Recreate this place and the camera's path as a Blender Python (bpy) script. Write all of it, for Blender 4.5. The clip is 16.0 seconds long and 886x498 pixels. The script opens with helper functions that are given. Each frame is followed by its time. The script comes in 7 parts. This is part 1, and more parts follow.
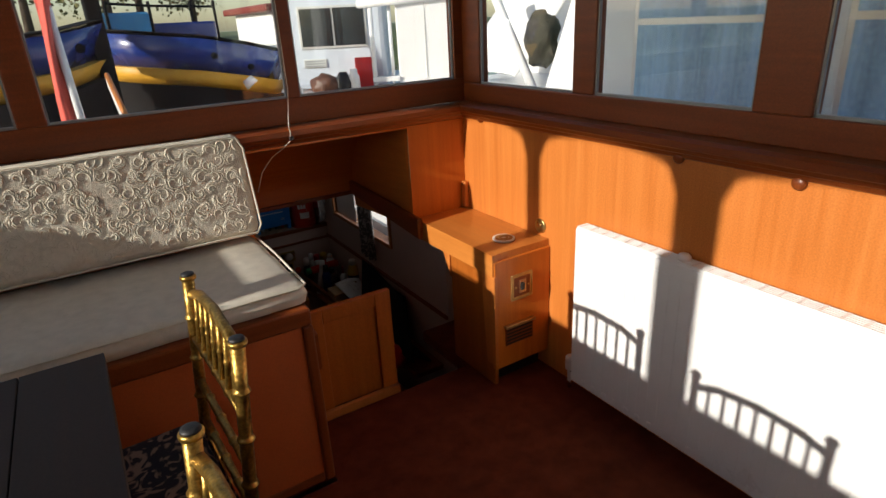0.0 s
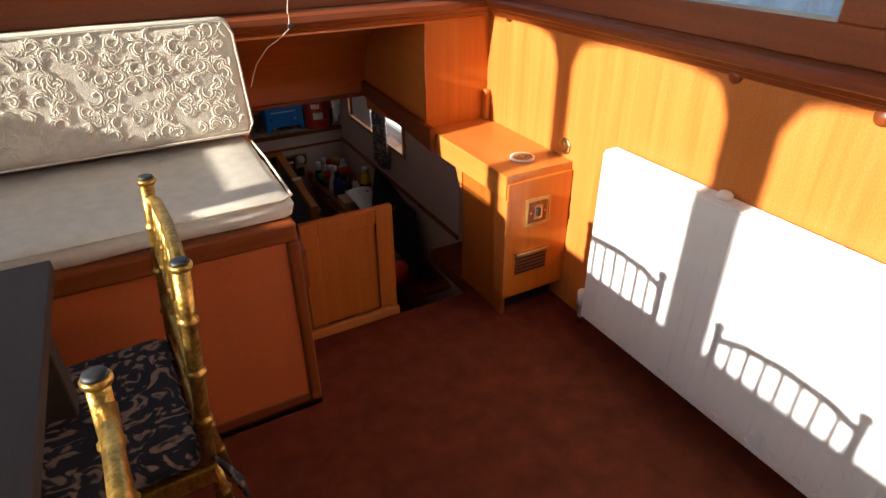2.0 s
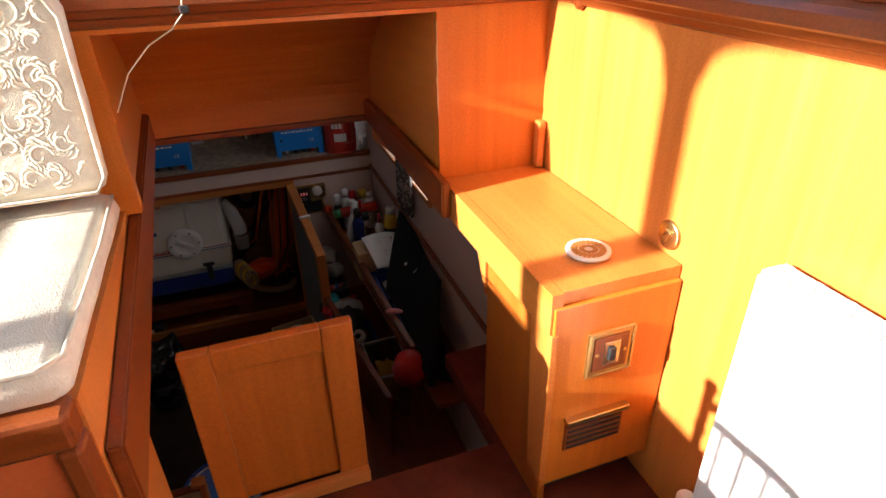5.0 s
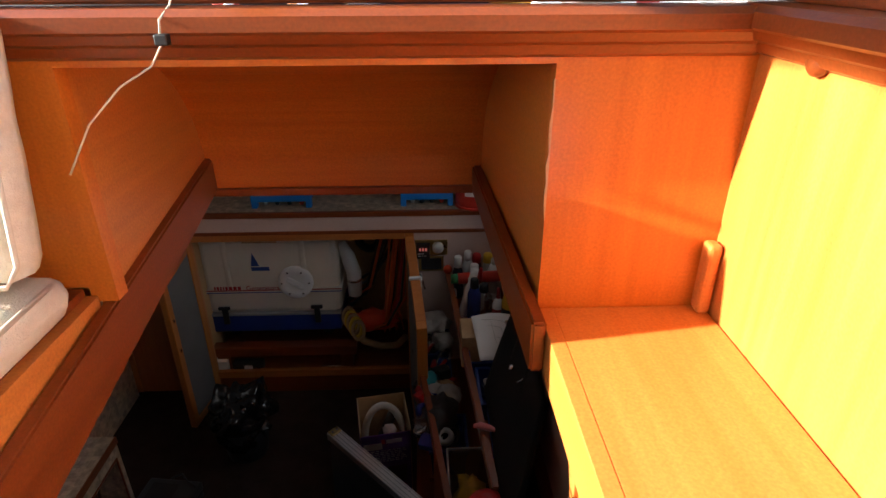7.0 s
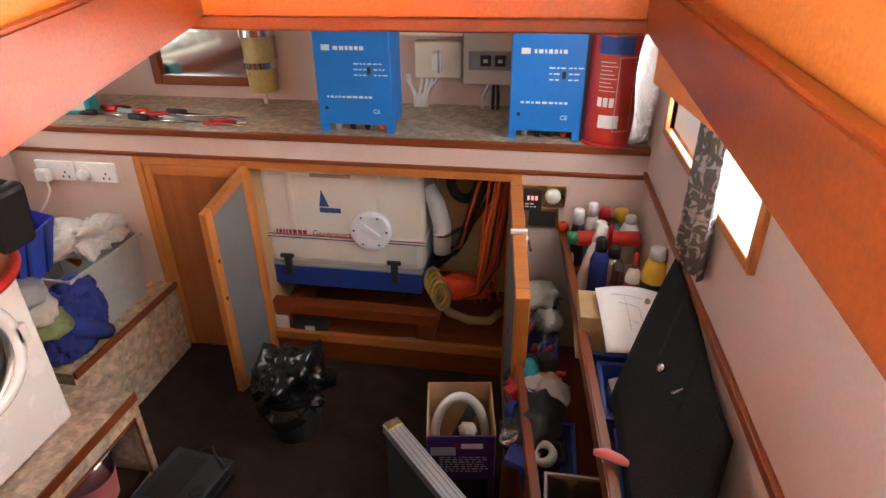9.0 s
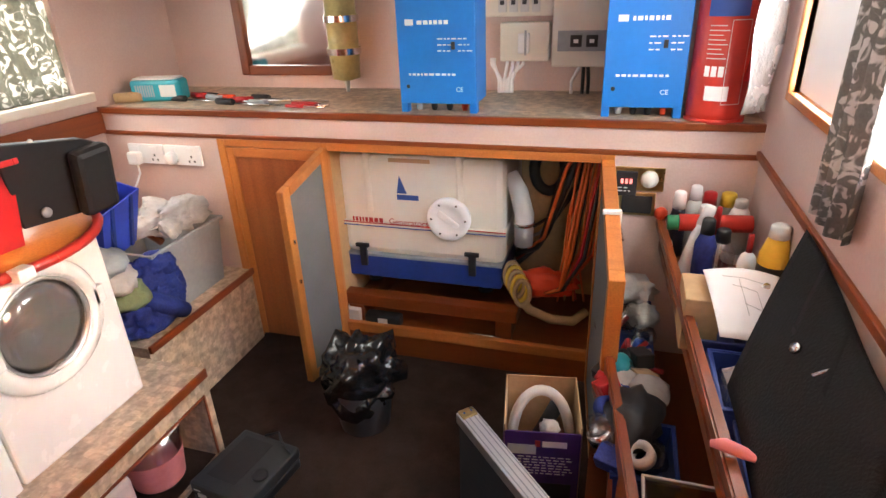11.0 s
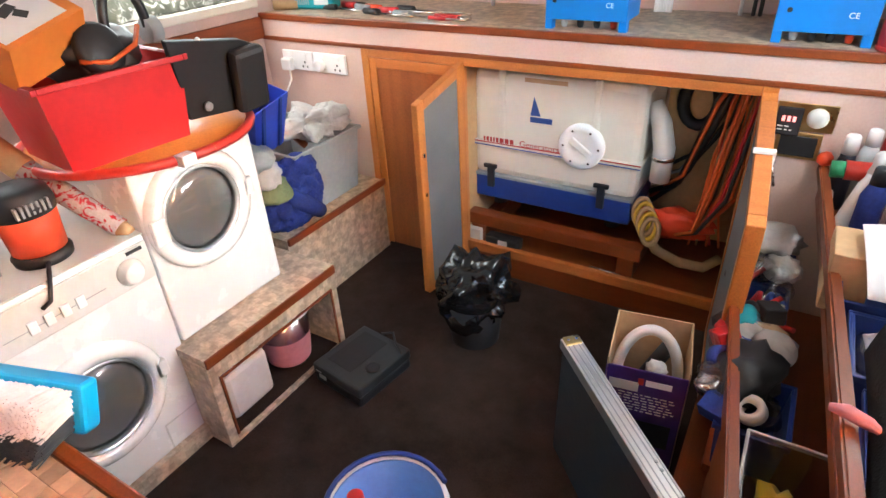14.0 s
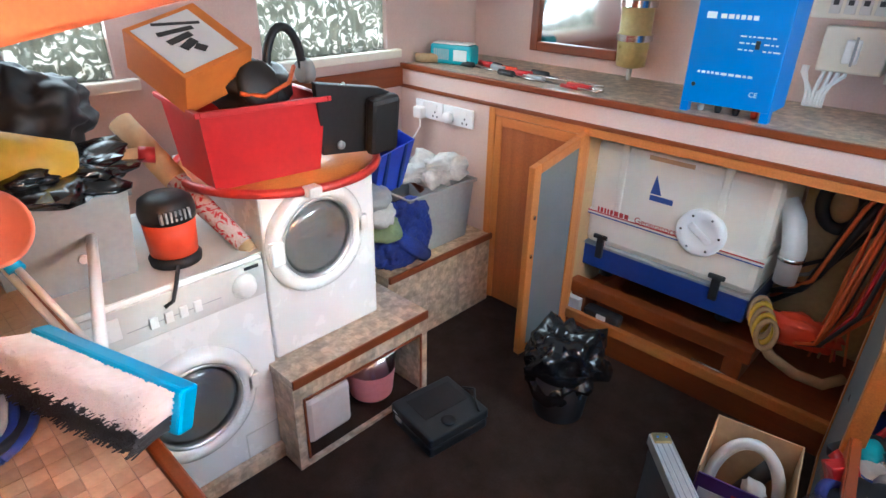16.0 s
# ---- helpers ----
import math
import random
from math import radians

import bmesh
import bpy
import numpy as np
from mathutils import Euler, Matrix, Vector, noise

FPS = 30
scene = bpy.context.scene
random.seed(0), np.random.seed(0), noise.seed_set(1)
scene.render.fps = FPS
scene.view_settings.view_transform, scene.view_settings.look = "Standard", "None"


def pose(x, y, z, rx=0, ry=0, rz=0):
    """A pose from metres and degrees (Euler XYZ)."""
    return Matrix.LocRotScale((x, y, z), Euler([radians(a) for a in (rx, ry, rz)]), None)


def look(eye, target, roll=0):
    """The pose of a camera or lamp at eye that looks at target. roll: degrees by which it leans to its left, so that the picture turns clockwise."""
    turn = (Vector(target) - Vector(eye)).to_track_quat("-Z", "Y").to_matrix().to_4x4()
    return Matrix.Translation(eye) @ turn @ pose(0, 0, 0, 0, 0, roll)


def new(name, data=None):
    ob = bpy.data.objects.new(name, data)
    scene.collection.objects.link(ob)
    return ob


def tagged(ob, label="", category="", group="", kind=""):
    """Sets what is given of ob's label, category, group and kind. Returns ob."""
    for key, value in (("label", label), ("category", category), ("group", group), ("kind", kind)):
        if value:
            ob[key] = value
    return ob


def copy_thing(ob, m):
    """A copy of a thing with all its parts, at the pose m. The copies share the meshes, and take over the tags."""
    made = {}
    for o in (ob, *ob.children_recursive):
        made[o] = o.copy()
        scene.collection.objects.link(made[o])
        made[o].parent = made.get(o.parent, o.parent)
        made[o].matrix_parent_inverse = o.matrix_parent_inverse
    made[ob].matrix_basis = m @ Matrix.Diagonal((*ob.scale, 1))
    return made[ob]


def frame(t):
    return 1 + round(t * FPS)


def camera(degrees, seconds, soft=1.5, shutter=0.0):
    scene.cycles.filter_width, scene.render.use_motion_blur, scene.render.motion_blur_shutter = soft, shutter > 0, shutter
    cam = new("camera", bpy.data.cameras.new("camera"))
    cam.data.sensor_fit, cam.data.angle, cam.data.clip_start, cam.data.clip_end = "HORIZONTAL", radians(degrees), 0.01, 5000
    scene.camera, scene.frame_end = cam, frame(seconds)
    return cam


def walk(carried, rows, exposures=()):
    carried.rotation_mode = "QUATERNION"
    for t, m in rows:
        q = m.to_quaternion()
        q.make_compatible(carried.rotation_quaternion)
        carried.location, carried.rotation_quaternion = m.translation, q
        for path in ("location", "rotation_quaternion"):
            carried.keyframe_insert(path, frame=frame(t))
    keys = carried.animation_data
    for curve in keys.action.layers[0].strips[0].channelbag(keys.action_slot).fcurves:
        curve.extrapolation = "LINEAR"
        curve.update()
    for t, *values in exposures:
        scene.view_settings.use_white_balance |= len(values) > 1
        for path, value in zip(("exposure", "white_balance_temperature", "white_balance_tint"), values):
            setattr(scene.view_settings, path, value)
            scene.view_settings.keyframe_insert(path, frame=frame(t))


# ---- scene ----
cam = camera(74.7, 16.0)
PATH = [
    (0, (-1.388, -2.049, 1.326), (-0.417, -0.464, 0.588), -3.1),
    (0.5, (-1.369, -2.06, 1.345), (-0.418, -0.462, 0.609), -2.3),
    (1, (-1.346, -2.041, 1.316), (-0.445, -0.493, 0.425), 0.0),
    (1.5, (-1.315, -2.027, 1.304), (-0.496, -0.469, 0.356), -1.1),
    (2, (-1.244, -1.927, 1.274), (-0.423, -0.41, 0.261), -0.3),
    (2.5, (-1.144, -1.722, 1.257), (-0.344, -0.223, 0.201), 1.2),
    (3, (-1.074, -1.617, 1.242), (-0.307, -0.095, 0.194), 1.1),
    (3.2, (-1.018, -1.584, 1.237), (-0.292, -0.029, 0.211), 0.8),
    (5.3, (-0.672, -1.176, 1.086), (-0.109, 0.471, 0.101), -0.5),
    (5.5, (-0.646, -1.137, 1.086), (-0.095, 0.51, 0.095), 0.8),
    (6, (-0.527, -1.026, 1.074), (-0.229, 0.703, 0.115), 0.4),
    (6.5, (-0.476, -0.941, 1.076), (-0.342, 0.824, 0.146), -0.7),
    (7, (-0.447, -0.791, 1.044), (-0.389, 1.003, 0.161), -0.2),
    (7.5, (-0.452, -0.649, 1.015), (-0.51, 1.12, 0.084), -0.0),
    (8, (-0.443, -0.482, 0.931), (-0.651, 1.26, -0.029), -1.3),
    (8.5, (-0.445, -0.346, 0.772), (-0.666, 1.385, -0.198), -2.0),
    (8.7, (-0.452, -0.325, 0.725), (-0.70, 1.42, -0.24), -1.6),
    (10.8, (-0.481, -0.261, 0.464), (-0.947, 1.519, -0.319), 0.8),
    (11, (-0.494, -0.261, 0.488), (-1.042, 1.468, -0.356), -2.4),
    (11.5, (-0.466, -0.252, 0.461), (-1.045, 1.46, -0.395), -0.3),
    (12, (-0.466, -0.252, 0.466), (-1.106, 1.444, -0.379), -1.6),
    (12.5, (-0.457, -0.254, 0.462), (-1.169, 1.374, -0.455), -1.6),
    (13, (-0.456, -0.258, 0.457), (-1.244, 1.296, -0.526), -4.2),
    (13.5, (-0.459, -0.262, 0.46), (-1.303, 1.234, -0.565), -3.2),
    (14, (-0.463, -0.264, 0.468), (-1.379, 1.178, -0.573), -3.1),
    (14.5, (-0.47, -0.279, 0.472), (-1.497, 1.127, -0.512), -2.7),
    (15, (-0.477, -0.291, 0.474), (-1.667, 0.99, -0.496), -1.2),
    (15.5, (-0.474, -0.276, 0.494), (-1.766, 0.93, -0.443), 0.2),
    (16, (-0.472, -0.261, 0.491), (-1.702, 1.042, -0.397), 1.2),
]
EXPO = [(0, 0.1, 6500, 10), (1.0, 0.55, 6500, 10), (2.0, 1.3, 6500, 10), (2.5, 1.6, 6500, 10), (3.2, 1.75, 6400, 10), (5.3, 2.2, 6300, 10), (7.0, 2.25, 6300, 10), (8.0, 2.4, 6300, 10),
        (8.7, 4.6, 6500, 10), (10.8, 5.6, 6400, 8), (13.0, 5.75, 6200, 6), (14.5, 5.9, 5400, -2), (15.2, 5.75, 5000, -4), (16, 5.5, 5000, -4)]
walk(cam, [(t, look(eye, target, roll)) for t, eye, target, roll in PATH], EXPO)

# ---- world, sun, window light ----
SUN = Vector((1.2, 0.085, -0.445)).normalized()
world = bpy.data.worlds.new("sky")
scene.world = world
world.use_nodes = True
sky = world.node_tree.nodes.new("ShaderNodeTexSky")
sky.sky_type, sky.sun_disc = "NISHITA", False
sky.sun_elevation = math.asin(-SUN.z)
sky.sun_rotation = math.atan2(-SUN.x, -SUN.y)
world.node_tree.links.new(sky.outputs[0], world.node_tree.nodes["Background"].inputs[0])
world.node_tree.nodes["Background"].inputs[1].default_value = 0.15
sun = new("sun", bpy.data.lights.new("sun", "SUN"))
sun.data.energy, sun.data.angle, sun.data.color = 5.0, radians(0.55), (1.0, 0.93, 0.82)
sun.matrix_world = look((0, 0, 0), SUN)


XL, YB, ROOF = -2.75, -4.2, 2.02


def window_lamp(eye, target, sx, sy, watts, color=(1, 0.97, 0.93)):
    lamp = new("window_light", bpy.data.lights.new("window_light", "AREA"))
    lamp.data.shape, lamp.data.size, lamp.data.size_y = "RECTANGLE", sx, sy
    lamp.data.energy, lamp.data.color = watts, color
    lamp.matrix_world = look(eye, target)


RX_WIN = -0.1
window_lamp((XL + 0.01, -1.9, 1.6), (0, -1.6, 0.9), 3.4, 0.7, 1.5)
window_lamp((-2.41, 1.15, 0.36), (-1.0, 1.05, -0.2), 0.55, 0.4, 0.135)
window_lamp((-2.41, 0.15, 0.34), (-1.0, 0.35, -0.3), 0.5, 0.4, 0.11)
window_lamp((RX_WIN, 0.955, 0.375), (-1.2, 0.955, 0.375), 0.74, 0.32, 0.26)


# ---- materials ----
def mat(name, color, rough=0.5, metal=0.0, vary=0.12, scale=(8, 8, 8), fine=60.0, bump=0.05, spec=0.5, dark=None, detail=4.0, coat=0.0, transmission=0.0, contrast=(0.3, 0.7)):
    m = bpy.data.materials.new(name)
    m.use_nodes = True
    n, l = m.node_tree.nodes, m.node_tree.links
    b = n["Principled BSDF"]
    b.inputs["Roughness"].default_value = rough
    b.inputs["Metallic"].default_value = metal
    b.inputs["Specular IOR Level"].default_value = spec
    b.inputs["Coat Weight"].default_value = coat
    b.inputs["Coat Roughness"].default_value = 0.15
    b.inputs["Transmission Weight"].default_value = transmission
    tc = n.new("ShaderNodeTexCoord")
    mp = n.new("ShaderNodeMapping")
    mp.inputs["Scale"].default_value = scale
    l.new(tc.outputs["Object"], mp.inputs[0])
    a = n.new("ShaderNodeTexNoise")
    a.inputs["Scale"].default_value, a.inputs["Detail"].default_value, a.inputs["Roughness"].default_value = 1.0, detail, 0.6
    l.new(mp.outputs[0], a.inputs["Vector"])
    f = n.new("ShaderNodeTexNoise")
    f.inputs["Scale"].default_value, f.inputs["Detail"].default_value = fine, 3.0
    l.new(tc.outputs["Object"], f.inputs["Vector"])
    r = n.new("ShaderNodeValToRGB")
    lo = dark or tuple(c * (1 - 2 * vary) for c in color)
    r.color_ramp.elements[0].position, r.color_ramp.elements[1].position = contrast
    r.color_ramp.elements[0].color, r.color_ramp.elements[1].color = (*lo, 1), (*color, 1)
    l.new(a.outputs["Fac"], r.inputs[0])
    mix = n.new("ShaderNodeMixRGB")
    mix.blend_type, mix.inputs["Fac"].default_value = "OVERLAY", min(0.6, vary * 2)
    l.new(r.outputs[0], mix.inputs[1])
    l.new(f.outputs["Fac"], mix.inputs[2])
    l.new(mix.outputs[0], b.inputs["Base Color"])
    rr = n.new("ShaderNodeMapRange")
    rr.inputs[3].default_value, rr.inputs[4].default_value = max(0.02, rough - 0.1), min(1, rough + 0.12)
    l.new(a.outputs["Fac"], rr.inputs[0])
    l.new(rr.outputs[0], b.inputs["Roughness"])
    if bump:
        bp = n.new("ShaderNodeBump")
        bp.inputs["Strength"].default_value, bp.inputs["Distance"].default_value = bump, 0.01
        l.new(f.outputs["Fac"], bp.inputs["Height"])
        l.new(bp.outputs[0], b.inputs["Normal"])
    return m


def wood(name, light, dark, grain="z", rough=0.36, coat=0.1, size=1.0):
    sc = {"z": (38, 38, 1.6), "x": (1.6, 38, 38), "y": (38, 1.6, 38)}[grain]
    m = mat(name, light, rough, dark=dark, scale=tuple(c * size for c in sc), fine=220, bump=0.03, vary=0.16, detail=6, coat=coat, contrast=(0.2, 0.8))
    n, l = m.node_tree.nodes, m.node_tree.links
    # broad figure bands across the veneer
    tc = next(k for k in n if k.type == "TEX_COORD")
    mp = n.new("ShaderNodeMapping")
    mp.inputs["Scale"].default_value = tuple(c * 0.16 for c in sc)
    l.new(tc.outputs["Object"], mp.inputs[0])
    w = n.new("ShaderNodeTexNoise")
    w.inputs["Scale"].default_value, w.inputs["Detail"].default_value, w.inputs["Distortion"].default_value = 1.0, 2.0, 0.8
    l.new(mp.outputs[0], w.inputs["Vector"])
    ramp = next(k for k in n if k.type == "VALTORGB")
    old = next(k for k in n if k.type == "MIX_RGB")
    mul = n.new("ShaderNodeMixRGB")
    mul.blend_type, mul.inputs["Fac"].default_value = "SOFT_LIGHT", 0.22
    l.new(ramp.outputs[0], mul.inputs[1])
    l.new(w.outputs["Fac"], mul.inputs[2])
    l.new(mul.outputs[0], old.inputs[1])
    return m


TEAK_V = wood("teak_vertical", (0.61, 0.21, 0.045), (0.46, 0.13, 0.022), "z")
# the same teak, with shade put into its colour: deep, then half
TEAK_SHADED = wood("teak_shaded", (0.44, 0.125, 0.016), (0.30, 0.075, 0.008), "z")
TEAK_HALF_SHADED = wood("teak_half_shaded", (0.62, 0.185, 0.02), (0.46, 0.115, 0.010), "z")
TEAK_H = wood("teak_along_x", (0.56, 0.155, 0.018), (0.41, 0.095, 0.009), "x")
TEAK_Y = wood("teak_along_y", (0.60, 0.22, 0.045), (0.46, 0.14, 0.022), "y")
MAHO_X = wood("mahogany_along_x", (0.25, 0.058, 0.010), (0.15, 0.030, 0.006), "x")
MAHO_Y = wood("mahogany_along_y", (0.25, 0.058, 0.010), (0.15, 0.030, 0.006), "y")
MAHO_Z = wood("mahogany_vertical", (0.25, 0.058, 0.010), (0.15, 0.030, 0.006), "z")
DARKW = wood("dark_table_wood", (0.05, 0.032, 0.022), (0.022, 0.014, 0.01), "y", rough=0.6, coat=0.0)
PINE = wood("pine", (0.56, 0.21, 0.045), (0.42, 0.135, 0.025), "z")
PINE_X = wood("pine_x", (0.52, 0.19, 0.045), (0.36, 0.11, 0.024), "x")
CARPET = mat("brown_carpet", (0.18, 0.041, 0.02), 0.95, vary=0.22, scale=(14, 14, 14), fine=420, bump=0.6, spec=0.1)
DARKCARPET = mat("dark_floor_carpet", (0.055, 0.034, 0.026), 0.95, vary=0.25, scale=(10, 10, 10), fine=380, bump=0.5, spec=0.1)
WHITEPAINT = mat("white_paint", (0.82, 0.82, 0.82), 0.3, vary=0.02, bump=0.01)
APPLIANCE = mat("white_enamel", (0.8, 0.8, 0.79), 0.25, vary=0.02, bump=0.0, coat=0.3)
PINKWALL = mat("pale_pink_lining", (0.62, 0.47, 0.42), 0.5, vary=0.05, scale=(3, 3, 3), fine=140, bump=0.08)
CEILW = mat("off_white_ceiling", (0.7, 0.66, 0.6), 0.6, vary=0.05)
FABRIC = mat("beige_jacquard", (0.72, 0.67, 0.56), 0.9, vary=0.08, scale=(60, 60, 60), fine=500, bump=0.3, spec=0.1)
PIPING = mat("pale_piping", (0.66, 0.62, 0.52), 0.9, vary=0.05, bump=0.1, spec=0.1)
RUST = mat("rust_red_panel", (0.52, 0.105, 0.02), 0.7, vary=0.08, scale=(5, 5, 5), fine=200, bump=0.05)
GOLD = mat("gold_lacquer", (0.55, 0.33, 0.075), 0.32, metal=0.85, vary=0.3, scale=(40, 40, 40), fine=160, bump=0.15)
BLACK = mat("black_plastic", (0.018, 0.018, 0.02), 0.5, vary=0.1)
GREYSHEET = mat("grey_foam_lining", (0.16, 0.165, 0.17), 0.8, vary=0.08, fine=260, bump=0.15)
BRASS = mat("brass", (0.65, 0.47, 0.2), 0.3, metal=1.0, vary=0.15)
CHROME = mat("chrome", (0.7, 0.7, 0.7), 0.15, metal=1.0, vary=0.04, bump=0)
ALU = mat("brushed_aluminium", (0.68, 0.68, 0.68), 0.35, metal=0.9, vary=0.06, scale=(20, 20, 200))
BLUE = mat("blue_enamel_case", (0.012, 0.19, 0.62), 0.38, vary=0.04, bump=0.0)
BLUEBIN = mat("blue_plastic", (0.015, 0.045, 0.25), 0.4, vary=0.08)
NAVY = mat("navy_cloth", (0.018, 0.04, 0.27), 0.8, vary=0.2, fine=120, bump=0.2)
REDP = mat("red_plastic", (0.52, 0.016, 0.02), 0.38, vary=0.06)
REDEXT = mat("red_cylinder_paint", (0.56, 0.035, 0.022), 0.4, vary=0.06, coat=0.15, bump=0)
ORANGE = mat("orange_red_plastic", (0.75, 0.07, 0.02), 0.45, vary=0.06)
CREAM = mat("cream_housing", (0.74, 0.70, 0.60), 0.35, vary=0.03, bump=0.01, coat=0.2)
PAPER = mat("paper", (0.78, 0.78, 0.8), 0.8, vary=0.02)
CARDB = mat("cardboard", (0.52, 0.34, 0.18), 0.85, vary=0.08)
PURPLE = mat("purple_print", (0.06, 0.02, 0.16), 0.5, vary=0.12)
GREYP = mat("grey_plastic", (0.33, 0.35, 0.36), 0.5, vary=0.06)
LAMI = mat("mottled_laminate", (0.60, 0.47, 0.34), 0.4, vary=0.16, scale=(26, 26, 26), fine=90, detail=2.0, contrast=(0.4, 0.6))
nt = LAMI.node_tree
vor = nt.nodes.new("ShaderNodeTexVoronoi")
vor.distance = "CHEBYCHEV"
vor.inputs["Scale"].default_value, vor.inputs["Randomness"].default_value = 52.0, 0.35
nt.links.new(next(k for k in nt.nodes if k.type == "TEX_COORD").outputs["Object"], vor.inputs["Vector"])
bw = nt.nodes.new("ShaderNodeSeparateColor")
nt.links.new(vor.outputs["Color"], bw.inputs[0])
rng = nt.nodes.new("ShaderNodeMapRange")
rng.inputs[3].default_value, rng.inputs[4].default_value = 0.78, 1.14
nt.links.new(bw.outputs[0], rng.inputs[0])
hsv = nt.nodes.new("ShaderNodeHueSaturation")
nt.links.new(rng.outputs[0], hsv.inputs["Value"])
bsdf = nt.nodes["Principled BSDF"]
nt.links.new(bsdf.inputs["Base Color"].links[0].from_socket, hsv.inputs["Color"])
nt.links.new(hsv.outputs[0], bsdf.inputs["Base Color"])
CORK = mat("cork_tile", (0.56, 0.35, 0.20), 0.55, vary=0.1, scale=(6, 6, 6), fine=110)
GROUT = mat("tile_joint", (0.36, 0.21, 0.11), 0.8)


def glass_mat(name, tint=(1, 1, 1), rough=0.0, mixf=0.9):
    m = bpy.data.materials.new(name)
    m.use_nodes = True
    n, l = m.node_tree.nodes, m.node_tree.links
    n.clear()
    out, t, g, mx = n.new("ShaderNodeOutputMaterial"), n.new("ShaderNodeBsdfTransparent"), n.new("ShaderNodeBsdfGlossy"), n.new("ShaderNodeMixShader")
    t.inputs[0].default_value, g.inputs["Roughness"].default_value = (*tint, 1), rough
    mx.inputs[0].default_value = 1 - mixf
    l.new(t.outputs[0], mx.inputs[1])
    l.new(g.outputs[0], mx.inputs[2])
    l.new(mx.outputs[0], out.inputs[0])
    return m


GLASS = glass_mat("window_glass", (0.97, 0.98, 0.97), 0.0, 0.94)
DARKGLASS = glass_mat("tinted_glass", (0.85, 0.85, 0.85), 0.02, 0.88)
CLEARP = glass_mat("clear_plastic", (0.8, 0.8, 0.82), 0.15, 0.8)


# ---- building helpers ----
def box(bm, x0, x1, y0, y1, z0, z1, bev=0.0, m=None):
    r = bmesh.ops.create_cube(bm, size=1)
    vs = r["verts"]
    for v in vs:
        v.co = Vector(((x0 + x1) / 2 + v.co.x * (x1 - x0), (y0 + y1) / 2 + v.co.y * (y1 - y0), (z0 + z1) / 2 + v.co.z * (z1 - z0)))
    if bev:
        es = list({e for v in vs for e in v.link_edges})
        rb = bmesh.ops.bevel(bm, geom=es, offset=bev, segments=2, affect="EDGES", profile=0.5)
        vs = list({v for f in rb["faces"] for v in f.verts} | {v for v in vs if v.is_valid})
    if m is not None:
        bmesh.ops.transform(bm, matrix=m, verts=vs)
    return vs


def cbox(x0, x1, y0, y1, z0, z1, bev=0.0, m=None):
    bm = bmesh.new()
    box(bm, x0, x1, y0, y1, z0, z1, bev, m)
    return bm


def tube(bm, pts, r, seg=10, caps=True):
    """A round bar through pts; r is one radius or one for each point."""
    pts = [Vector(p) for p in pts]
    rs = r if isinstance(r, (list, tuple)) else [r] * len(pts)
    rings = []
    ref = None
    for i, p in enumerate(pts):
        d = (pts[min(i + 1, len(pts) - 1)] - pts[max(i - 1, 0)]).normalized()
        if ref is None:
            ref = Vector((0, 0, 1)) if abs(d.z) < 0.9 else Vector((1, 0, 0))
        u = d.cross(ref).normalized()
        ref = u.cross(d)
        w = ref.normalized()
        rings.append([bm.verts.new(p + rs[i] * (math.cos(a) * u + math.sin(a) * w)) for a in (2 * math.pi * k / seg for k in range(seg))])
    for a, b in zip(rings, rings[1:]):
        for k in range(seg):
            bm.faces.new((a[k], a[(k + 1) % seg], b[(k + 1) % seg], b[k])).smooth = True
    if caps:
        bm.faces.new(rings[0][::-1])
        bm.faces.new(rings[-1])
    bmesh.ops.recalc_face_normals(bm, faces=bm.faces)
    return bm


def ctube(pts, r, seg=10, caps=True):
    return tube(bmesh.new(), pts, r, seg, caps)


def lathe(c, prof, axis="z", seg=24, caps=True):
    """Turned shape round an axis through c: prof is (distance along, radius)."""
    ax = {"x": Vector((1, 0, 0)), "y": Vector((0, 1, 0)), "z": Vector((0, 0, 1))}[axis] if isinstance(axis, str) else Vector(axis).normalized()
    u = ax.orthogonal().normalized()
    w = ax.cross(u)
    bm = bmesh.new()
    rings = [[bm.verts.new(Vector(c) + h * ax + r * (math.cos(a) * u + math.sin(a) * w)) for a in (2 * math.pi * k / seg for k in range(seg))] for h, r in prof]
    for a, b in zip(rings, rings[1:]):
        for k in range(seg):
            bm.faces.new((a[k], a[(k + 1) % seg], b[(k + 1) % seg], b[k])).smooth = True
    if caps:
        bm.faces.new(rings[0][::-1])
        bm.faces.new(rings[-1])
    bmesh.ops.recalc_face_normals(bm, faces=bm.faces)
    return bm


def prism(outline, axis, a, b, bev=0.0):
    """A flat outline (two coordinates, the axis left out in x, y, z order) drawn out along an axis from a to b."""
    bm = bmesh.new()
    def put(p, h):
        return {"x": (h, p[0], p[1]), "y": (p[0], h, p[1]), "z": (p[0], p[1], h)}[axis]
    lo, hi = [bm.verts.new(put(p, a)) for p in outline], [bm.verts.new(put(p, b)) for p in outline]
    n = len(outline)
    bm.faces.new(lo)
    bm.faces.new(hi[::-1])
    for i in range(n):
        bm.faces.new((lo[i], hi[i], hi[(i + 1) % n], lo[(i + 1) % n]))
    bmesh.ops.recalc_face_normals(bm, faces=bm.faces)
    if bev:
        bmesh.ops.bevel(bm, geom=list(bm.edges), offset=bev, segments=2, affect="EDGES", profile=0.5)
    return bm


def obj(name, bm, material):
    me = bpy.data.meshes.new(name)
    bm.to_mesh(me)
    bm.free()
    me.materials.append(material)
    return new(name, me)


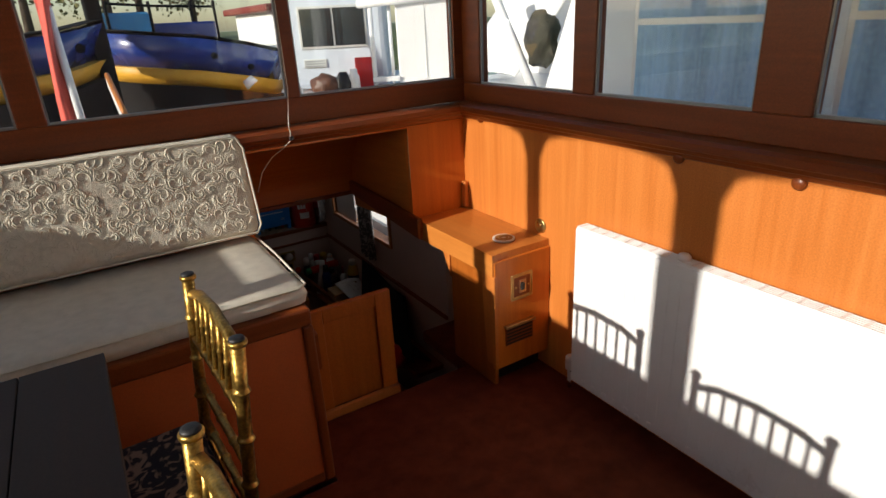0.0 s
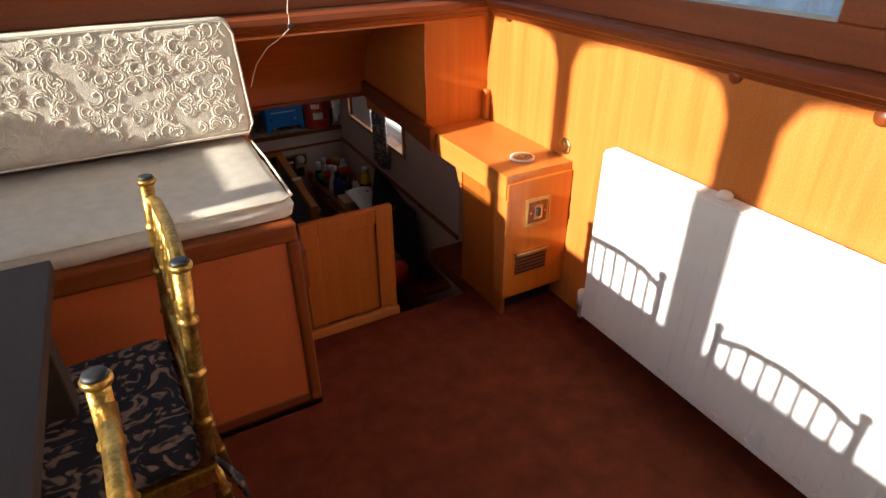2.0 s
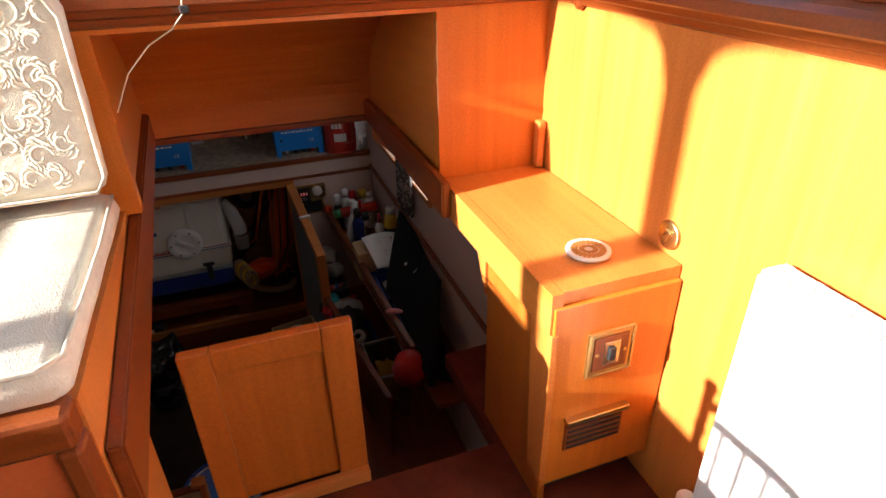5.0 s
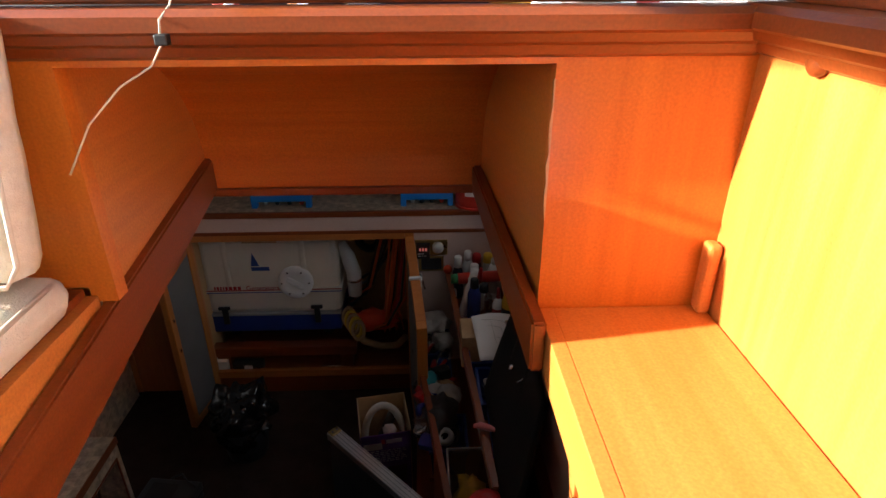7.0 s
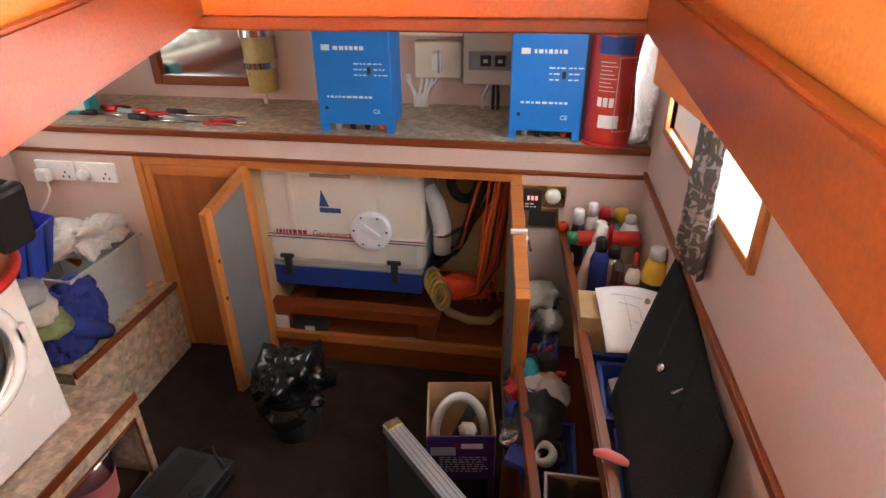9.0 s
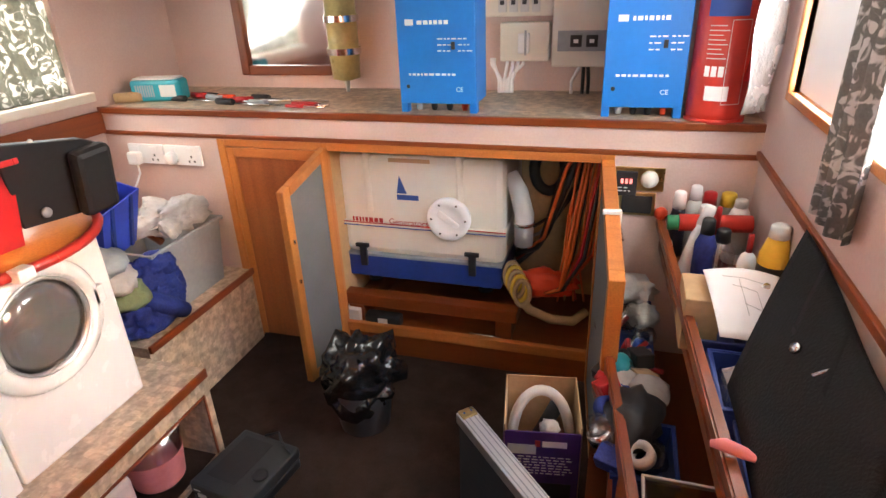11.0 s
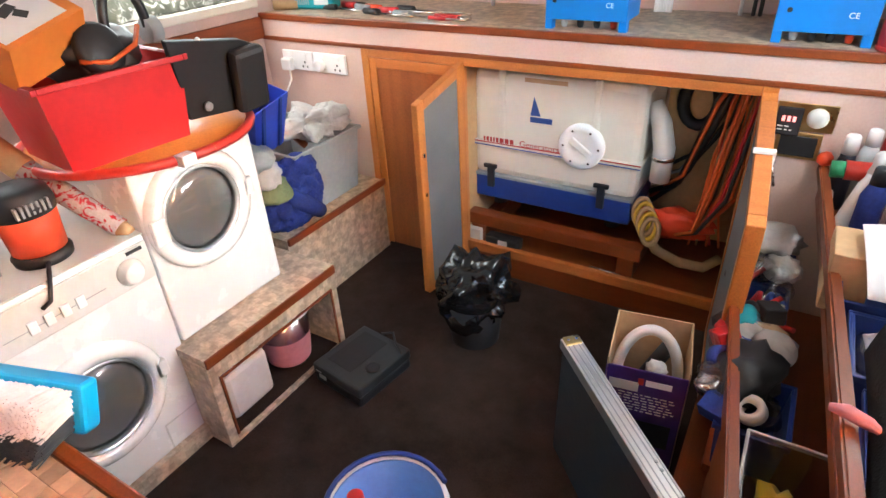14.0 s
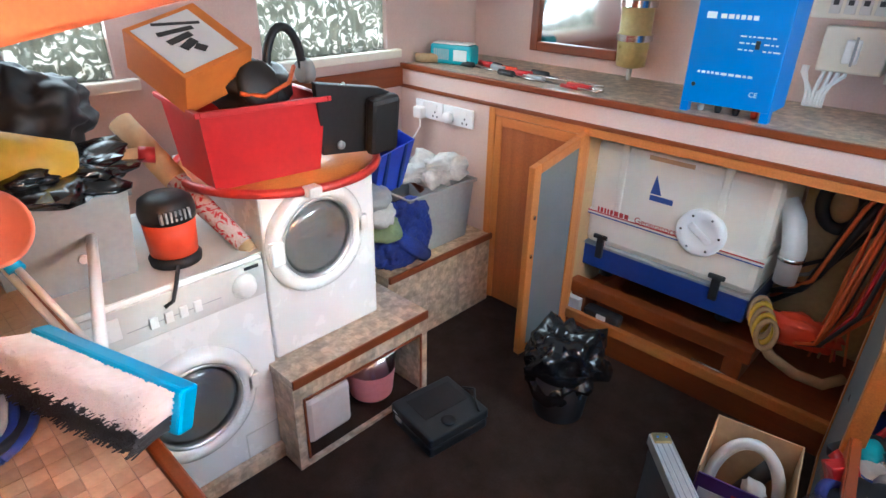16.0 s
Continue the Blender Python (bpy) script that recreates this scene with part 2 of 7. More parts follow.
def setting(name, bm, material, label="", parent=None):
    ob = obj(name, bm, material)
    if parent:
        ob.parent = parent
        return ob
    return tagged(ob, label or name.replace("_", " "), name.split("_")[0], kind="structure")


def thing(name, base, label, category, group=""):
    ob = new(name)
    ob.location = base
    ob.empty_display_size = 0.05
    return tagged(ob, label, category, group)


def part(name, bm, material, parent, label=""):
    ob = obj(name, bm, material)
    ob.parent = parent
    ob.matrix_parent_inverse = Matrix.Translation(parent.location).inverted() if parent.type == "EMPTY" else Matrix()
    return tagged(ob, label)


def single(name, bm, material, label, category, group=""):
    return tagged(obj(name, bm, material), label, category, group)


# ---- saloon: floor, walls, windows ----
bm = bmesh.new()
box(bm, XL, 0, YB, -0.35, -0.05, 0)
setting("floor", bm, CARPET, "worn red-brown saloon carpet with faint seams")
setting("floor_side", cbox(-0.265, 0, -0.35, 0.0, -0.05, 0), CARPET, "red-brown carpet under the side cabinet")

setting("wall_right", cbox(0, 0.05, YB, 0.05, -0.05, 0.96), TEAK_V, "honey teak veneer side wall under the windows")
fw = bmesh.new()
box(fw, XL, -0.925, 0, 0.03, 0.575, 0.96)
box(fw, -0.27, 0, 0, 0.03, 0.5, 0.96)
box(fw, -0.925, -0.27, 0, 0.03, 0.925, 0.96)
setting("wall_front", fw, TEAK_HALF_SHADED, "teak veneer front bulkhead with a companionway opening")
# never in view; its cream colour is chosen to bounce light into the saloon
setting("wall_back", cbox(XL, 0, YB - 0.05, YB, -0.05, ROOF), CEILW, "unseen back wall, set to plain cream to bounce light")
setting("ceiling", cbox(XL - 0.1, 0.12, YB - 0.1, 0.16, ROOF, ROOF + 0.06), CEILW, "off-white saloon headlining")


def ledge_profile():
    return [(0.0, 0.935), (-0.012, 0.94), (-0.018, 0.952), (-0.03, 0.957), (-0.036, 0.968), (-0.042, 0.972), (-0.042, 0.99), (-0.03, 0.998), (0.05, 0.998), (0.05, 0.96), (0.0, 0.96)]


setting("trim_front", prism([(y, z - 0.002) for y, z in ledge_profile()], "x", XL, -0.006), MAHO_X, "moulded mahogany ledge below the front windows")
setting("trim_corner", cbox(-0.005, 0.05, 0.0, 0.05, 0.936, 0.997), MAHO_X, "mahogany ledge corner block")
setting("trim_right", prism([(x, z) for x, z in ledge_profile()], "y", YB, -0.002), MAHO_Y, "moulded mahogany ledge below the side windows")


def window_row(name, fixed, axis, spans, lo, hi, sill, top, thick=0.045):
    """A row of windows in a frame along one axis: spans are the glass openings, fixed the frame's inner face."""
    bm = bmesh.new()
    def bx(a, b, z0, z1):
        if axis == "x":
            box(bm, a, b, fixed, fixed + thick, z0, z1, 0.004)
        else:
            box(bm, fixed, fixed + thick, a, b, z0, z1, 0.004)
    bx(lo, hi, 0.998, sill)
    bx(lo, hi, top, ROOF)
    edge = lo
    for a, b in spans:
        bx(edge, a, sill, top)
        edge = b
    bx(edge, hi, sill, top)
    ob = setting(name, bm, MAHO_X if axis == "x" else MAHO_Y, "varnished mahogany window frames")
    for a, b in spans:
        if axis == "x":
            p = setting("pane", cbox(a - 0.01, b + 0.01, fixed + 0.02, fixed + 0.026, sill - 0.01, top + 0.01), GLASS, parent=ob)
            bead = bmesh.new()
            for q in ((a, a + 0.006, sill, top), (b - 0.006, b, sill, top), (a, b, sill, sill + 0.008)):
                box(bead, q[0], q[1], fixed + 0.008, fixed + 0.018, q[2], q[3])
        else:
            p = setting("pane", cbox(fixed + 0.02, fixed + 0.026, a - 0.01, b + 0.01, sill - 0.01, top + 0.01), GLASS, parent=ob)
            bead = bmesh.new()
            for q in ((a, a + 0.006, sill, top), (b - 0.006, b, sill, top), (a, b, sill, sill + 0.008)):
                box(bead, fixed + 0.008, fixed + 0.018, q[0], q[1], q[2], q[3])
        p.visible_shadow = False
        setting("glazing_bead", bead, GREYP, parent=ob)
    return ob


window_row("window_front", 0.03, "x", [(-2.68, -2.25), (-2.17, -1.526), (-1.449, -0.722), (-0.678, -0.012)], XL, 0.075, 1.09, 1.86)
window_row("window_right", 0.03, "y", [(-3.9, -3.2), (-3.1, -2.15), (-2.05, -1.368), (-1.225, -0.699), (-0.605, -0.085)], YB, 0.03, 1.073, 1.86)


# port side: arched windows that let the sun in
def arched(y0, y1, z0, z1, rise=0.035, rad=0.07, n=20):
    pts = [(y0, z0), (y1, z0)]
    for k in range(n + 1):
        u = 1 - 2 * k / n
        y = (y0 + y1) / 2 + u * (y1 - y0) / 2
        z = z1 - rise * u * u
        e = (1 - abs(u)) * (y1 - y0) / 2
        if e < rad:
            z -= rad - math.sqrt(max(0, rad * rad - (rad - e) ** 2))
        pts.append((y, z))
    return pts


PORTS = [(-0.61, -0.14, 1.28), (-1.255, -0.682, 1.24), (-2.1, -1.395, 1.24), (-2.9, -2.2, 1.24), (-3.7, -3.0, 1.24)]
bm = bmesh.new()
box(bm, XL - 0.04, XL, YB, 0.075, -0.05, 1.19)
box(bm, XL - 0.04, XL, YB, -0.65, 1.19, 1.24)
box(bm, XL - 0.04, XL, -0.65, 0.075, 1.19, 1.28)
ob = setting("wall_left", bm, TEAK_V, "teak side wall with arched windows")
edge = 0.075
for y0, y1, z0 in PORTS:
    setting("mullion", cbox(XL - 0.04, XL, y1, edge, z0, ROOF), MAHO_Z, parent=ob)
    pts = arched(y0, y1, z0, 1.975)
    # spandrel above the arch
    setting("arch_head", prism([(y0, ROOF)] + [(y1, ROOF)] + pts[2:], "x", XL - 0.04, XL), MAHO_Y, parent=ob)
    p = setting("pane", cbox(XL - 0.024, XL - 0.018, y0, y1, z0, 1.975), GLASS, parent=ob)
    p.visible_shadow = False
    edge = y0
setting("mullion", cbox(XL - 0.04, XL, YB, edge, 1.24, ROOF), MAHO_Z, parent=ob)

# ---- companionway well ----
HZ = 0.56
cove = [(0.17 + 0.33 * math.cos(a), 0.62 + 0.30 * math.sin(a)) for a in [math.pi / 2 * k / 16 for k in range(17)]]
bm = prism([(0.5, HZ)] + cove + [(0.03, 0.92), (0.03, 0.932), (0.52, 0.932), (0.52, HZ)], "x", -0.99, -0.25)
setting("wall_well_back", bm, TEAK_H, "teak panel across the well, curving forward into its lining")
setting("wall_well_left", prism([(0.03, 0.53), (0.5, 0.60), (0.5, 0.96), (0.03, 0.96)], "x", -0.965, -0.945), TEAK_Y, "teak side panel of the companionway well")
bm = prism([(-0.268, 0.03), (-0.316, 0.5), (-0.296, 0.5), (-0.248, 0.03)], "z", 0.5, 0.96)
setting("wall_well_right", bm, TEAK_Y, "teak side panel of the companionway well")
setting("ceiling_well", cbox(-1.0, -0.2, 0.03, 0.52, 0.934, 0.96), TEAK_H, "teak lining over the companionway well")


def sloped(x0, x1, y0, y1, za0, za1, zb0, zb1, dx=0.0):
    bm = bmesh.new()
    v = [bm.verts.new(p) for p in ((x0, y0, za0), (x1, y0, za0), (x1, y0, za1), (x0, y0, za1), (x0 + dx, y1, zb0), (x1 + dx, y1, zb0), (x1 + dx, y1, zb1), (x0 + dx, y1, zb1))]
    for f in ((0, 1, 2, 3), (7, 6, 5, 4), (0, 4, 5, 1), (1, 5, 6, 2), (2, 6, 7, 3), (3, 7, 4, 0)):
        bm.faces.new([v[i] for i in f])
    bmesh.ops.recalc_face_normals(bm, faces=bm.faces)
    bmesh.ops.bevel(bm, geom=list(bm.edges), offset=0.004, segments=2, affect="EDGES")
    return bm


setting("trim_well_left", sloped(-0.952, -0.928, -0.57, 0.498, 0.36, 0.485, 0.572, 0.65), MAHO_Y, "dark varnished trim along the well edge")
setting("trim_well_right", sloped(-0.292, -0.2695, -0.075, 0.498, 0.475, 0.565, 0.562, 0.625, -0.045), MAHO_Y, "dark varnished trim along the well edge")
setting("trim_peeled_edge", prism([(-0.2722, 0.905), (-0.2698, 0.905), (-0.2698, 0.70), (-0.2716, 0.705), (-0.2735, 0.735), (-0.2722, 0.76), (-0.2745, 0.785), (-0.2718, 0.80), (-0.2738, 0.84), (-0.2712, 0.87)], "y", -0.002, 0.003), CARDB, "splintered pale edge of the opening")
setting("trim_well_back", cbox(-0.95, -0.31, 0.485, 0.5, HZ, HZ + 0.018, 0.003), MAHO_X, "narrow dark trim below the far well panel")

# ---- lower cabin shell ----
FZ, SH = -0.88, 0.085
LX, RX, BY, CY = -2.44, -0.105, 2.02, 1.53
setting("floor_lower", cbox(LX, 0.0, -0.9, BY, FZ - 0.05, FZ), DARKCARPET, "dark brown carpet of the lower cabin")
setting("wall_lower_back", cbox(LX - 0.05, 0, BY, BY + 0.04, FZ, 0.62), PINKWALL, "pale pink lined forward bulkhead")
setting("wall_lower_aft", cbox(LX, 0.0, -0.94, -0.9, FZ, -0.05), PINKWALL, "plain aft wall of the lower cabin")
bm = bmesh.new()
for q in ((-0.9, 0.03, FZ, -0.052), (0.03, BY, FZ, 0.21), (0.03, 0.58, 0.21, 0.62), (1.33, BY, 0.21, 0.62), (0.58, 1.33, 0.54, 0.62)):
    box(bm, RX, RX + 0.05, *q)
setting("wall_lower_right", bm, PINKWALL, "pale pink lining with a window")
bm = bmesh.new()
for q in ((-0.9, -0.62, FZ, -0.052), (-0.62, -0.03, FZ, 0.4), (-0.03, BY, FZ, 0.15), (-0.03, -0.02, 0.15, 0.62), (0.36, 0.86, 0.15, 0.62), (1.45, BY, 0.15, 0.62), (-0.02, 0.36, 0.54, 0.62), (0.86, 1.45, 0.54, 0.62)):
    box(bm, LX - 0.05, LX, *q)
setting("wall_lower_left", bm, PINKWALL, "pale pink lining with two curtained windows")
bm = bmesh.new()
box(bm, LX, RX, 0.52, BY, HZ + 0.01, HZ + 0.04)
box(bm, LX, -0.965, -0.0, 0.52, HZ + 0.01, HZ + 0.04)
box(bm, -0.245, RX, 0.03, 0.52, HZ + 0.01, HZ + 0.04)
setting("ceiling_lower", bm, CEILW, "low off-white ceiling of the lower cabin")

# ---- more helpers for things ----
def blob(c, r, seed=0, amp=0.25, freq=3.0, sub=3, flat=None, ridged=False):
    """A lumpy soft body: crumpled where ridged, cut flat at its foot."""
    bm = bmesh.new()
    bmesh.ops.create_icosphere(bm, subdivisions=sub, radius=1)
    off = Vector((seed * 7.3, seed * 3.1, seed * 1.7))
    for v in bm.verts:
        n = noise.fractal(v.co * freq + off, 1.0, 2.0, 4)
        if ridged:
            n = 0.35 - abs(n) * 0.9 + 0.25 * noise.noise(v.co * freq * 3.1 + off)
        k = 1 + amp * n
        v.co = Vector((c[0] + v.co.x * r[0] * k, c[1] + v.co.y * r[1] * k, c[2] + v.co.z * r[2] * k))
        if flat is not None:
            v.co.z = max(v.co.z, flat)
    for f in bm.faces:
        f.smooth = True
    return bm


def crumpled(c, r, seed=0, amp=0.3, jitter=0.07, sub=3, flat=None):
    """A creased film bag: a soft body broken into small flat facets."""
    rn = random.Random(seed)
    bm = blob((0, 0, 0), (1, 1, 1), seed, amp, 1.6, sub)
    for v in bm.verts:
        p = v.co * (1 + rn.uniform(-jitter, jitter) * 1.6) + Vector((rn.uniform(-jitter, jitter), rn.uniform(-jitter, jitter), rn.uniform(-jitter, jitter)))
        v.co = Vector((c[0] + p.x * r[0], c[1] + p.y * r[1], c[2] + p.z * r[2]))
        if flat is not None:
            v.co.z = max(v.co.z, flat)
    for f in bm.faces:
        f.smooth = (f.index * 7919) % 5 < 4
    return bm


def open_box(x0, x1, y0, y1, z0, z1, t=0.004, taper=0.0, m=None):
    """A tub with walls, open at the top; taper draws the foot in."""
    bm = bmesh.new()
    ring = lambda a, z: [bm.verts.new(p) for p in ((x0 + a, y0 + a, z), (x1 - a, y0 + a, z), (x1 - a, y1 - a, z), (x0 + a, y1 - a, z))]
    o0, o1, i1, i0 = ring(taper, z0), ring(0, z1), ring(t, z1), ring(taper + t, z0 + t)
    bm.faces.new(o0[::-1])
    for a, b in ((o0, o1), (o1, i1), (i1, i0)):
        for k in range(4):
            bm.faces.new((a[k], a[(k + 1) % 4], b[(k + 1) % 4], b[k]))
    bm.faces.new(i0)
    bmesh.ops.recalc_face_normals(bm, faces=bm.faces)
    if m is not None:
        bmesh.ops.transform(bm, matrix=m, verts=bm.verts)
    return bm


def tray_rim(x0, x1, y0, y1, z, w=0.012, h=0.012):
    bm = bmesh.new()
    for q in ((x0 - w, x1 + w, y0 - w, y0), (x0 - w, x1 + w, y1, y1 + w), (x0 - w, x0, y0, y1), (x1, x1 + w, y0, y1)):
        box(bm, *q, z - h, z + 0.002, 0.002)
    return bm


def sheet(fn, nu, nv, thick=0.003):
    """A thin bent sheet from a function of two numbers in 0..1."""
    bm = bmesh.new()
    g = [[bm.verts.new(fn(i / nu, j / nv)) for j in range(nv + 1)] for i in range(nu + 1)]
    for i in range(nu):
        for j in range(nv):
            bm.faces.new((g[i][j], g[i + 1][j], g[i + 1][j + 1], g[i][j + 1])).smooth = True
    bmesh.ops.recalc_face_normals(bm, faces=bm.faces)
    bmesh.ops.solidify(bm, geom=list(bm.faces), thickness=thick)
    return bm


def letters(name, s, size, m, material, parent):
    cu = bpy.data.curves.new(name, "FONT")
    cu.body, cu.size, cu.extrude, cu.align_x = s, size, 0.0004, "CENTER"
    tmp = bpy.data.objects.new("tmp", cu)
    scene.collection.objects.link(tmp)
    me = bpy.data.meshes.new_from_object(tmp.evaluated_get(bpy.context.evaluated_depsgraph_get()))
    bpy.data.objects.remove(tmp)
    me.transform(m)
    me.materials.append(material)
    ob = new(name, me)
    ob.parent = parent
    ob.matrix_parent_inverse = Matrix.Translation(parent.location).inverted() if parent.type == "EMPTY" else Matrix()
    return ob


def bars(rows, y, zs, h, x0, seed=0, plane="y"):
    """Rows of short bars that stand for small print on a face of constant y (or x)."""
    rnd = random.Random(seed)
    bm = bmesh.new()
    for i in range(rows):
        x = x0
        end = x0 + zs[2] * rnd.uniform(0.7, 1)
        while x < end:
            w = rnd.uniform(0.006, 0.018)
            z = zs[0] - i * zs[1]
            if plane == "y":
                box(bm, x, x + w, y - 0.0006, y + 0.0004, z, z + h)
            else:
                box(bm, y - 0.0004, y + 0.0006, x, x + w, z, z + h)
            x += w + 0.005
    return bm


FACE_Y = pose(0, 0, 0, 90, 0, 0)      # print that faces -y
FACE_X = pose(0, 0, 0, 90, 0, 90)     # print that faces +x
WHITEINK = mat("white_print", (0.8, 0.8, 0.8), 0.6, vary=0.02, bump=0)
DARKINK = mat("dark_print", (0.03, 0.03, 0.035), 0.6, vary=0.02, bump=0)
REDINK = mat("red_print", (0.42, 0.03, 0.03), 0.6, vary=0.05, bump=0)
BLUEINK = mat("blue_print", (0.03, 0.08, 0.32), 0.6, vary=0.05, bump=0)
BAGP = mat("black_bag_film", (0.012, 0.012, 0.013), 0.22, vary=0.1, bump=0.1, spec=0.6)
GREENC = mat("green_cloth", (0.22, 0.27, 0.13), 0.9, vary=0.12, bump=0.3)
WHITEC = mat("white_cloth", (0.5, 0.48, 0.46), 0.9, vary=0.08, bump=0.3)
TEAL = mat("turquoise_plastic", (0.02, 0.30, 0.36), 0.4, vary=0.06)
PINKP = mat("pink_plastic", (0.72, 0.25, 0.27), 0.5, vary=0.08)
MILKY = mat("milky_plastic", (0.72, 0.62, 0.58), 0.45, vary=0.06)
YELLOW = mat("yellow_plastic", (0.66, 0.42, 0.03), 0.45, vary=0.08)
BRISTLE = mat("pale_bristle", (0.72, 0.62, 0.58), 0.9, vary=0.1, bump=0.2)
COPPER = mat("orange_cable", (0.7, 0.13, 0.02), 0.5, vary=0.1)
GREYBROWN = mat("tan_hose", (0.42, 0.28, 0.14), 0.6, vary=0.1)
PALEGREY = mat("pale_grey_plastic", (0.6, 0.6, 0.58), 0.45, vary=0.03)
LENSGLOW = bpy.data.materials.new("red_display")
LENSGLOW.use_nodes = True
LENSGLOW.node_tree.nodes["Principled BSDF"].inputs["Emission Color"].default_value = (1, 0.03, 0.02, 1)
LENSGLOW.node_tree.nodes["Principled BSDF"].inputs["Emission Strength"].default_value = 0.05


SEATF = mat("plain_beige_seat_cloth", (0.72, 0.68, 0.585), 0.95, vary=0.07, scale=(30, 30, 30), fine=420, bump=0.35, spec=0.1)


def floral(name, ground, petal, scale):
    m = mat(name, ground, 0.9, vary=0.1, fine=200, bump=0.2, spec=0.1)
    n, l = m.node_tree.nodes, m.node_tree.links
    tc = next(k for k in n if k.type == "TEX_COORD")
    w = n.new("ShaderNodeTexNoise")
    w.inputs["Scale"].default_value, w.inputs["Detail"].default_value, w.inputs["Distortion"].default_value = scale, 1.5, 2.2
    l.new(tc.outputs["Object"], w.inputs["Vector"])
    r = n.new("ShaderNodeValToRGB")
    r.color_ramp.elements[0].position, r.color_ramp.elements[1].position = 0.52, 0.6
    l.new(w.outputs["Fac"], r.inputs[0])
    mx = n.new("ShaderNodeMixRGB")
    mx.inputs[2].default_value = (*petal, 1)
    pr = n["Principled BSDF"]
    l.new(r.outputs[0], mx.inputs[0])
    l.new(pr.inputs["Base Color"].links[0].from_socket, mx.inputs[1])
    l.new(mx.outputs[0], pr.inputs["Base Color"])
    return m


FLORAL = floral("dark_floral_cushion", (0.03, 0.032, 0.042), (0.26, 0.18, 0.14), 22)
CURTAIN = floral("grey_floral_curtain", (0.18, 0.17, 0.16), (0.48, 0.44, 0.42), 26)

# ---- saloon furniture ----
t = thing("bench_seat", (-1.8, -0.3, 0), "built-in upholstered bench with a rust-red front panel", "bench")
part("base_panel", cbox(-2.7, -0.985, -0.612, -0.597, 0.03, 0.545), RUST, t, "rust-red painted panel")
bm = bmesh.new()
box(bm, -2.7, -0.955, -0.622, -0.575, 0.545, 0.60, 0.008)
box(bm, -2.7, -0.985, -0.616, -0.592, 0.0, 0.03, 0.004)
part("frame", bm, MAHO_X, t, "dark varnished frame")
part("frame", cbox(-0.985, -0.953, -0.622, -0.575, 0.0, 0.545, 0.008), MAHO_Z, t, "dark varnished frame")
part("side_panel", cbox(-0.973, -0.954, -0.575, -0.36, 0.0, 0.585), TEAK_V, t, "teak side panel")
part("side_rail", cbox(-0.973, -0.954, -0.36, -0.002, 0.46, 0.585), TEAK_Y, t, "teak side rail over the well")
part("seat_top", cbox(-2.7, -0.973, -0.575, -0.002, 0.585, 0.598), MAHO_X, t)


def cushion(x0, x1, y0, y1, z0, z1, bulge, m=None, seed=1):
    """A boxed cushion with soft sides and a slightly uneven top."""
    bm = cbox(x0, x1, y0, y1, z0, z1, 0.028)
    bmesh.ops.subdivide_edges(bm, edges=[e for e in bm.edges if e.calc_length() > 0.08], cuts=14, use_grid_fill=True)
    c = Vector(((x0 + x1) / 2, (y0 + y1) / 2, (z0 + z1) / 2))
    for v in bm.verts:
        n = noise.noise(v.co * 6 + Vector((seed * 3.7, 0, 0)))
        n2 = noise.noise(v.co * 17 + Vector((0, seed * 2.1, 0)))
        d = v.co - c
        v.co += Vector((0.3 * d.x / (x1 - x0), d.y / (y1 - y0), d.z / (z1 - z0))) * (bulge * (1 + n)) + Vector((n2, n, n2)) * 0.0025
    for f in bm.faces:
        f.smooth = True
    if m is not None:
        bmesh.ops.transform(bm, matrix=m, verts=bm.verts)
    return bm


seat = part("seat_cushion", cushion(-2.7, -0.945, -0.60, -0.06, 0.599, 0.658, 0.006), SEATF, t, "beige buttoned seat cushion")
part("piping", ctube([(-2.6, -0.602, 0.654), (-1.6, -0.604, 0.653), (-0.975, -0.60, 0.654), (-0.947, -0.58, 0.656), (-0.943, -0.3, 0.658), (-0.948, -0.1, 0.66)], 0.0035, 8), PIPING, seat)
for bx, by in ((-1.22, -0.36), (-1.52, -0.36), (-1.82, -0.36), (-2.12, -0.36), (-1.22, -0.17), (-1.52, -0.17), (-1.82, -0.17)):
    for v in seat.data.vertices:
        d2 = (v.co.x - bx) ** 2 + (v.co.y - by) ** 2
        if v.co.z > 0.63:
            v.co.z -= 0.012 * math.exp(-d2 / 0.0035)
    part("button", lathe((bx, by, 0.648), [(0, 0.014), (0.004, 0.012), (0.006, 0.004)], "z", 14), PIPING, seat)
tilt = Matrix.Translation((0, -0.05, 0.66)) @ pose(0, 0, 0, -12) @ Matrix.Translation((0, 0.05, -0.66))
back = part("back_cushion", cushion(-2.7, -0.94, -0.168, -0.098, 0.668, 0.996, 0.006, tilt, 3), FABRIC, t, "beige jacquard back cushion with leaf scrolls")
bm = ctube([tilt @ Vector(p) for p in ((-2.6, -0.171, 0.988), (-1.0, -0.171, 0.988), (-0.958, -0.171, 0.982), (-0.941, -0.17, 0.95), (-0.937, -0.17, 0.695), (-0.953, -0.171, 0.669), (-2.6, -0.171, 0.669))], 0.0035, 8)
part("piping", bm, PIPING, back)


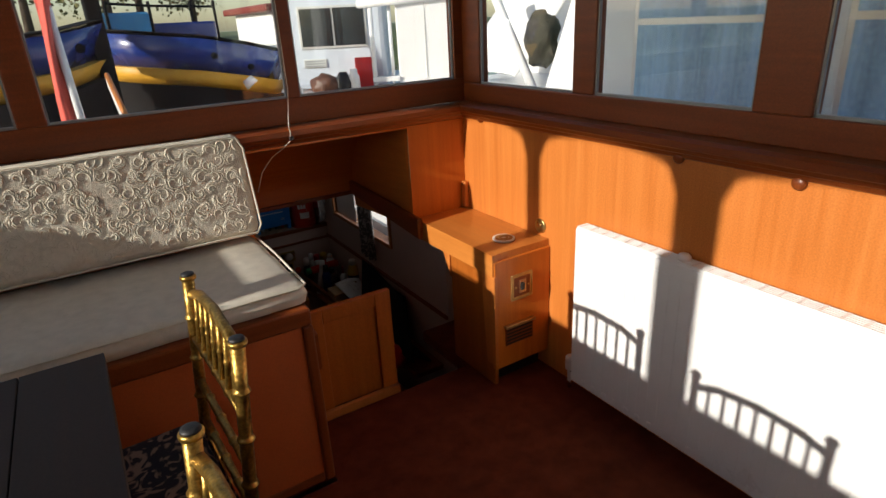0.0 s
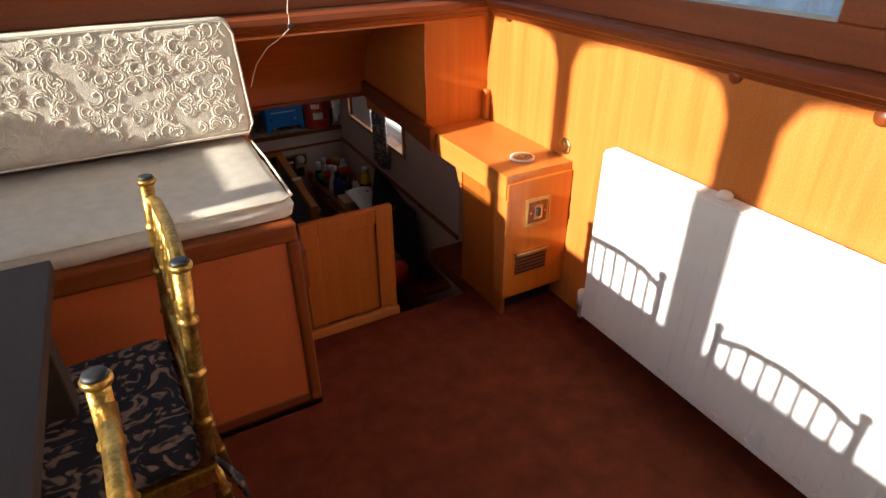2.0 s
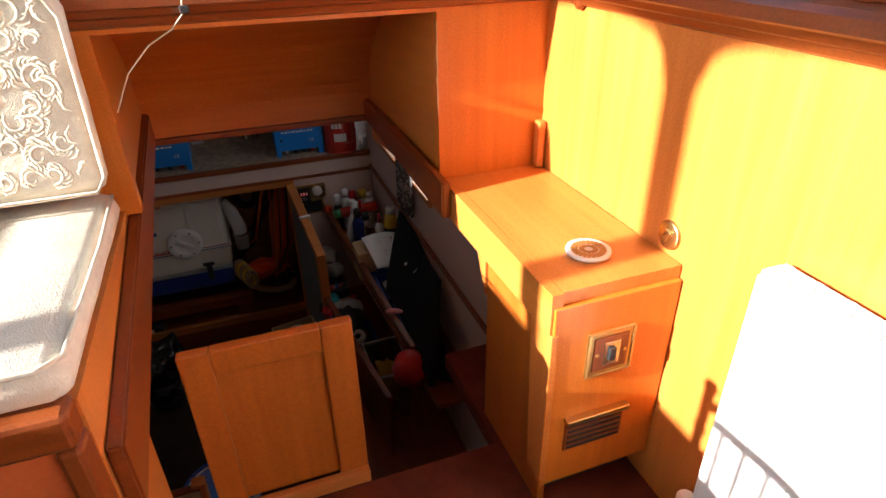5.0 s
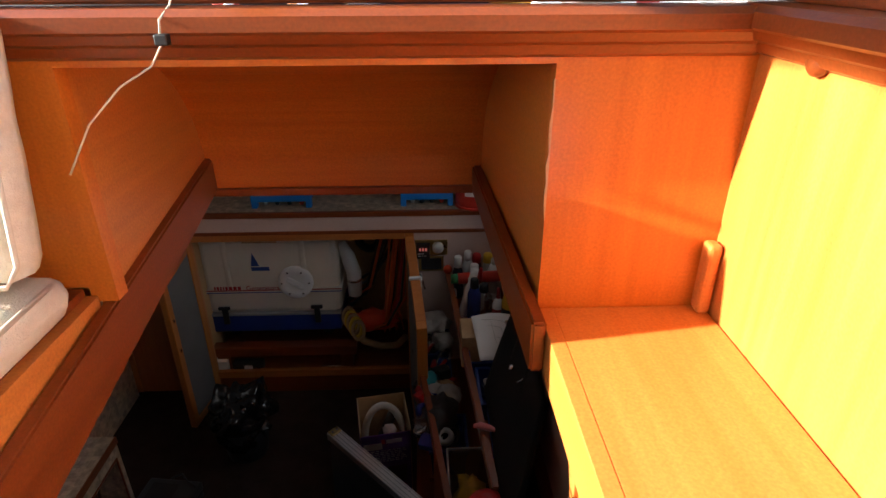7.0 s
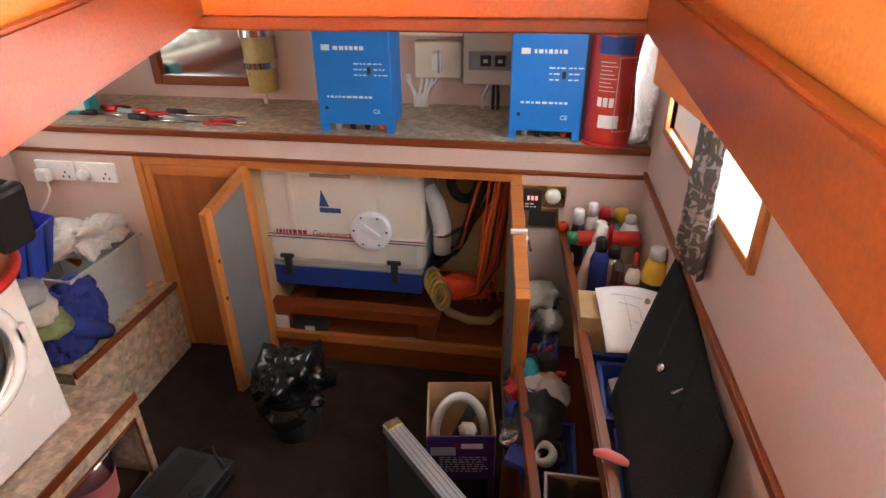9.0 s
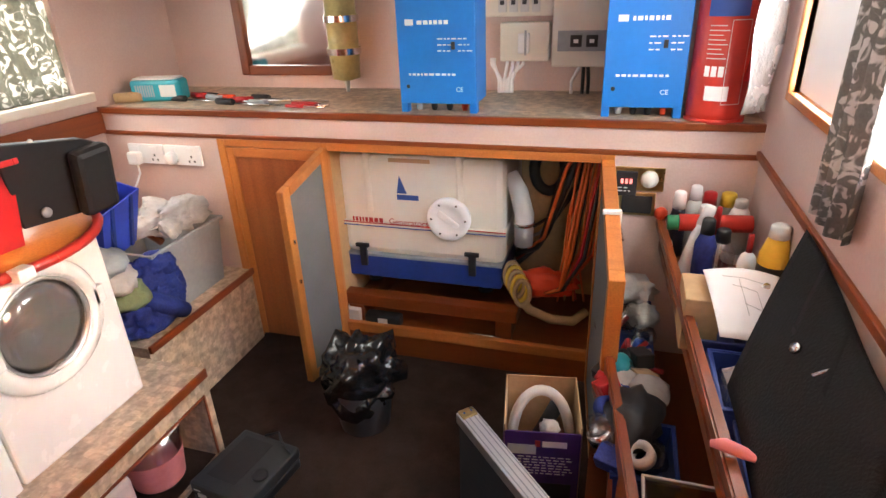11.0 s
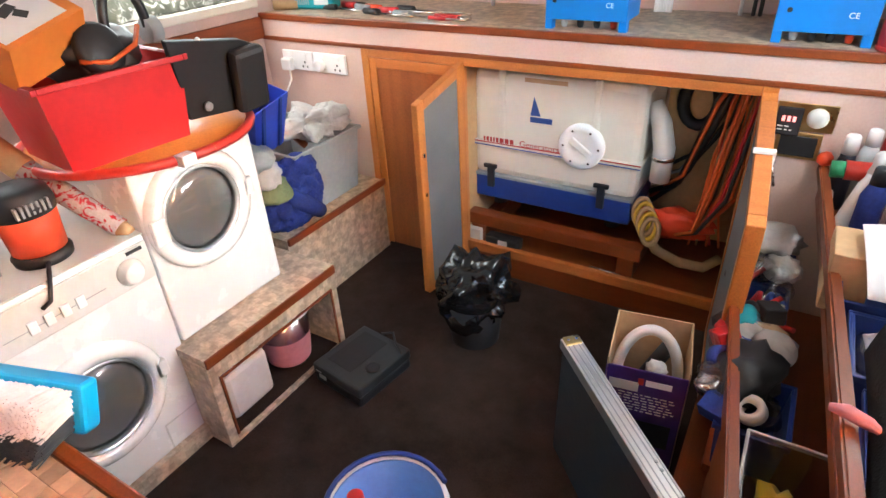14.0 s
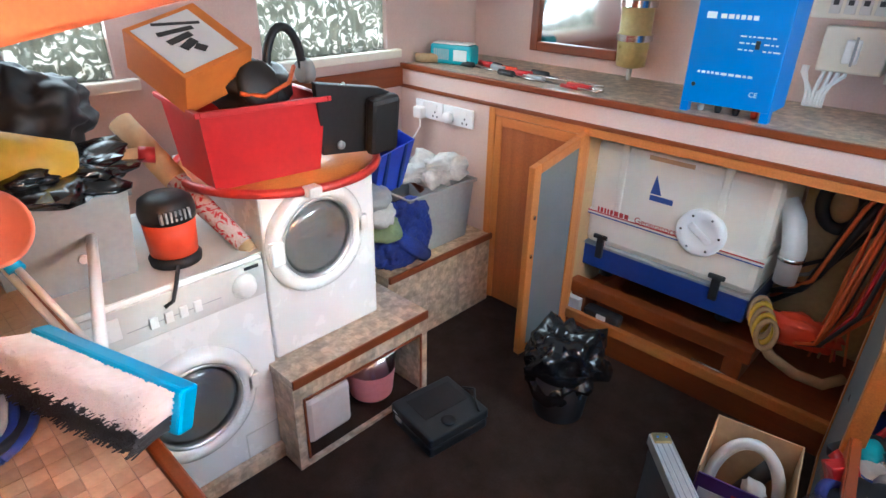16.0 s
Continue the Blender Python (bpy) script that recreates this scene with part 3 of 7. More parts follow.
def scrolls(x0, x1, z0, z1, face):
    """Raised leaf scrolls woven into a cloth: spirals with curling fronds, half sunk in the cushion's face."""
    r = random.Random(17)
    bm = bmesh.new()

    def stroke(pts, rads):
        if not all(x0 < p[0] < x1 and z0 < p[1] < z1 for p in pts):
            return
        rings = []
        for k, p in enumerate(pts):
            a, b = pts[max(k - 1, 0)], pts[min(k + 1, len(pts) - 1)]
            d = Vector((b[0] - a[0], b[1] - a[1])).normalized() * rads[k]
            c = face(*p)
            rings.append([bm.verts.new(c + Vector(q)) for q in ((-d.y, 0.001, d.x), (-0.6 * d.y, -0.85 * rads[k], 0.6 * d.x), (0.6 * d.y, -0.85 * rads[k], -0.6 * d.x), (d.y, 0.001, -d.x))])
        for a, b in zip(rings, rings[1:]):
            for k in range(3):
                bm.faces.new((a[k], b[k], b[k + 1], a[k + 1])).smooth = True

    step = 0.043
    for i in range(int((x1 - x0) / step) + 1):
        for j in range(int((z1 - z0) / step) + 1):
            cx = x0 + (i + 0.5 * (j % 2) + 0.5) * step + r.uniform(-0.012, 0.012)
            cz = z0 + (j + 0.5) * step + r.uniform(-0.012, 0.012)
            a0, sg, big = r.uniform(0, 6.28), r.choice((-1, 1)), r.uniform(0.015, 0.024)
            spiral = lambda s, k=1.0: (cx + k * big * (1 - 0.8 * s) * math.cos(a0 + sg * s * 6.0), cz + k * big * (1 - 0.8 * s) * math.sin(a0 + sg * s * 6.0))
            stroke([spiral(k / 13) for k in range(14)], [0.002 + 0.0016 * math.sin(math.pi * (0.15 + 0.85 * k / 13)) for k in range(14)])
            for k in range(11):
                s0 = 0.01 + 0.055 * k
                ln = r.uniform(0.45, 0.95)
                stroke([spiral(s0, 1.08), spiral(s0 + 0.035, 1.08 + ln * 0.55), spiral(s0 + 0.09, 1.08 + ln * 0.95), spiral(s0 + 0.15, 1.08 + ln * 1.05)], [0.0015, 0.0034, 0.0029, 0.001])
    return bm


def back_face(x, z):
    """A point on the bulged front of the back cushion."""
    p = Vector((x, -0.168, z))
    n = noise.noise(p * 6 + Vector((11.1, 0, 0)))
    return tilt @ (p + Vector((0, -0.003 * (1 + n) + 0.0025 * n + 0.0004, 0)))


tagged(part("woven_pattern", scrolls(-2.1, -0.955, 0.685, 0.982, back_face), FABRIC, back), kind="stuff")

t = thing("half_door", (-0.72, -0.318, 0), "low teak companionway door with a framed panel", "door")
part("stile", cbox(-0.632, -0.57, -0.330, -0.306, 0.0, 0.43, 0.003), TEAK_SHADED, t)
part("stile", cbox(-0.885, -0.83, -0.330, -0.306, 0.0, 0.43, 0.003), TEAK_SHADED, t)
part("rail", cbox(-0.83, -0.632, -0.330, -0.306, 0.375, 0.43, 0.003), TEAK_SHADED, t)
part("panel", cbox(-0.832, -0.63, -0.320, -0.310, 0.03, 0.377), TEAK_SHADED, t)
part("toe_strip", cbox(-0.90, -0.57, -0.350, -0.331, 0.0, 0.035, 0.003), PINE_X, t, "pale worn wooden strip along the foot")

t = thing("side_cabinet", (-0.13, -0.4, 0), "built-in teak cabinet with a switch plate and vent", "cabinet")
part("top", cbox(-0.245, -0.003, -0.54, -0.002, 0.52, 0.5465, 0.001), TEAK_Y, t, "pale teak top")
part("apron", cbox(-0.268, -0.245, -0.545, -0.002, 0.465, 0.547, 0.0012), TEAK_Y, t)
part("front_panel", cbox(-0.262, -0.003, -0.55, -0.53, 0.08, 0.52, 0.003), TEAK_HALF_SHADED, t)
part("side_panel", cbox(-0.252, -0.236, -0.53, -0.25, 0.0, 0.465, 0.002), TEAK_SHADED, t)
part("corner_post", prism([(-0.552, 0.465), (-0.552, 0.10), (-0.50, 0.10), (-0.48, 0.34), (-0.475, 0.465)], "x", -0.266, -0.252, 0.002), TEAK_V, t)
part("bracket", prism([(-0.25, 0.465), (-0.25, 0.36), (-0.20, 0.465)], "x", -0.258, -0.24, 0.002), TEAK_V, t)
# recessed foot coloured black to give the shadow below the cabinet
part("toe_kick", cbox(-0.235, -0.01, -0.50, -0.485, 0.0, 0.085), BLACK, t, "recessed foot, black for the shadow under the cabinet")
sp = part("switch_plate", cbox(-0.192, -0.094, -0.556, -0.5495, 0.352, 0.452, 0.003), BRASS, t, "ornate brass switch plate")
part("insert", cbox(-0.180, -0.106, -0.5585, -0.5555, 0.364, 0.440, 0.002), MAHO_Z, sp, "dark brown insert")
part("toggle_plate", cbox(-0.160, -0.126, -0.5605, -0.558, 0.376, 0.428, 0.001), CHROME, sp, "bright metal toggle plate")
part("rocker", cbox(-0.150, -0.136, -0.566, -0.560, 0.388, 0.416, 0.002), BLACK, sp)
for xx in (-0.172, -0.114):
    part("screw", lathe((xx, -0.5585, 0.402), [(0, 0.004), (-0.0015, 0.003)], "y", 10), BRASS, sp)
bm = bmesh.new()
for k in range(22):
    for q in ((-0.192 + 0.0044 * k, 0.3515), (-0.192 + 0.0044 * k, 0.4485)):
        box(bm, q[0], q[0] + 0.0034, -0.559, -0.5555, q[1], q[1] + 0.005, 0.001)
    for q in ((-0.1925, 0.354 + 0.0044 * k), (-0.0985, 0.354 + 0.0044 * k)):
        box(bm, q[0], q[0] + 0.005, -0.559, -0.5555, q[1], q[1] + 0.0034, 0.001)
tagged(part("rope_edge", bm, BRASS, sp), kind="stuff")
ve = part("vent", cbox(-0.218, -0.086, -0.5535, -0.5495, 0.168, 0.244, 0.002), MAHO_X, t, "dark brown vent grille")
for k in range(5):
    part("vent_slat", cbox(-0.212, -0.092, -0.556, -0.553, 0.174 + 0.014 * k, 0.180 + 0.014 * k, 0.001), BLACK, ve)
part("vent_hood", cbox(-0.222, -0.082, -0.566, -0.5495, 0.246, 0.258, 0.002), BRASS, ve, "beaded brass hood")
part("support_post", cbox(-0.024, -0.003, -0.03, -0.002, 0.5465, 0.665, 0.006), TEAK_V, t, "small rounded teak fillet in the corner")

t = thing("coaster", (-0.134, -0.44, 0.5465), "round ceramic coaster with a brown flower pattern", "coaster")
part("plate", lathe((-0.134, -0.44, 0.5465), [(0, 0.038), (0.003, 0.042), (0.008, 0.042), (0.0085, 0.038), (0.0075, 0.034), (0.007, 0.002)], "z", 40), WHITEPAINT, t)
bm = bmesh.new()
OCHRE = mat("ochre_glaze", (0.42, 0.2, 0.05), 0.5, vary=0.15)
for k in range(24):
    a = 2 * math.pi * k / 24
    tmp = pose(-0.134, -0.44, 0.5544, 0, 0, math.degrees(a))
    box(bm, 0.020, 0.033, -0.0032, 0.0032, 0, 0.0007, 0, tmp)
for k in range(12):
    a = 2 * math.pi * k / 12
    box(bm, 0.008, 0.018, -0.0035, 0.0035, 0, 0.0007, 0, pose(-0.134, -0.44, 0.5544, 0, 0, math.degrees(a)))
part("flower_pattern", bm, OCHRE, t)

t = thing("deck_lock", (0, -0.5, 0.575), "round brass lock plate on the teak wall", "lock")
part("plate", lathe((0.0, -0.495, 0.585), [(0.0, 0.028), (-0.004, 0.028), (-0.006, 0.024), (-0.006, 0.002)], "x", 30), BRASS, t)
part("key_blade", cbox(-0.012, -0.006, -0.502, -0.488, 0.572, 0.60, 0.002, Matrix.Translation((0, -0.495, 0.585)) @ pose(0, 0, 0, 25) @ Matrix.Translation((0, 0.495, -0.585))), BRASS, t)

for y, z in ((-0.133, 0.915), (-1.06, 0.907), (-1.385, 0.9), (-2.3, 0.9)):
    single("screw_cover", lathe((0.0, y, z + 0.03), [(0, 0.016), (-0.005, 0.0175), (-0.010, 0.0165), (-0.014, 0.012), (-0.0155, 0.003)], "x", 24), MAHO_Z, "round varnished wooden screw cover on the wall", "screw cover", "wall screw covers")

t = thing("radiator", (-0.04, -1.5, 0.06), "white ribbed panel radiator on the side wall", "radiator")
fp = bmesh.new()
box(fp, -0.062, -0.052, -2.35, -0.735, 0.06, 0.655, 0.004)
part("front_plate", fp, WHITEPAINT, t)
n_ribs = 40
for k in range(n_ribs):
    y = -0.79 - k * 0.0385
    part("rib", cbox(-0.0635, -0.0615, y - 0.013, y + 0.013, 0.095, 0.615, 0.0009), WHITEPAINT, t)
for k in range(32):
    y = -0.80 - k * 0.048
    part("weld_spot", lathe((-0.0615, y, 0.082), [(0, 0.011), (-0.002, 0.010), (-0.0035, 0.006), (-0.004, 0.001)], "x", 12), WHITEPAINT, t)
part("rear_plate", cbox(-0.018, -0.010, -2.345, -0.74, 0.065, 0.65, 0.003), WHITEPAINT, t)
part("end_cap", cbox(-0.052, -0.018, -0.745, -0.735, 0.06, 0.662, 0.003), WHITEPAINT, t)
gr = bmesh.new()
for x in (-0.058, -0.048, -0.038, -0.028, -0.018):
    box(gr, x - 0.0016, x + 0.0016, -2.345, -0.74, 0.655, 0.664)
for k in range(34):
    y = -0.745 - k * 0.047
    box(gr, -0.06, -0.014, y - 0.008, y, 0.652, 0.6635)
part("top_grille", gr, WHITEPAINT, t)
part("vent_plug", lathe((-0.035, -1.13, 0.66), [(0, 0.018), (0.012, 0.02), (0.02, 0.014), (0.022, 0.003)], "z", 18), WHITEPAINT, t)
va = part("valve", lathe((-0.035, -0.705, 0.03), [(0, 0.008), (0.05, 0.009), (0.052, 0.017), (0.10, 0.018), (0.108, 0.012)], "z", 18), WHITEPAINT, t, "white thermostat valve")
part("pipe", ctube([(-0.035, -0.705, 0.0), (-0.035, -0.705, 0.035)], 0.008), CHROME, va)
part("pipe", ctube([(-0.035, -0.705, 0.075), (-0.035, -0.74, 0.075)], 0.007), CHROME, va)

t = thing("dining_table", (-1.9, -1.4, 0), "dark wooden table with a plank top", "table")
for k in range(6):
    part("plank", cbox(-2.345 + k * 0.15, -2.345 + (k + 1) * 0.15 - 0.002, -2.3, -0.77, 0.688, 0.715, 0.002), DARKW, t)
part("apron", cbox(-2.22, -1.48, -2.2, -0.87, 0.62, 0.688), DARKW, t)
for x in (-2.22, -1.5):
    for y in (-2.2, -0.9):
        part("leg", cbox(x - 0.03, x + 0.03, y - 0.03, y + 0.03, 0, 0.62, 0.004), DARKW, t)


def bamboo(pts, r):
    """A turned bar with bamboo rings along it."""
    a, b = Vector(pts[0]), Vector(pts[1])
    ln = (b - a).length
    n = max(2, round(ln / 0.095))
    prof = [(0, r)]
    for k in range(1, n):
        h = ln * k / n
        prof += [(h - 0.010, r * 0.92), (h - 0.005, r * 1.02), (h - 0.0015, r * 1.22), (h + 0.0015, r * 1.22), (h + 0.005, r * 1.02), (h + 0.010, r * 0.92)]
    prof.append((ln, r))
    return lathe(a, prof, (b - a), 12)


def chiavari(origin, yaw):
    t = thing("banquet_chair", (0, 0, 0), "gold bamboo-turned chair with a dark floral cushion", "chair", "chairs at the table")
    H, W = 0.83, 0.18
    for sgn in (-1, 1):
        part("back_post", bamboo([(-0.038, sgn * W, 0.43), (0, sgn * W, H)], 0.0135), GOLD, t)
        part("back_leg", bamboo([(0.0, sgn * W, 0), (-0.038, sgn * W, 0.432)], 0.0135), GOLD, t)
        part("finial", lathe((0, sgn * W, H - 0.01), [(0, 0.0155), (0.003, 0.0175), (0.008, 0.0175), (0.011, 0.015), (0.0115, 0.003)], "z", 14), GOLD, t)
        part("post_cap", lathe((0, sgn * W, H + 0.001), [(0, 0.0145), (0.004, 0.0135), (0.006, 0.009), (0.0065, 0.001)], "z", 14), BLACK, t, "dark rounded cap")
        part("front_leg", bamboo([(-0.41, sgn * W, 0), (-0.40, sgn * W, 0.42)], 0.0135), GOLD, t)
        part("side_stretcher", bamboo([(-0.405, sgn * W, 0.14), (-0.012, sgn * W, 0.14)], 0.009), GOLD, t)
        part("side_stretcher", bamboo([(-0.405, sgn * W, 0.22), (-0.02, sgn * W, 0.22)], 0.009), GOLD, t)
        part("seat_rail", cbox(-0.41, -0.03, sgn * W - 0.013, sgn * W + 0.013, 0.385, 0.425, 0.004), GOLD, t)
    part("seat_rail", cbox(-0.415, -0.385, -W, W, 0.385, 0.425, 0.004), GOLD, t)
    part("top_rail", ctube([(0, -W, H - 0.045), (0.004, -W * 0.6, H - 0.022), (0.006, 0, H - 0.014), (0.004, W * 0.6, H - 0.022), (0, W, H - 0.045)], 0.011), GOLD, t)
    part("mid_rail", bamboo([(-0.014, -W, H - 0.15), (-0.014, W, H - 0.15)], 0.009), GOLD, t)
    part("mid_rail", bamboo([(-0.025, -W, H - 0.26), (-0.025, W, H - 0.26)], 0.009), GOLD, t)
    part("low_rail", bamboo([(-0.034, -W, 0.47), (-0.034, W, 0.47)], 0.009), GOLD, t)
    for k in range(7):
        y = -W + 2 * W * (k + 1) / 8
        part("spindle", bamboo([(-0.014, y, H - 0.148), (0.002, y, H - 0.018 - 0.022 * (2 * (k + 1) / 8 - 1) ** 2)], 0.0065), GOLD, t)
    cu = cushion(-0.415, -0.045, -W - 0.01, W + 0.01, 0.425, 0.468, 0.006, None, 5)
    part("seat_cushion", cu, FLORAL, t, "dark floral tie-on cushion")
    part("cushion_tie", ctube([(-0.03, -W - 0.014, 0.45), (-0.015, -W - 0.022, 0.42), (0.0, -W - 0.026, 0.38), (0.006, -W - 0.022, 0.33)], [0.004, 0.007, 0.009, 0.004], 8), FLORAL, t, "dangling floral ribbon")
    t.matrix_basis = pose(*origin, 0, 0, yaw)
    return t


ch = chiavari((-1.247, -0.932, 0), 2.5)
copy_thing(ch, pose(-1.345, -1.5, 0, 0, 0, 2.5))

t = thing("hanging_wire", (-0.76, -0.03, 0.93), "thin pale cable hanging from the window post", "cable")
part("cord", ctube([(-0.725, 0.022, 1.5), (-0.722, 0.024, 1.12), (-0.752, -0.02, 1.0), (-0.757, -0.047, 0.985), (-0.762, -0.046, 0.955), (-0.785, -0.03, 0.93), (-0.83, -0.03, 0.905), (-0.875, -0.04, 0.86), (-0.905, -0.06, 0.80)], 0.0014, 8), PIPING, t)
part("clip", cbox(-0.765, -0.749, -0.056, -0.042, 0.957, 0.97, 0.002), BLACK, t)

t = thing("ladder_step", (-0.42, -0.2, FZ), "dark wooden step at the foot of the well", "step")
part("tread", cbox(-0.56, -0.29, -0.3, -0.06, -0.62, -0.595, 0.003), MAHO_X, t)
part("side", cbox(-0.56, -0.54, -0.3, -0.07, FZ, -0.62), MAHO_Z, t)
part("side", cbox(-0.31, -0.29, -0.3, -0.07, FZ, -0.62), MAHO_Z, t)
setting("wall_step_riser", cbox(-0.93, -0.0, -0.38, -0.36, FZ, -0.05), MAHO_X, "dark board below the saloon floor edge")
setting("trim_threshold", cbox(-0.57, -0.265, -0.37, -0.351, -0.03, -0.003, 0.003), MAHO_X, "dark wooden threshold at the carpet edge")

# ---- lower cabin: joinery ----
setting("shelf", cbox(LX, RX, CY + 0.013, BY, SH - 0.02, SH), LAMI, "mottled laminate shelf along the forward bulkhead")
setting("shelf_fascia", cbox(LX, RX, CY, CY + 0.02, 0.0, SH - 0.022), PINKWALL, "pale pink shelf fascia")
setting("trim_shelf_top", cbox(LX, RX, CY - 0.008, CY + 0.012, SH - 0.02, SH + 0.004, 0.003), MAHO_X, "dark wooden shelf edge")
setting("trim_shelf_low", cbox(LX, RX, CY - 0.006, CY + 0.012, -0.016, 0.0, 0.003), MAHO_X, "dark wooden strip below the fascia")
setting("trim_lower_right", cbox(RX - 0.012, RX, 0.03, CY, -0.008, 0.012, 0.003), MAHO_Y, "dark wooden strip along the hull side")
setting("wall_socket_panel", cbox(LX, -1.925, CY, CY + 0.02, FZ, -0.016), PINKWALL, "pale pink panel with sockets")
setting("wall_meter_panel", cbox(-0.5, RX, CY, CY + 0.02, FZ, -0.016), PINKWALL, "pale pink panel with meters")
bm = bmesh.new()
for q in ((-1.925, -1.893, FZ, -0.016), (-1.5, -1.475, FZ, -0.016), (-0.54, -0.5, FZ, -0.016)):
    box(bm, q[0], q[1], CY - 0.004, CY + 0.02, q[2], q[3], 0.003)
setting("trim_locker_posts", bm, PINE, "orange pine posts of the generator locker")
bm = bmesh.new()
box(bm, -1.893, -1.5, CY - 0.004, CY + 0.02, -0.045, -0.016, 0.003)
box(bm, -1.475, -0.54, CY - 0.004, CY + 0.02, -0.045, -0.016, 0.003)
box(bm, -1.475, -0.54, CY - 0.004, CY + 0.02, -0.785, -0.745, 0.003)
setting("trim_locker_rails", bm, PINE_X, "orange pine rails of the generator locker")
setting("wall_locker_front", cbox(-1.475, -0.54, CY + 0.006, CY + 0.02, FZ, -0.785), MAHO_X, "dark board below the locker opening")
setting("floor_locker", cbox(-1.5, -0.5, CY + 0.02, BY, -0.80, -0.765), MAHO_X, "plywood locker floor")
setting("wall_locker_back", cbox(-0.86, -0.5, BY - 0.03, BY - 0.012, -0.765, 0.0), CARDB, "tan board at the back of the locker")
t = thing("closed_locker_door", (-1.7, CY, FZ), "closed orange pine locker door with a plain panel", "door", "locker doors")
part("frame", cbox(-1.89, -1.86, CY - 0.002, CY + 0.016, FZ + 0.02, -0.047, 0.003), PINE, t)
part("frame", cbox(-1.53, -1.502, CY - 0.002, CY + 0.016, FZ + 0.02, -0.047, 0.003), PINE, t)
part("frame", cbox(-1.86, -1.53, CY - 0.002, CY + 0.016, -0.085, -0.047, 0.003), PINE_X, t)
part("panel", cbox(-1.862, -1.528, CY + 0.004, CY + 0.012, FZ + 0.02, -0.083), wood("red_brown_veneer", (0.36, 0.11, 0.03), (0.25, 0.07, 0.018), "z"), t)
setting("wall_locker_side", cbox(-0.5, -0.48, CY + 0.02, BY, -0.8, SH - 0.02), CARDB, "plywood side of the locker")
setting("wall_locker_side_left", cbox(-1.52, -1.5, CY + 0.02, BY, -0.8, SH - 0.02), CARDB, "plywood side of the locker")

# generator
t = thing("generator", (-1.19, 1.75, -0.765), "cream boxed marine generator on a blue tray", "generator")
hs = cbox(-1.515, -0.865, 1.66, 1.98, -0.5, -0.085, 0.03)
ho = part("housing", hs, CREAM, t, "cream sound shield")
for x in (-1.39, -1.03):
    part("rib", cbox(x - 0.014, x + 0.014, 1.653, 1.97, -0.355, -0.078, 0.008), CREAM, ho)
part("lip", cbox(-1.525, -0.855, 1.645, 1.975, -0.375, -0.355, 0.006), CREAM, ho)
bm = bmesh.new()
box(bm, -1.523, -0.857, 1.6435, 1.646, -0.360, -0.356)
part("stripe", bm, REDINK, ho)
part("stripe", cbox(-1.523, -0.857, 1.6435, 1.646, -0.372, -0.368), BLUEINK, ho)
cap = part("port_cap", lathe((-1.072, 1.66, -0.32), [(0.0, 0.083), (-0.018, 0.083), (-0.023, 0.076), (-0.023, 0.05), (-0.019, 0.046), (-0.019, 0.002)], "y", 40), WHITEPAINT, ho, "white round inspection cap")
for a in range(0, 360, 60):
    part("screw", lathe((-1.072 + 0.065 * math.cos(radians(a)), 1.6375, -0.32 + 0.065 * math.sin(radians(a))), [(0, 0.005), (-0.002, 0.004)], "y", 8), CHROME, cap)
part("grip", cbox(-1.118, -1.026, 1.632, 1.642, -0.332, -0.308, 0.004, Matrix.Translation((-1.072, 0, -0.32)) @ pose(0, 0, 0, 0, 35) @ Matrix.Translation((1.072, 0, 0.32))), WHITEPAINT, cap)
letters("lettering", "Generators", 0.034, Matrix.Translation((-1.23, 1.6428, -0.3555)) @ FACE_Y, REDINK, ho)
part("name_bars", bars(1, 1.6432, (-0.353, 0.03, 0.15), 0.018, -1.46, 4), REDINK, ho)
part("logo_sail", prism([(-1.275, -0.235), (-1.235, -0.235), (-1.262, -0.165)], "y", 1.6585, 1.6605), BLUEINK, ho)
part("logo_bar", cbox(-1.275, -1.19, 1.6585, 1.6605, -0.26, -0.24), BLUEINK, ho)
part("data_plate", cbox(-1.30, -1.14, 1.6585, 1.6605, -0.115, -0.1), CARDB, ho)
tr = part("tray", cbox(-1.505, -0.875, 1.655, 1.97, -0.60, -0.5, 0.008), BLUEBIN, t, "blue base tray")
part("gasket", cbox(-1.51, -0.87, 1.65, 1.975, -0.506, -0.494, 0.003), GREYP, tr)
for x in (-1.43, -0.985):
    la = part("latch", cbox(x - 0.014, x + 0.014, 1.638, 1.655, -0.545, -0.455, 0.003), BLACK, t, "black toggle latch")
    part("latch_bar", cbox(x - 0.028, x + 0.028, 1.634, 1.648, -0.462, -0.446, 0.003), BLACK, la)
for y in (1.60, 1.9):
    part("bearer", cbox(-1.5, -0.8, y - 0.03, y + 0.03, -0.69, -0.64, 0.004), MAHO_X, t, "dark red bearer")
for x in (-1.42, -0.95):
    part("mount", lathe((x, 1.72, -0.64), [(0, 0.03), (0.04, 0.025)], "z", 14), BLACK, t)
for x in (-1.45, -0.85):
    part("foot", cbox(x - 0.03, x + 0.03, 1.57, 1.93, -0.765, -0.69), MAHO_X, t)

rnd = random.Random(4)
t = thing("cable_bundle", (-0.66, 1.8, -0.4), "bundle of orange and black cables beside the generator", "cable")
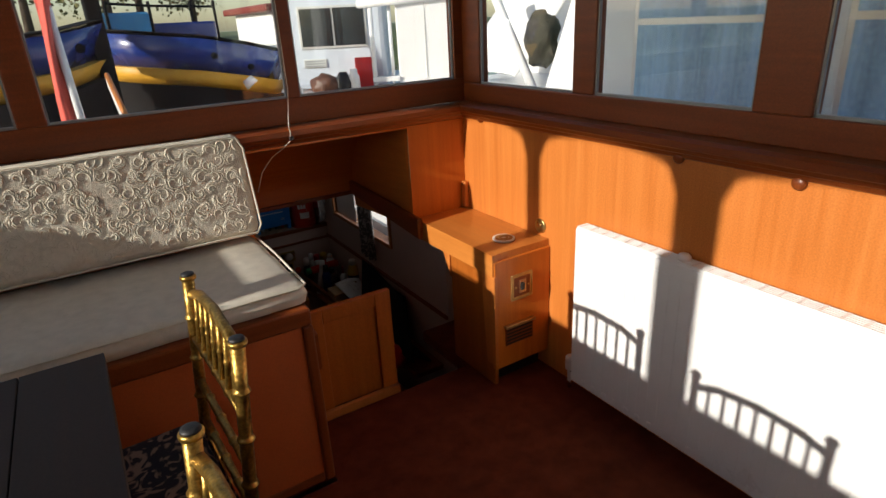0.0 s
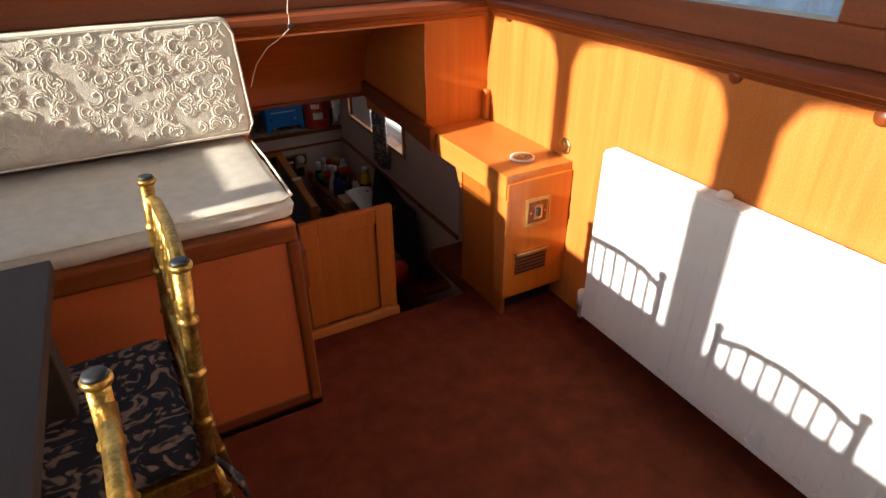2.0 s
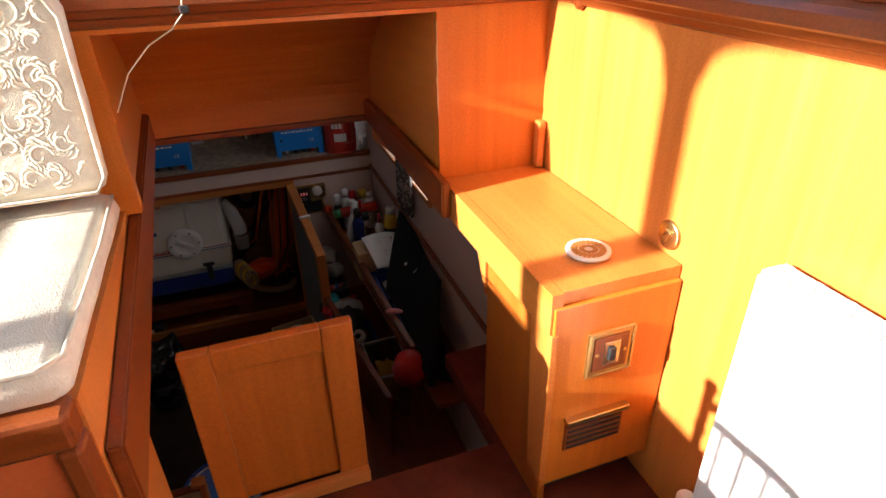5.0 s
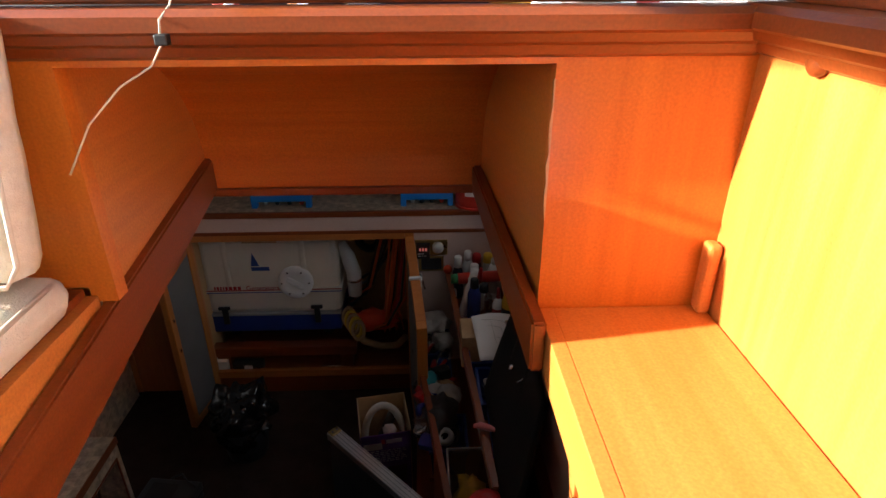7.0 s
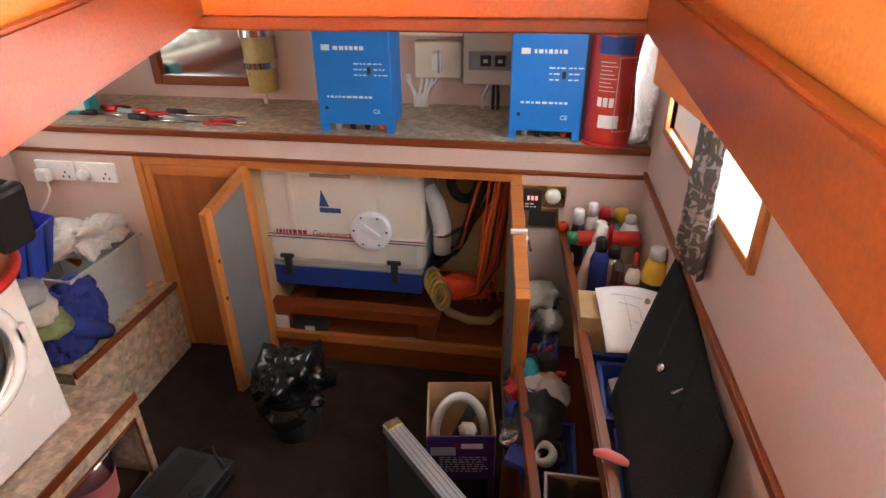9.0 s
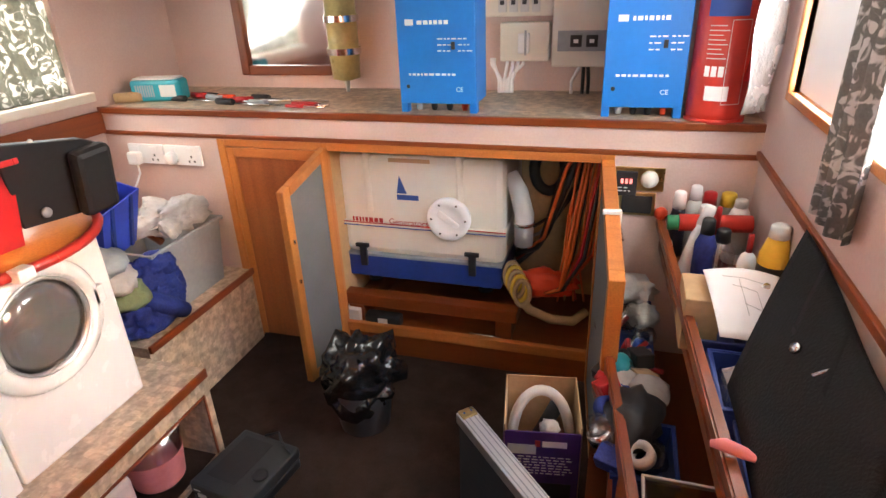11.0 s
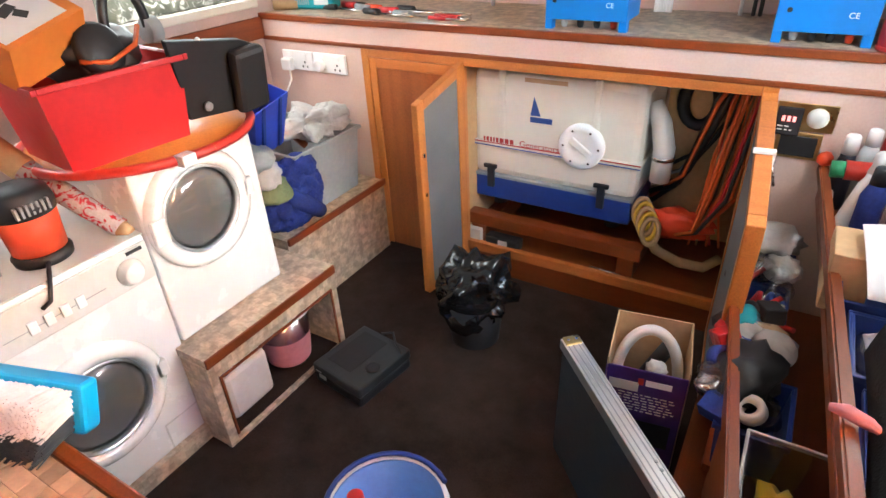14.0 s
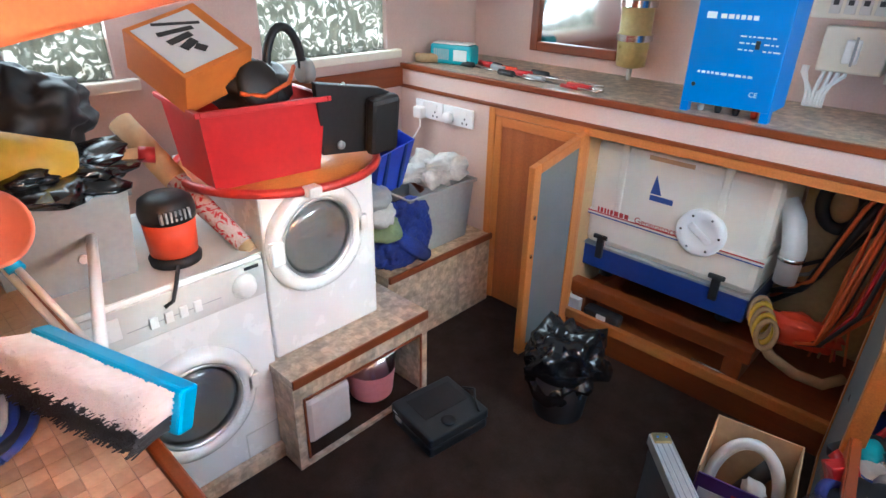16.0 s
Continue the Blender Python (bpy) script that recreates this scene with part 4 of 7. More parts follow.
for k in range(9):
    x = -0.60 + 0.010 * k + rnd.uniform(-0.006, 0.006)
    y = 1.66 + rnd.uniform(-0.02, 0.04)
    pts = [(x + 0.02, y + 0.1, 0.05), (x + 0.01, y + 0.02, -0.1), (x - 0.01, y, -0.25), (x - 0.03, y - 0.02, -0.42), (x - 0.05 - 0.008 * k, y - 0.03, -0.55), (x - 0.16 - 0.01 * k, y + 0.02, -0.62)]
    part("cable", ctube(pts, 0.0065, 6), (COPPER, COPPER, BLACK, COPPER, REDP, COPPER, BLACK, COPPER, COPPER)[k], t)
for k in range(7):
    dz, dy = rnd.uniform(-0.05, 0.05), rnd.uniform(-0.05, 0.05)
    pts = [(-0.56 - 0.01 * k, 1.72, -0.02), (-0.60 - 0.012 * k, 1.74 + dy, -0.16 + dz), (-0.68 - 0.01 * k, 1.78 + dy, -0.30 - 0.02 * k), (-0.76, 1.82 + dy, -0.40 + dz - 0.015 * k), (-0.85, 1.86, -0.46 - 0.02 * k)]
    part("cable", ctube(pts, rnd.choice((0.005, 0.007, 0.012)), 7), (BLACK, GREYP, BLACK, GREYBROWN, BLACK, COPPER, BLACK)[k], t)
for k in range(6):
    x, y = -0.595 + rnd.uniform(-0.03, 0.04), 1.65 + rnd.uniform(-0.03, 0.05)
    pts = [(x + 0.03, y + 0.08, 0.05), (x + rnd.uniform(-0.02, 0.02), y, -0.12), (x - 0.02 + rnd.uniform(-0.02, 0.02), y, -0.3), (x - 0.03, y - 0.01, -0.45), (x - 0.02 + rnd.uniform(-0.05, 0.03), y, -0.62)]
    part("cable", ctube(pts, 0.0042, 6), (COPPER, REDP, COPPER, COPPER, GREYBROWN, COPPER)[k], t)
t = thing("coiled_hose", (-0.8, 1.64, -0.55), "yellow and tan hoses coiled beside the generator", "hose")
for k in range(5):
    c = (-0.835 + 0.012 * k, 1.66 - 0.012 * k, -0.53 - 0.012 * k)
    pts = [(c[0] + 0.028 * math.cos(a), c[1] + 0.03 * math.sin(a) * 0.5, c[2] + 0.045 * math.sin(a)) for a in [2 * math.pi * j / 16 for j in range(17)]]
    part("coil", ctube(pts, 0.009, 7, False), YELLOW if k % 2 else GREYBROWN, t)
part("hose", ctube([(-0.83, 1.65, -0.58), (-0.76, 1.62, -0.65), (-0.68, 1.62, -0.68), (-0.60, 1.64, -0.69), (-0.56, 1.7, -0.68)], 0.018, 10), GREYBROWN, t)
single("orange_rag", blob((-0.72, 1.68, -0.56), (0.11, 0.05, 0.06), 3, 0.5, 2.4, 3), ORANGE, "crumpled orange plastic bag in the locker", "bag")
t = thing("exhaust_elbow", (-0.82, 1.75, -0.3), "white exhaust elbow with hose clips", "pipe")
part("elbow", ctube([(-0.86, 1.74, -0.16), (-0.825, 1.72, -0.22), (-0.80, 1.7, -0.3), (-0.80, 1.7, -0.42)], [0.026, 0.034, 0.036, 0.034], 14), PALEGREY, t)
part("clip", lathe((-0.80, 1.7, -0.34), [(0, 0.039), (0.014, 0.039)], "z", 18), CHROME, t)
t = thing("locker_hose", (-0.72, 1.95, -0.25), "black rubber hose ring on the locker wall", "hose")
part("ring", ctube([(-0.74 + 0.06 * math.cos(a), 1.93, -0.2 + 0.085 * math.sin(a)) for a in [2 * math.pi * j / 20 for j in range(21)]], 0.022, 8, False), BLACK, t)
t = thing("locker_tools", (-1.1, 1.6, -0.745), "small tools and scraps on the locker floor", "tools")
part("spanner", ctube([(-0.98, 1.57, -0.757), (-0.86, 1.565, -0.757)], 0.006, 8), CHROME, t)
part("can", cbox(-1.49, -1.43, 1.545, 1.6, -0.765, -0.70, 0.004), PALEGREY, t)
part("meter", cbox(-1.41, -1.26, 1.545, 1.60, -0.765, -0.715, 0.012), BLACK, t)
part("label", cbox(-1.35, -1.31, 1.5435, 1.5455, -0.745, -0.725), WHITEINK, t)


def swung_door(hinge, outer, z_in, z_out, zb, th, label):
    """A locker door that stands open: a pine frame round a grey foam lining, from the hinge to its free edge."""
    a, b = Vector((*hinge, 0)), Vector((*outer, 0))
    w = (b - a).length
    m = Matrix.Translation(a) @ pose(0, 0, 0, 0, 0, math.degrees(math.atan2(b.y - a.y, b.x - a.x)))
    t = thing("hinged_door", (hinge[0], hinge[1], zb), label, "door", "locker doors")
    def pane(name, pts, h, material, lab=""):
        bm = prism(pts, "y", -h, h)
        bmesh.ops.bevel(bm, geom=list(bm.edges), offset=0.002, segments=1, affect="EDGES")
        bmesh.ops.transform(bm, matrix=m, verts=bm.verts)
        return part(name, bm, material, t, lab)
    zt = lambda x: z_in + (z_out - z_in) * x / w
    f = 0.035
    pane("stile", [(w - f, zb), (w, zb), (w, z_out), (w - f, zt(w - f))], th, PINE)
    pane("stile", [(0, zb), (f, zb), (f, zt(f)), (0, z_in)], th, PINE)
    pane("rail", [(f, zt(f) - f), (w - f, zt(w - f) - f), (w - f, zt(w - f)), (f, zt(f))], th, PINE_X)
    pane("rail", [(f, zb), (w - f, zb), (w - f, zb + f), (f, zb + f)], th, PINE_X)
    pane("lining", [(f - 0.002, zb + f), (w - f + 0.002, zb + f), (w - f + 0.002, zt(w - f) - f), (f - 0.002, zt(f) - f)], th - 0.004, GREYSHEET, "dark grey foam lining")
    return t, m, w


t, m, w = swung_door((-1.485, CY - 0.008), (-1.525, 1.275), -0.03, -0.115, -0.865, 0.014, "open pine locker door lined with dark grey foam")
part("catch", cbox(w - 0.02, w - 0.012, 0.013, 0.02, -0.3, -0.285, 0.001, m), CHROME, t)
part("catch", cbox(w - 0.02, w - 0.012, 0.013, 0.02, -0.45, -0.435, 0.001, m), CHROME, t)
t, m, w = swung_door((-0.520, CY - 0.008), (-0.468, 1.04), -0.03, -0.19, -0.865, 0.02, "open pine locker door with a white hook on top")
ho = part("hook", cbox(w * 0.5 - 0.008, w * 0.5 + 0.008, -0.026, 0.026, -0.112, -0.1, 0.002, m), WHITEPAINT, t, "white door hook")
part("prong", cbox(w * 0.5 - 0.006, w * 0.5 + 0.006, 0.02, 0.026, -0.15, -0.105, 0.001, m), WHITEPAINT, ho)

# ---- lower cabin: laundry side ----
def machine(x, y0, y1, z0, z1, door, label, panel):
    t = thing("washing_machine", (x - 0.28, (y0 + y1) / 2, z0), label, "washing machine", "laundry machines")
    part("body", cbox(x - 0.5, x, y0, y1, z0, z1, 0.008), APPLIANCE, t)
    yc, zc, r = door
    ring = part("door_ring", lathe((x, yc, zc), [(0.0, r), (0.012, r), (0.024, r * 0.95), (0.03, r * 0.88), (0.03, r * 0.8), (0.018, r * 0.74), (0.006, r * 0.72)], "x", 44, False), APPLIANCE, t, "white door rim")
    part("chrome_ring", lathe((x, yc, zc), [(0.006, r * 0.74), (0.02, r * 0.735), (0.022, r * 0.70), (0.01, r * 0.68)], "x", 44, False), ALU, ring)
    part("door_glass", lathe((x, yc, zc), [(0.008, r * 0.70), (0.02, r * 0.66), (0.03, r * 0.5), (0.034, 0.01)], "x", 36), DARKGLASS, ring, "tinted round door glass")
    part("drum", lathe((x, yc, zc), [(0.002, r * 0.69), (0.004, r * 0.6), (0.003, 0.01)], "x", 30), mat("steel_drum", (0.5, 0.49, 0.49), 0.35, metal=0.25, vary=0.06, scale=(9, 9, 9)), ring)
    part("handle", cbox(x + 0.018, x + 0.034, yc - r * 1.0, yc - r * 0.74, zc - 0.035, zc + 0.035, 0.006), APPLIANCE, ring)
    part("hinge", cbox(x + 0.012, x + 0.03, yc + r * 0.8, yc + r * 1.02, zc - 0.02, zc + 0.03, 0.004), APPLIANCE, ring)
    if panel:
        p = part("control_panel", cbox(x, x + 0.008, y0 + 0.005, y1 - 0.005, z1 - 0.115, z1 - 0.012, 0.003), PALEGREY, t, "pale grey control panel")
        part("drawer", cbox(x + 0.006, x + 0.012, y0 + 0.01, y0 + 0.19, z1 - 0.085, z1 - 0.03, 0.003), APPLIANCE, p)
        part("panel_line", cbox(x + 0.0075, x + 0.0095, y0 + 0.2, y1 - 0.13, z1 - 0.078, z1 - 0.0765), GREYP, p)
        part("dial", lathe((x + 0.008, y1 - 0.065, z1 - 0.07), [(0, 0.034), (0.006, 0.033), (0.02, 0.025), (0.024, 0.022), (0.024, 0.002)], "x", 30), APPLIANCE, p, "round white dial")
        for k in range(4):
            part("button", cbox(x + 0.0075, x + 0.014, y0 + 0.25 + 0.035 * k, y0 + 0.27 + 0.035 * k, z1 - 0.09, z1 - 0.06, 0.002), APPLIANCE, p)
        part("switch_bar", cbox(x + 0.0075, x + 0.011, y1 - 0.06, y1 - 0.02, z1 - 0.028, z1 - 0.02), DARKINK, p)
        fl = bmesh.new()
        for q in ((0.27, 0.39, -0.752, -0.748), (0.27, 0.39, -0.845, -0.841), (0.27, 0.274, -0.845, -0.75), (0.386, 0.39, -0.845, -0.75)):
            box(fl, x, x + 0.0015, *q)
        part("filter_flap", fl, PALEGREY, t)
    return t


machine(-1.74, 0.40, 0.775, -0.545, -0.05, (0.562, -0.205, 0.16), "white front-loading dryer on a laminate plinth", False)
machine(-1.742, -0.16, 0.396, -0.86, -0.2, (0.155, -0.56, 0.168), "white front-loading washing machine with a dial", True)

setting("bench_top", cbox(LX, -1.63, 0.372, 0.895, -0.572, -0.547), LAMI, "mottled laminate plinth top")
setting("trim_bench", cbox(-1.63, -1.622, 0.372, 0.895, -0.576, -0.545, 0.003), MAHO_Y, "brown edge strip of the plinth")
bm = bmesh.new()
for q in ((0.372, 0.40, FZ, -0.576), (0.868, 0.895, FZ, -0.576), (0.40, 0.868, -0.625, -0.576), (0.40, 0.868, FZ, FZ + 0.012)):
    box(bm, -1.645, -1.63, *q)
setting("bench_front", bm, LAMI, "laminate plinth front with an open cubby")
bm = bmesh.new()
for q in ((0.40, 0.408, -0.85, -0.625), (0.86, 0.868, -0.85, -0.625), (0.408, 0.86, -0.633, -0.625)):
    box(bm, -1.63, -1.624, *q, 0.002)
setting("trim_cubby", bm, MAHO_Y, "brown edge strip round the cubby")
setting("bench_side", cbox(-1.88, -1.645, 0.88, 0.895, FZ, -0.576), LAMI, "laminate side of the plinth")
setting("bench_side_near", cbox(-1.738, -1.645, 0.373, 0.386, FZ, -0.576), LAMI, "laminate side of the plinth beside the machine")
setting("bench_back", cbox(-2.05, -2.03, 0.372, 0.88, FZ, -0.572), LAMI, "laminate back of the cubby")
setting("plinth_strip", cbox(-1.735, -1.715, -0.09, 0.398, FZ, -0.83), LAMI, "laminate foot strip below the machine")
setting("plinth", cbox(LX, -1.885, 0.947, CY, FZ, -0.555), LAMI, "mottled laminate plinth along the hull side")
setting("trim_plinth", cbox(-1.885, -1.872, 0.947, CY, -0.575, -0.548, 0.003), MAHO_Y, "brown edge strip of the plinth")

t = thing("toy_bucket", (-1.79, 0.73, -0.85), "clear bucket with a pink label and white rim", "bucket")
part("shell", lathe((-1.735, 0.73, -0.85), [(0, 0.07), (0.2, 0.092), (0.2, 0.089), (0.006, 0.067)], "z", 30, False), CLEARP, t)
part("rim", lathe((-1.735, 0.73, -0.655), [(0, 0.094), (0.006, 0.1), (0.014, 0.098), (0.014, 0.09)], "z", 30, False), WHITEPAINT, t)
part("pink_label", lathe((-1.735, 0.73, -0.84), [(0, 0.073), (0.1, 0.084)], "z", 30, False), PINKP, t, "pink printed label")
part("contents", lathe((-1.735, 0.73, -0.848), [(0, 0.066), (0.05, 0.068), (0.13, 0.05), (0.14, 0.01)], "z", 20), PINKP, t)
part("handle", ctube([(-1.735 + 0.03 * math.sin(a), 0.77 - 0.1 * math.cos(a), -0.65 + 0.03 * math.sin(a)) for a in [math.pi * j / 12 for j in range(13)]], 0.004, 6), WHITEPAINT, t)
t = thing("jerrycan", (-1.78, 0.55, -0.85), "milky pink plastic jerrycan", "jerrycan")
part("body", cbox(-1.79, -1.665, 0.43, 0.595, -0.85, -0.68, 0.018), MILKY, t)
part("shoulder", prism([(0.44, -0.69), (0.585, -0.69), (0.545, -0.645), (0.475, -0.645)], "x", -1.775, -1.68, 0.006), MILKY, t)
part("handle", ctube([(-1.735, 0.49, -0.66), (-1.735, 0.52, -0.632), (-1.735, 0.57, -0.632), (-1.735, 0.60, -0.67)], 0.009, 8), MILKY, t)
part("cap", lathe((-1.69, 0.45, -0.68), [(0, 0.018), (0.02, 0.018), (0.021, 0.002)], "z", 16), NAVY, t, "dark blue cap")

# things on the dryer
t = thing("round_tray", (-1.95, 0.58, -0.05), "brown wooden tray with a glossy red rim", "tray")
part("board", lathe((-1.96, 0.60, -0.05), [(0, 0.285), (0.012, 0.285), (0.0121, 0.002)], "z", 48), TEAK_Y, t)
part("rim", ctube([(-1.96 + 0.288 * math.cos(a), 0.60 + 0.288 * math.sin(a), -0.042) for a in [2 * math.pi * j / 60 for j in range(61)]], 0.013, 8, False), REDEXT, t, "red plastic rim")
part("joint", cbox(-1.69, -1.655, 0.50, 0.54, -0.056, -0.027, 0.004, None), WHITEPAINT, t)
cm = Matrix.Translation((-1.92, 0.50, 0)) @ pose(0, 0, 0, 0, 0, -6)
t = thing("red_crate", (-1.92, 0.5, -0.037), "red plastic storage crate full of tools", "crate")
part("tub", open_box(-0.16, 0.13, -0.17, 0.165, -0.037, 0.165, 0.005, 0.02, cm), REDP, t)
bm = tray_rim(-0.16, 0.13, -0.17, 0.165, 0.165)
bmesh.ops.transform(bm, matrix=cm, verts=bm.verts)
part("rim", bm, REDP, t)
single("headphones_case", blob((-1.93, 0.52, 0.18), (0.10, 0.11, 0.075), 8, 0.25, 2.0, 3), BLACK, "dark goggles and straps heaped in a red crate", "goggles")
t = thing("dark_goggles", (-1.88, 0.5, 0.21), "smoked safety goggles with an orange strap", "goggles")
part("lens", lathe((-1.86, 0.5, 0.2), [(-0.03, 0.03), (0.0, 0.055), (0.02, 0.06), (0.03, 0.05), (0.034, 0.01)], (1, 0.1, 0.35), 24), BLACK, t)
part("strap", ctube([(-1.83, 0.44, 0.19), (-1.815, 0.5, 0.178), (-1.83, 0.58, 0.2), (-1.88, 0.63, 0.23)], 0.006, 8), COPPER, t, "orange strap")
t = thing("headset", (-1.9, 0.62, 0.28), "black headset standing in the crate", "headset")
part("band", ctube([(-1.9, 0.56 + 0.055 - 0.055 * math.cos(a), 0.22 + 0.11 * math.sin(a)) for a in [math.pi * j / 14 for j in range(15)]], 0.012, 8), BLACK, t)
part("cup", lathe((-1.9, 0.675, 0.21), [(-0.015, 0.03), (0.015, 0.035), (0.02, 0.02)], "y", 18), GREYP, t)
obm = Matrix.Translation((-1.93, 0.375, 0.27)) @ pose(0, 0, 0, 16, 28, 18)
t = thing("orange_carton", (-1.93, 0.37, 0.2), "orange product carton with a printed white lid", "box")
part("carton", cbox(-0.10, 0.10, -0.10, 0.10, -0.055, 0.055, 0.002, obm), mat("orange_card", (0.72, 0.22, 0.03), 0.6, vary=0.05), t)
part("lid_print", cbox(-0.085, 0.085, -0.09, 0.07, 0.0552, 0.0562, 0, obm), PAPER, t)
bm = bmesh.new()
for k in range(5):
    box(bm, -0.06 + 0.02 * k, -0.05 + 0.024 * k, -0.07 + 0.01 * k, 0.04 - 0.012 * k, 0.0563, 0.0568, 0, obm @ pose(0, 0, 0, 0, 0, 14 * k - 25))
part("picture", bm, DARKINK, t)
bkm = Matrix.Translation((-1.80, 0.765, 0.0)) @ pose(0, 0, 0, 4, 12, -5)
t = thing("black_guard", (-1.8, 0.77, -0.04), "black moulded plastic guard leaning on the crate", "panel")
part("panel", prism([(-0.135, 0.22), (0.07, 0.17), (0.115, 0.145), (0.128, 0.10), (0.125, -0.005), (0.09, -0.03), (-0.115, 0.005)], "x", -0.01, 0.01, 0.003), BLACK, t)
t.children[0].data.transform(bkm)
bm = cbox(0.008, 0.05, 0.02, 0.12, -0.02, 0.155, 0.015, bkm)
part("rounded_end", bm, BLACK, t)
part("boss", lathe((-1.785, 0.70, 0.02), [(0, 0.013), (0.006, 0.012), (0.007, 0.002)], "x", 18), GREYP, t)
part("keyhole", lathe((-1.76, 0.70, 0.19), [(0, 0.008), (0.001, 0.007)], "x", 14), WHITEINK, t)

# things on the washing machine
t = thing("grey_crate", (-1.95, 0.02, -0.2), "grey plastic storage box under black bags", "box")
part("tub", open_box(-2.12, -1.84, -0.14, 0.14, -0.2, 0.015, 0.005, 0.012), GREYP, t)
part("rim", tray_rim(-2.12, -1.84, -0.14, 0.14, 0.015, 0.008, 0.014), GREYP, t)
part("lock", lathe((-1.839, 0.02, -0.12), [(0, 0.012), (0.004, 0.01)], "x", 12), PALEGREY, t)
single("black_bin_bag", crumpled((-1.97, 0.02, 0.04), (0.17, 0.18, 0.05), 2, 0.6, 0.022, 4), BAGP, "glossy black bin bag heaped over a grey box", "bag")
single("dark_holdall", blob((-2.12, 0.06, 0.15), (0.1, 0.12, 0.11), 5, 0.3, 2.2, 4), BLACK, "dark holdall on the grey box", "bag")
t = thing("yellow_can", (-1.98, -0.06, 0.14), "yellow plastic canister lying on a bag", "canister")
part("body", lathe((-1.93, 0.07, 0.06), [(0, 0.05), (0.005, 0.058), (0.16, 0.062), (0.18, 0.05), (0.2, 0.025)], (-0.1, -1.0, 0.32), 24), YELLOW, t)
t = thing("orange_work_lamp", (-1.86, 0.215, -0.2), "orange lantern with a black base and top", "lantern")
part("base", lathe((-1.85, 0.22, -0.2), [(0, 0.06), (0.02, 0.063), (0.03, 0.055)], "z", 26), BLACK, t)
part("body", lathe((-1.85, 0.22, -0.17), [(0, 0.056), (0.09, 0.062), (0.092, 0.02)], "z", 26), ORANGE, t, "orange-red sleeve")
part("top", lathe((-1.85, 0.22, -0.08), [(0, 0.064), (0.02, 0.067), (0.05, 0.06), (0.06, 0.045), (0.062, 0.004)], "z", 26), BLACK, t)
bm = bmesh.new()
for k in range(7):
    box(bm, -1.795, -1.784, 0.18 + 0.011 * k, 0.185 + 0.011 * k, -0.07, -0.045)
part("slots", bm, GREYP, t)
part("lead", ctube([(-1.79, 0.20, -0.185), (-1.755, 0.18, -0.19), (-1.73, 0.165, -0.2), (-1.726, 0.15, -0.235), (-1.73, 0.13, -0.245)], 0.005, 6), BLACK, t)
t = thing("paper_roll", (-1.95, 0.33, -0.05), "rolled paper tube with red print", "tube")
part("core", ctube([(-2.12, 0.245, 0.10), (-1.98, 0.305, -0.04)], 0.032, 14), CARDB, t)
part("wrapper", ctube([(-1.985, 0.303, -0.035), (-1.79, 0.375, -0.185)], [0.029, 0.024], 16), floral("red_print_wrapper", (0.55, 0.44, 0.42), (0.42, 0.03, 0.04), 34), t, "white wrapper with blotchy red print")
part("torn_end", ctube([(-1.79, 0.375, -0.185), (-1.765, 0.384, -0.196)], [0.022, 0.012], 12), CARDB, t)
t = thing("mallet", (-2.05, 0.22, 0.02), "wooden tool handle with a red ferrule", "tool")
part("handle", ctube([(-2.08, 0.08, 0.03), (-2.02, 0.24, 0.035)], 0.018, 12), CARDB, t)
part("ferrule", ctube([(-2.02, 0.24, 0.035), (-2.005, 0.275, 0.03)], 0.021, 12), REDP, t)
setting("trim_machine_top", cbox(-2.2, -1.742, -0.16, 0.395, -0.2, -0.196), PALEGREY, "pale board on the machine top")

# clothes and box beside the dryer
t = thing("blue_bin", (-2.05, 1.02, -0.25), "blue plastic parts bin standing on end", "bin", "blue bins")
bmm = Matrix.Translation((-1.99, 1.02, -0.155)) @ pose(0, 0, 0, 8, 18, 10)
part("tub", open_box(-0.06, 0.06, -0.09, 0.09, -0.1, 0.1, 0.004, 0.01, bmm), mat("bright_blue_plastic", (0.03, 0.07, 0.55), 0.35, vary=0.06), t)
for yy in (-0.045, 0.045):
    part("rib", cbox(0.055, 0.063, yy - 0.008, yy + 0.008, -0.09, 0.1, 0.002, bmm), BLUEBIN, t)
t = thing("grey_tub", (-2.05, 1.3, -0.555), "grey plastic tub with white rags and tools", "tub")
part("tub", open_box(-2.32, -1.93, 1.1, 1.46, -0.555, -0.3, 0.005, 0.02), GREYP, t)
part("rim", tray_rim(-2.32, -1.93, 1.1, 1.46, -0.3, 0.01, 0.012), GREYP, t)
single("white_rag", crumpled((-2.03, 1.32, -0.25), (0.10, 0.115, 0.06), 6, 0.7, 0.02, 4), WHITEC, "crumpled white rag on a grey tub", "rag")
single("wooden_hammer", ctube([(-2.12, 1.16, -0.16), (-2.03, 1.26, -0.33)], 0.014, 10), MAHO_Z, "wooden handled tool stuck in a grey tub", "tool")
single("orange_tool", blob((-2.13, 1.17, -0.25), (0.04, 0.05, 0.04), 4, 0.3), ORANGE, "orange tool in a grey tub", "tool")
t = thing("navy_coat", (-1.95, 1.06, -0.555), "crumpled navy blue coat on the plinth", "coat")
part("body", blob((-1.96, 1.06, -0.44), (0.09, 0.15, 0.12), 7, 0.3, 3.4, 5, -0.552, True), NAVY, t)
part("sleeve", ctube([(-1.93, 0.98, -0.36), (-1.885, 1.02, -0.42), (-1.88, 1.08, -0.47), (-1.89, 1.14, -0.52)], [0.03, 0.036, 0.034, 0.028], 12), NAVY, t)
part("hood", blob((-1.95, 1.12, -0.35), (0.06, 0.07, 0.05), 9, 0.3, 3.0, 4, None, True), NAVY, t)
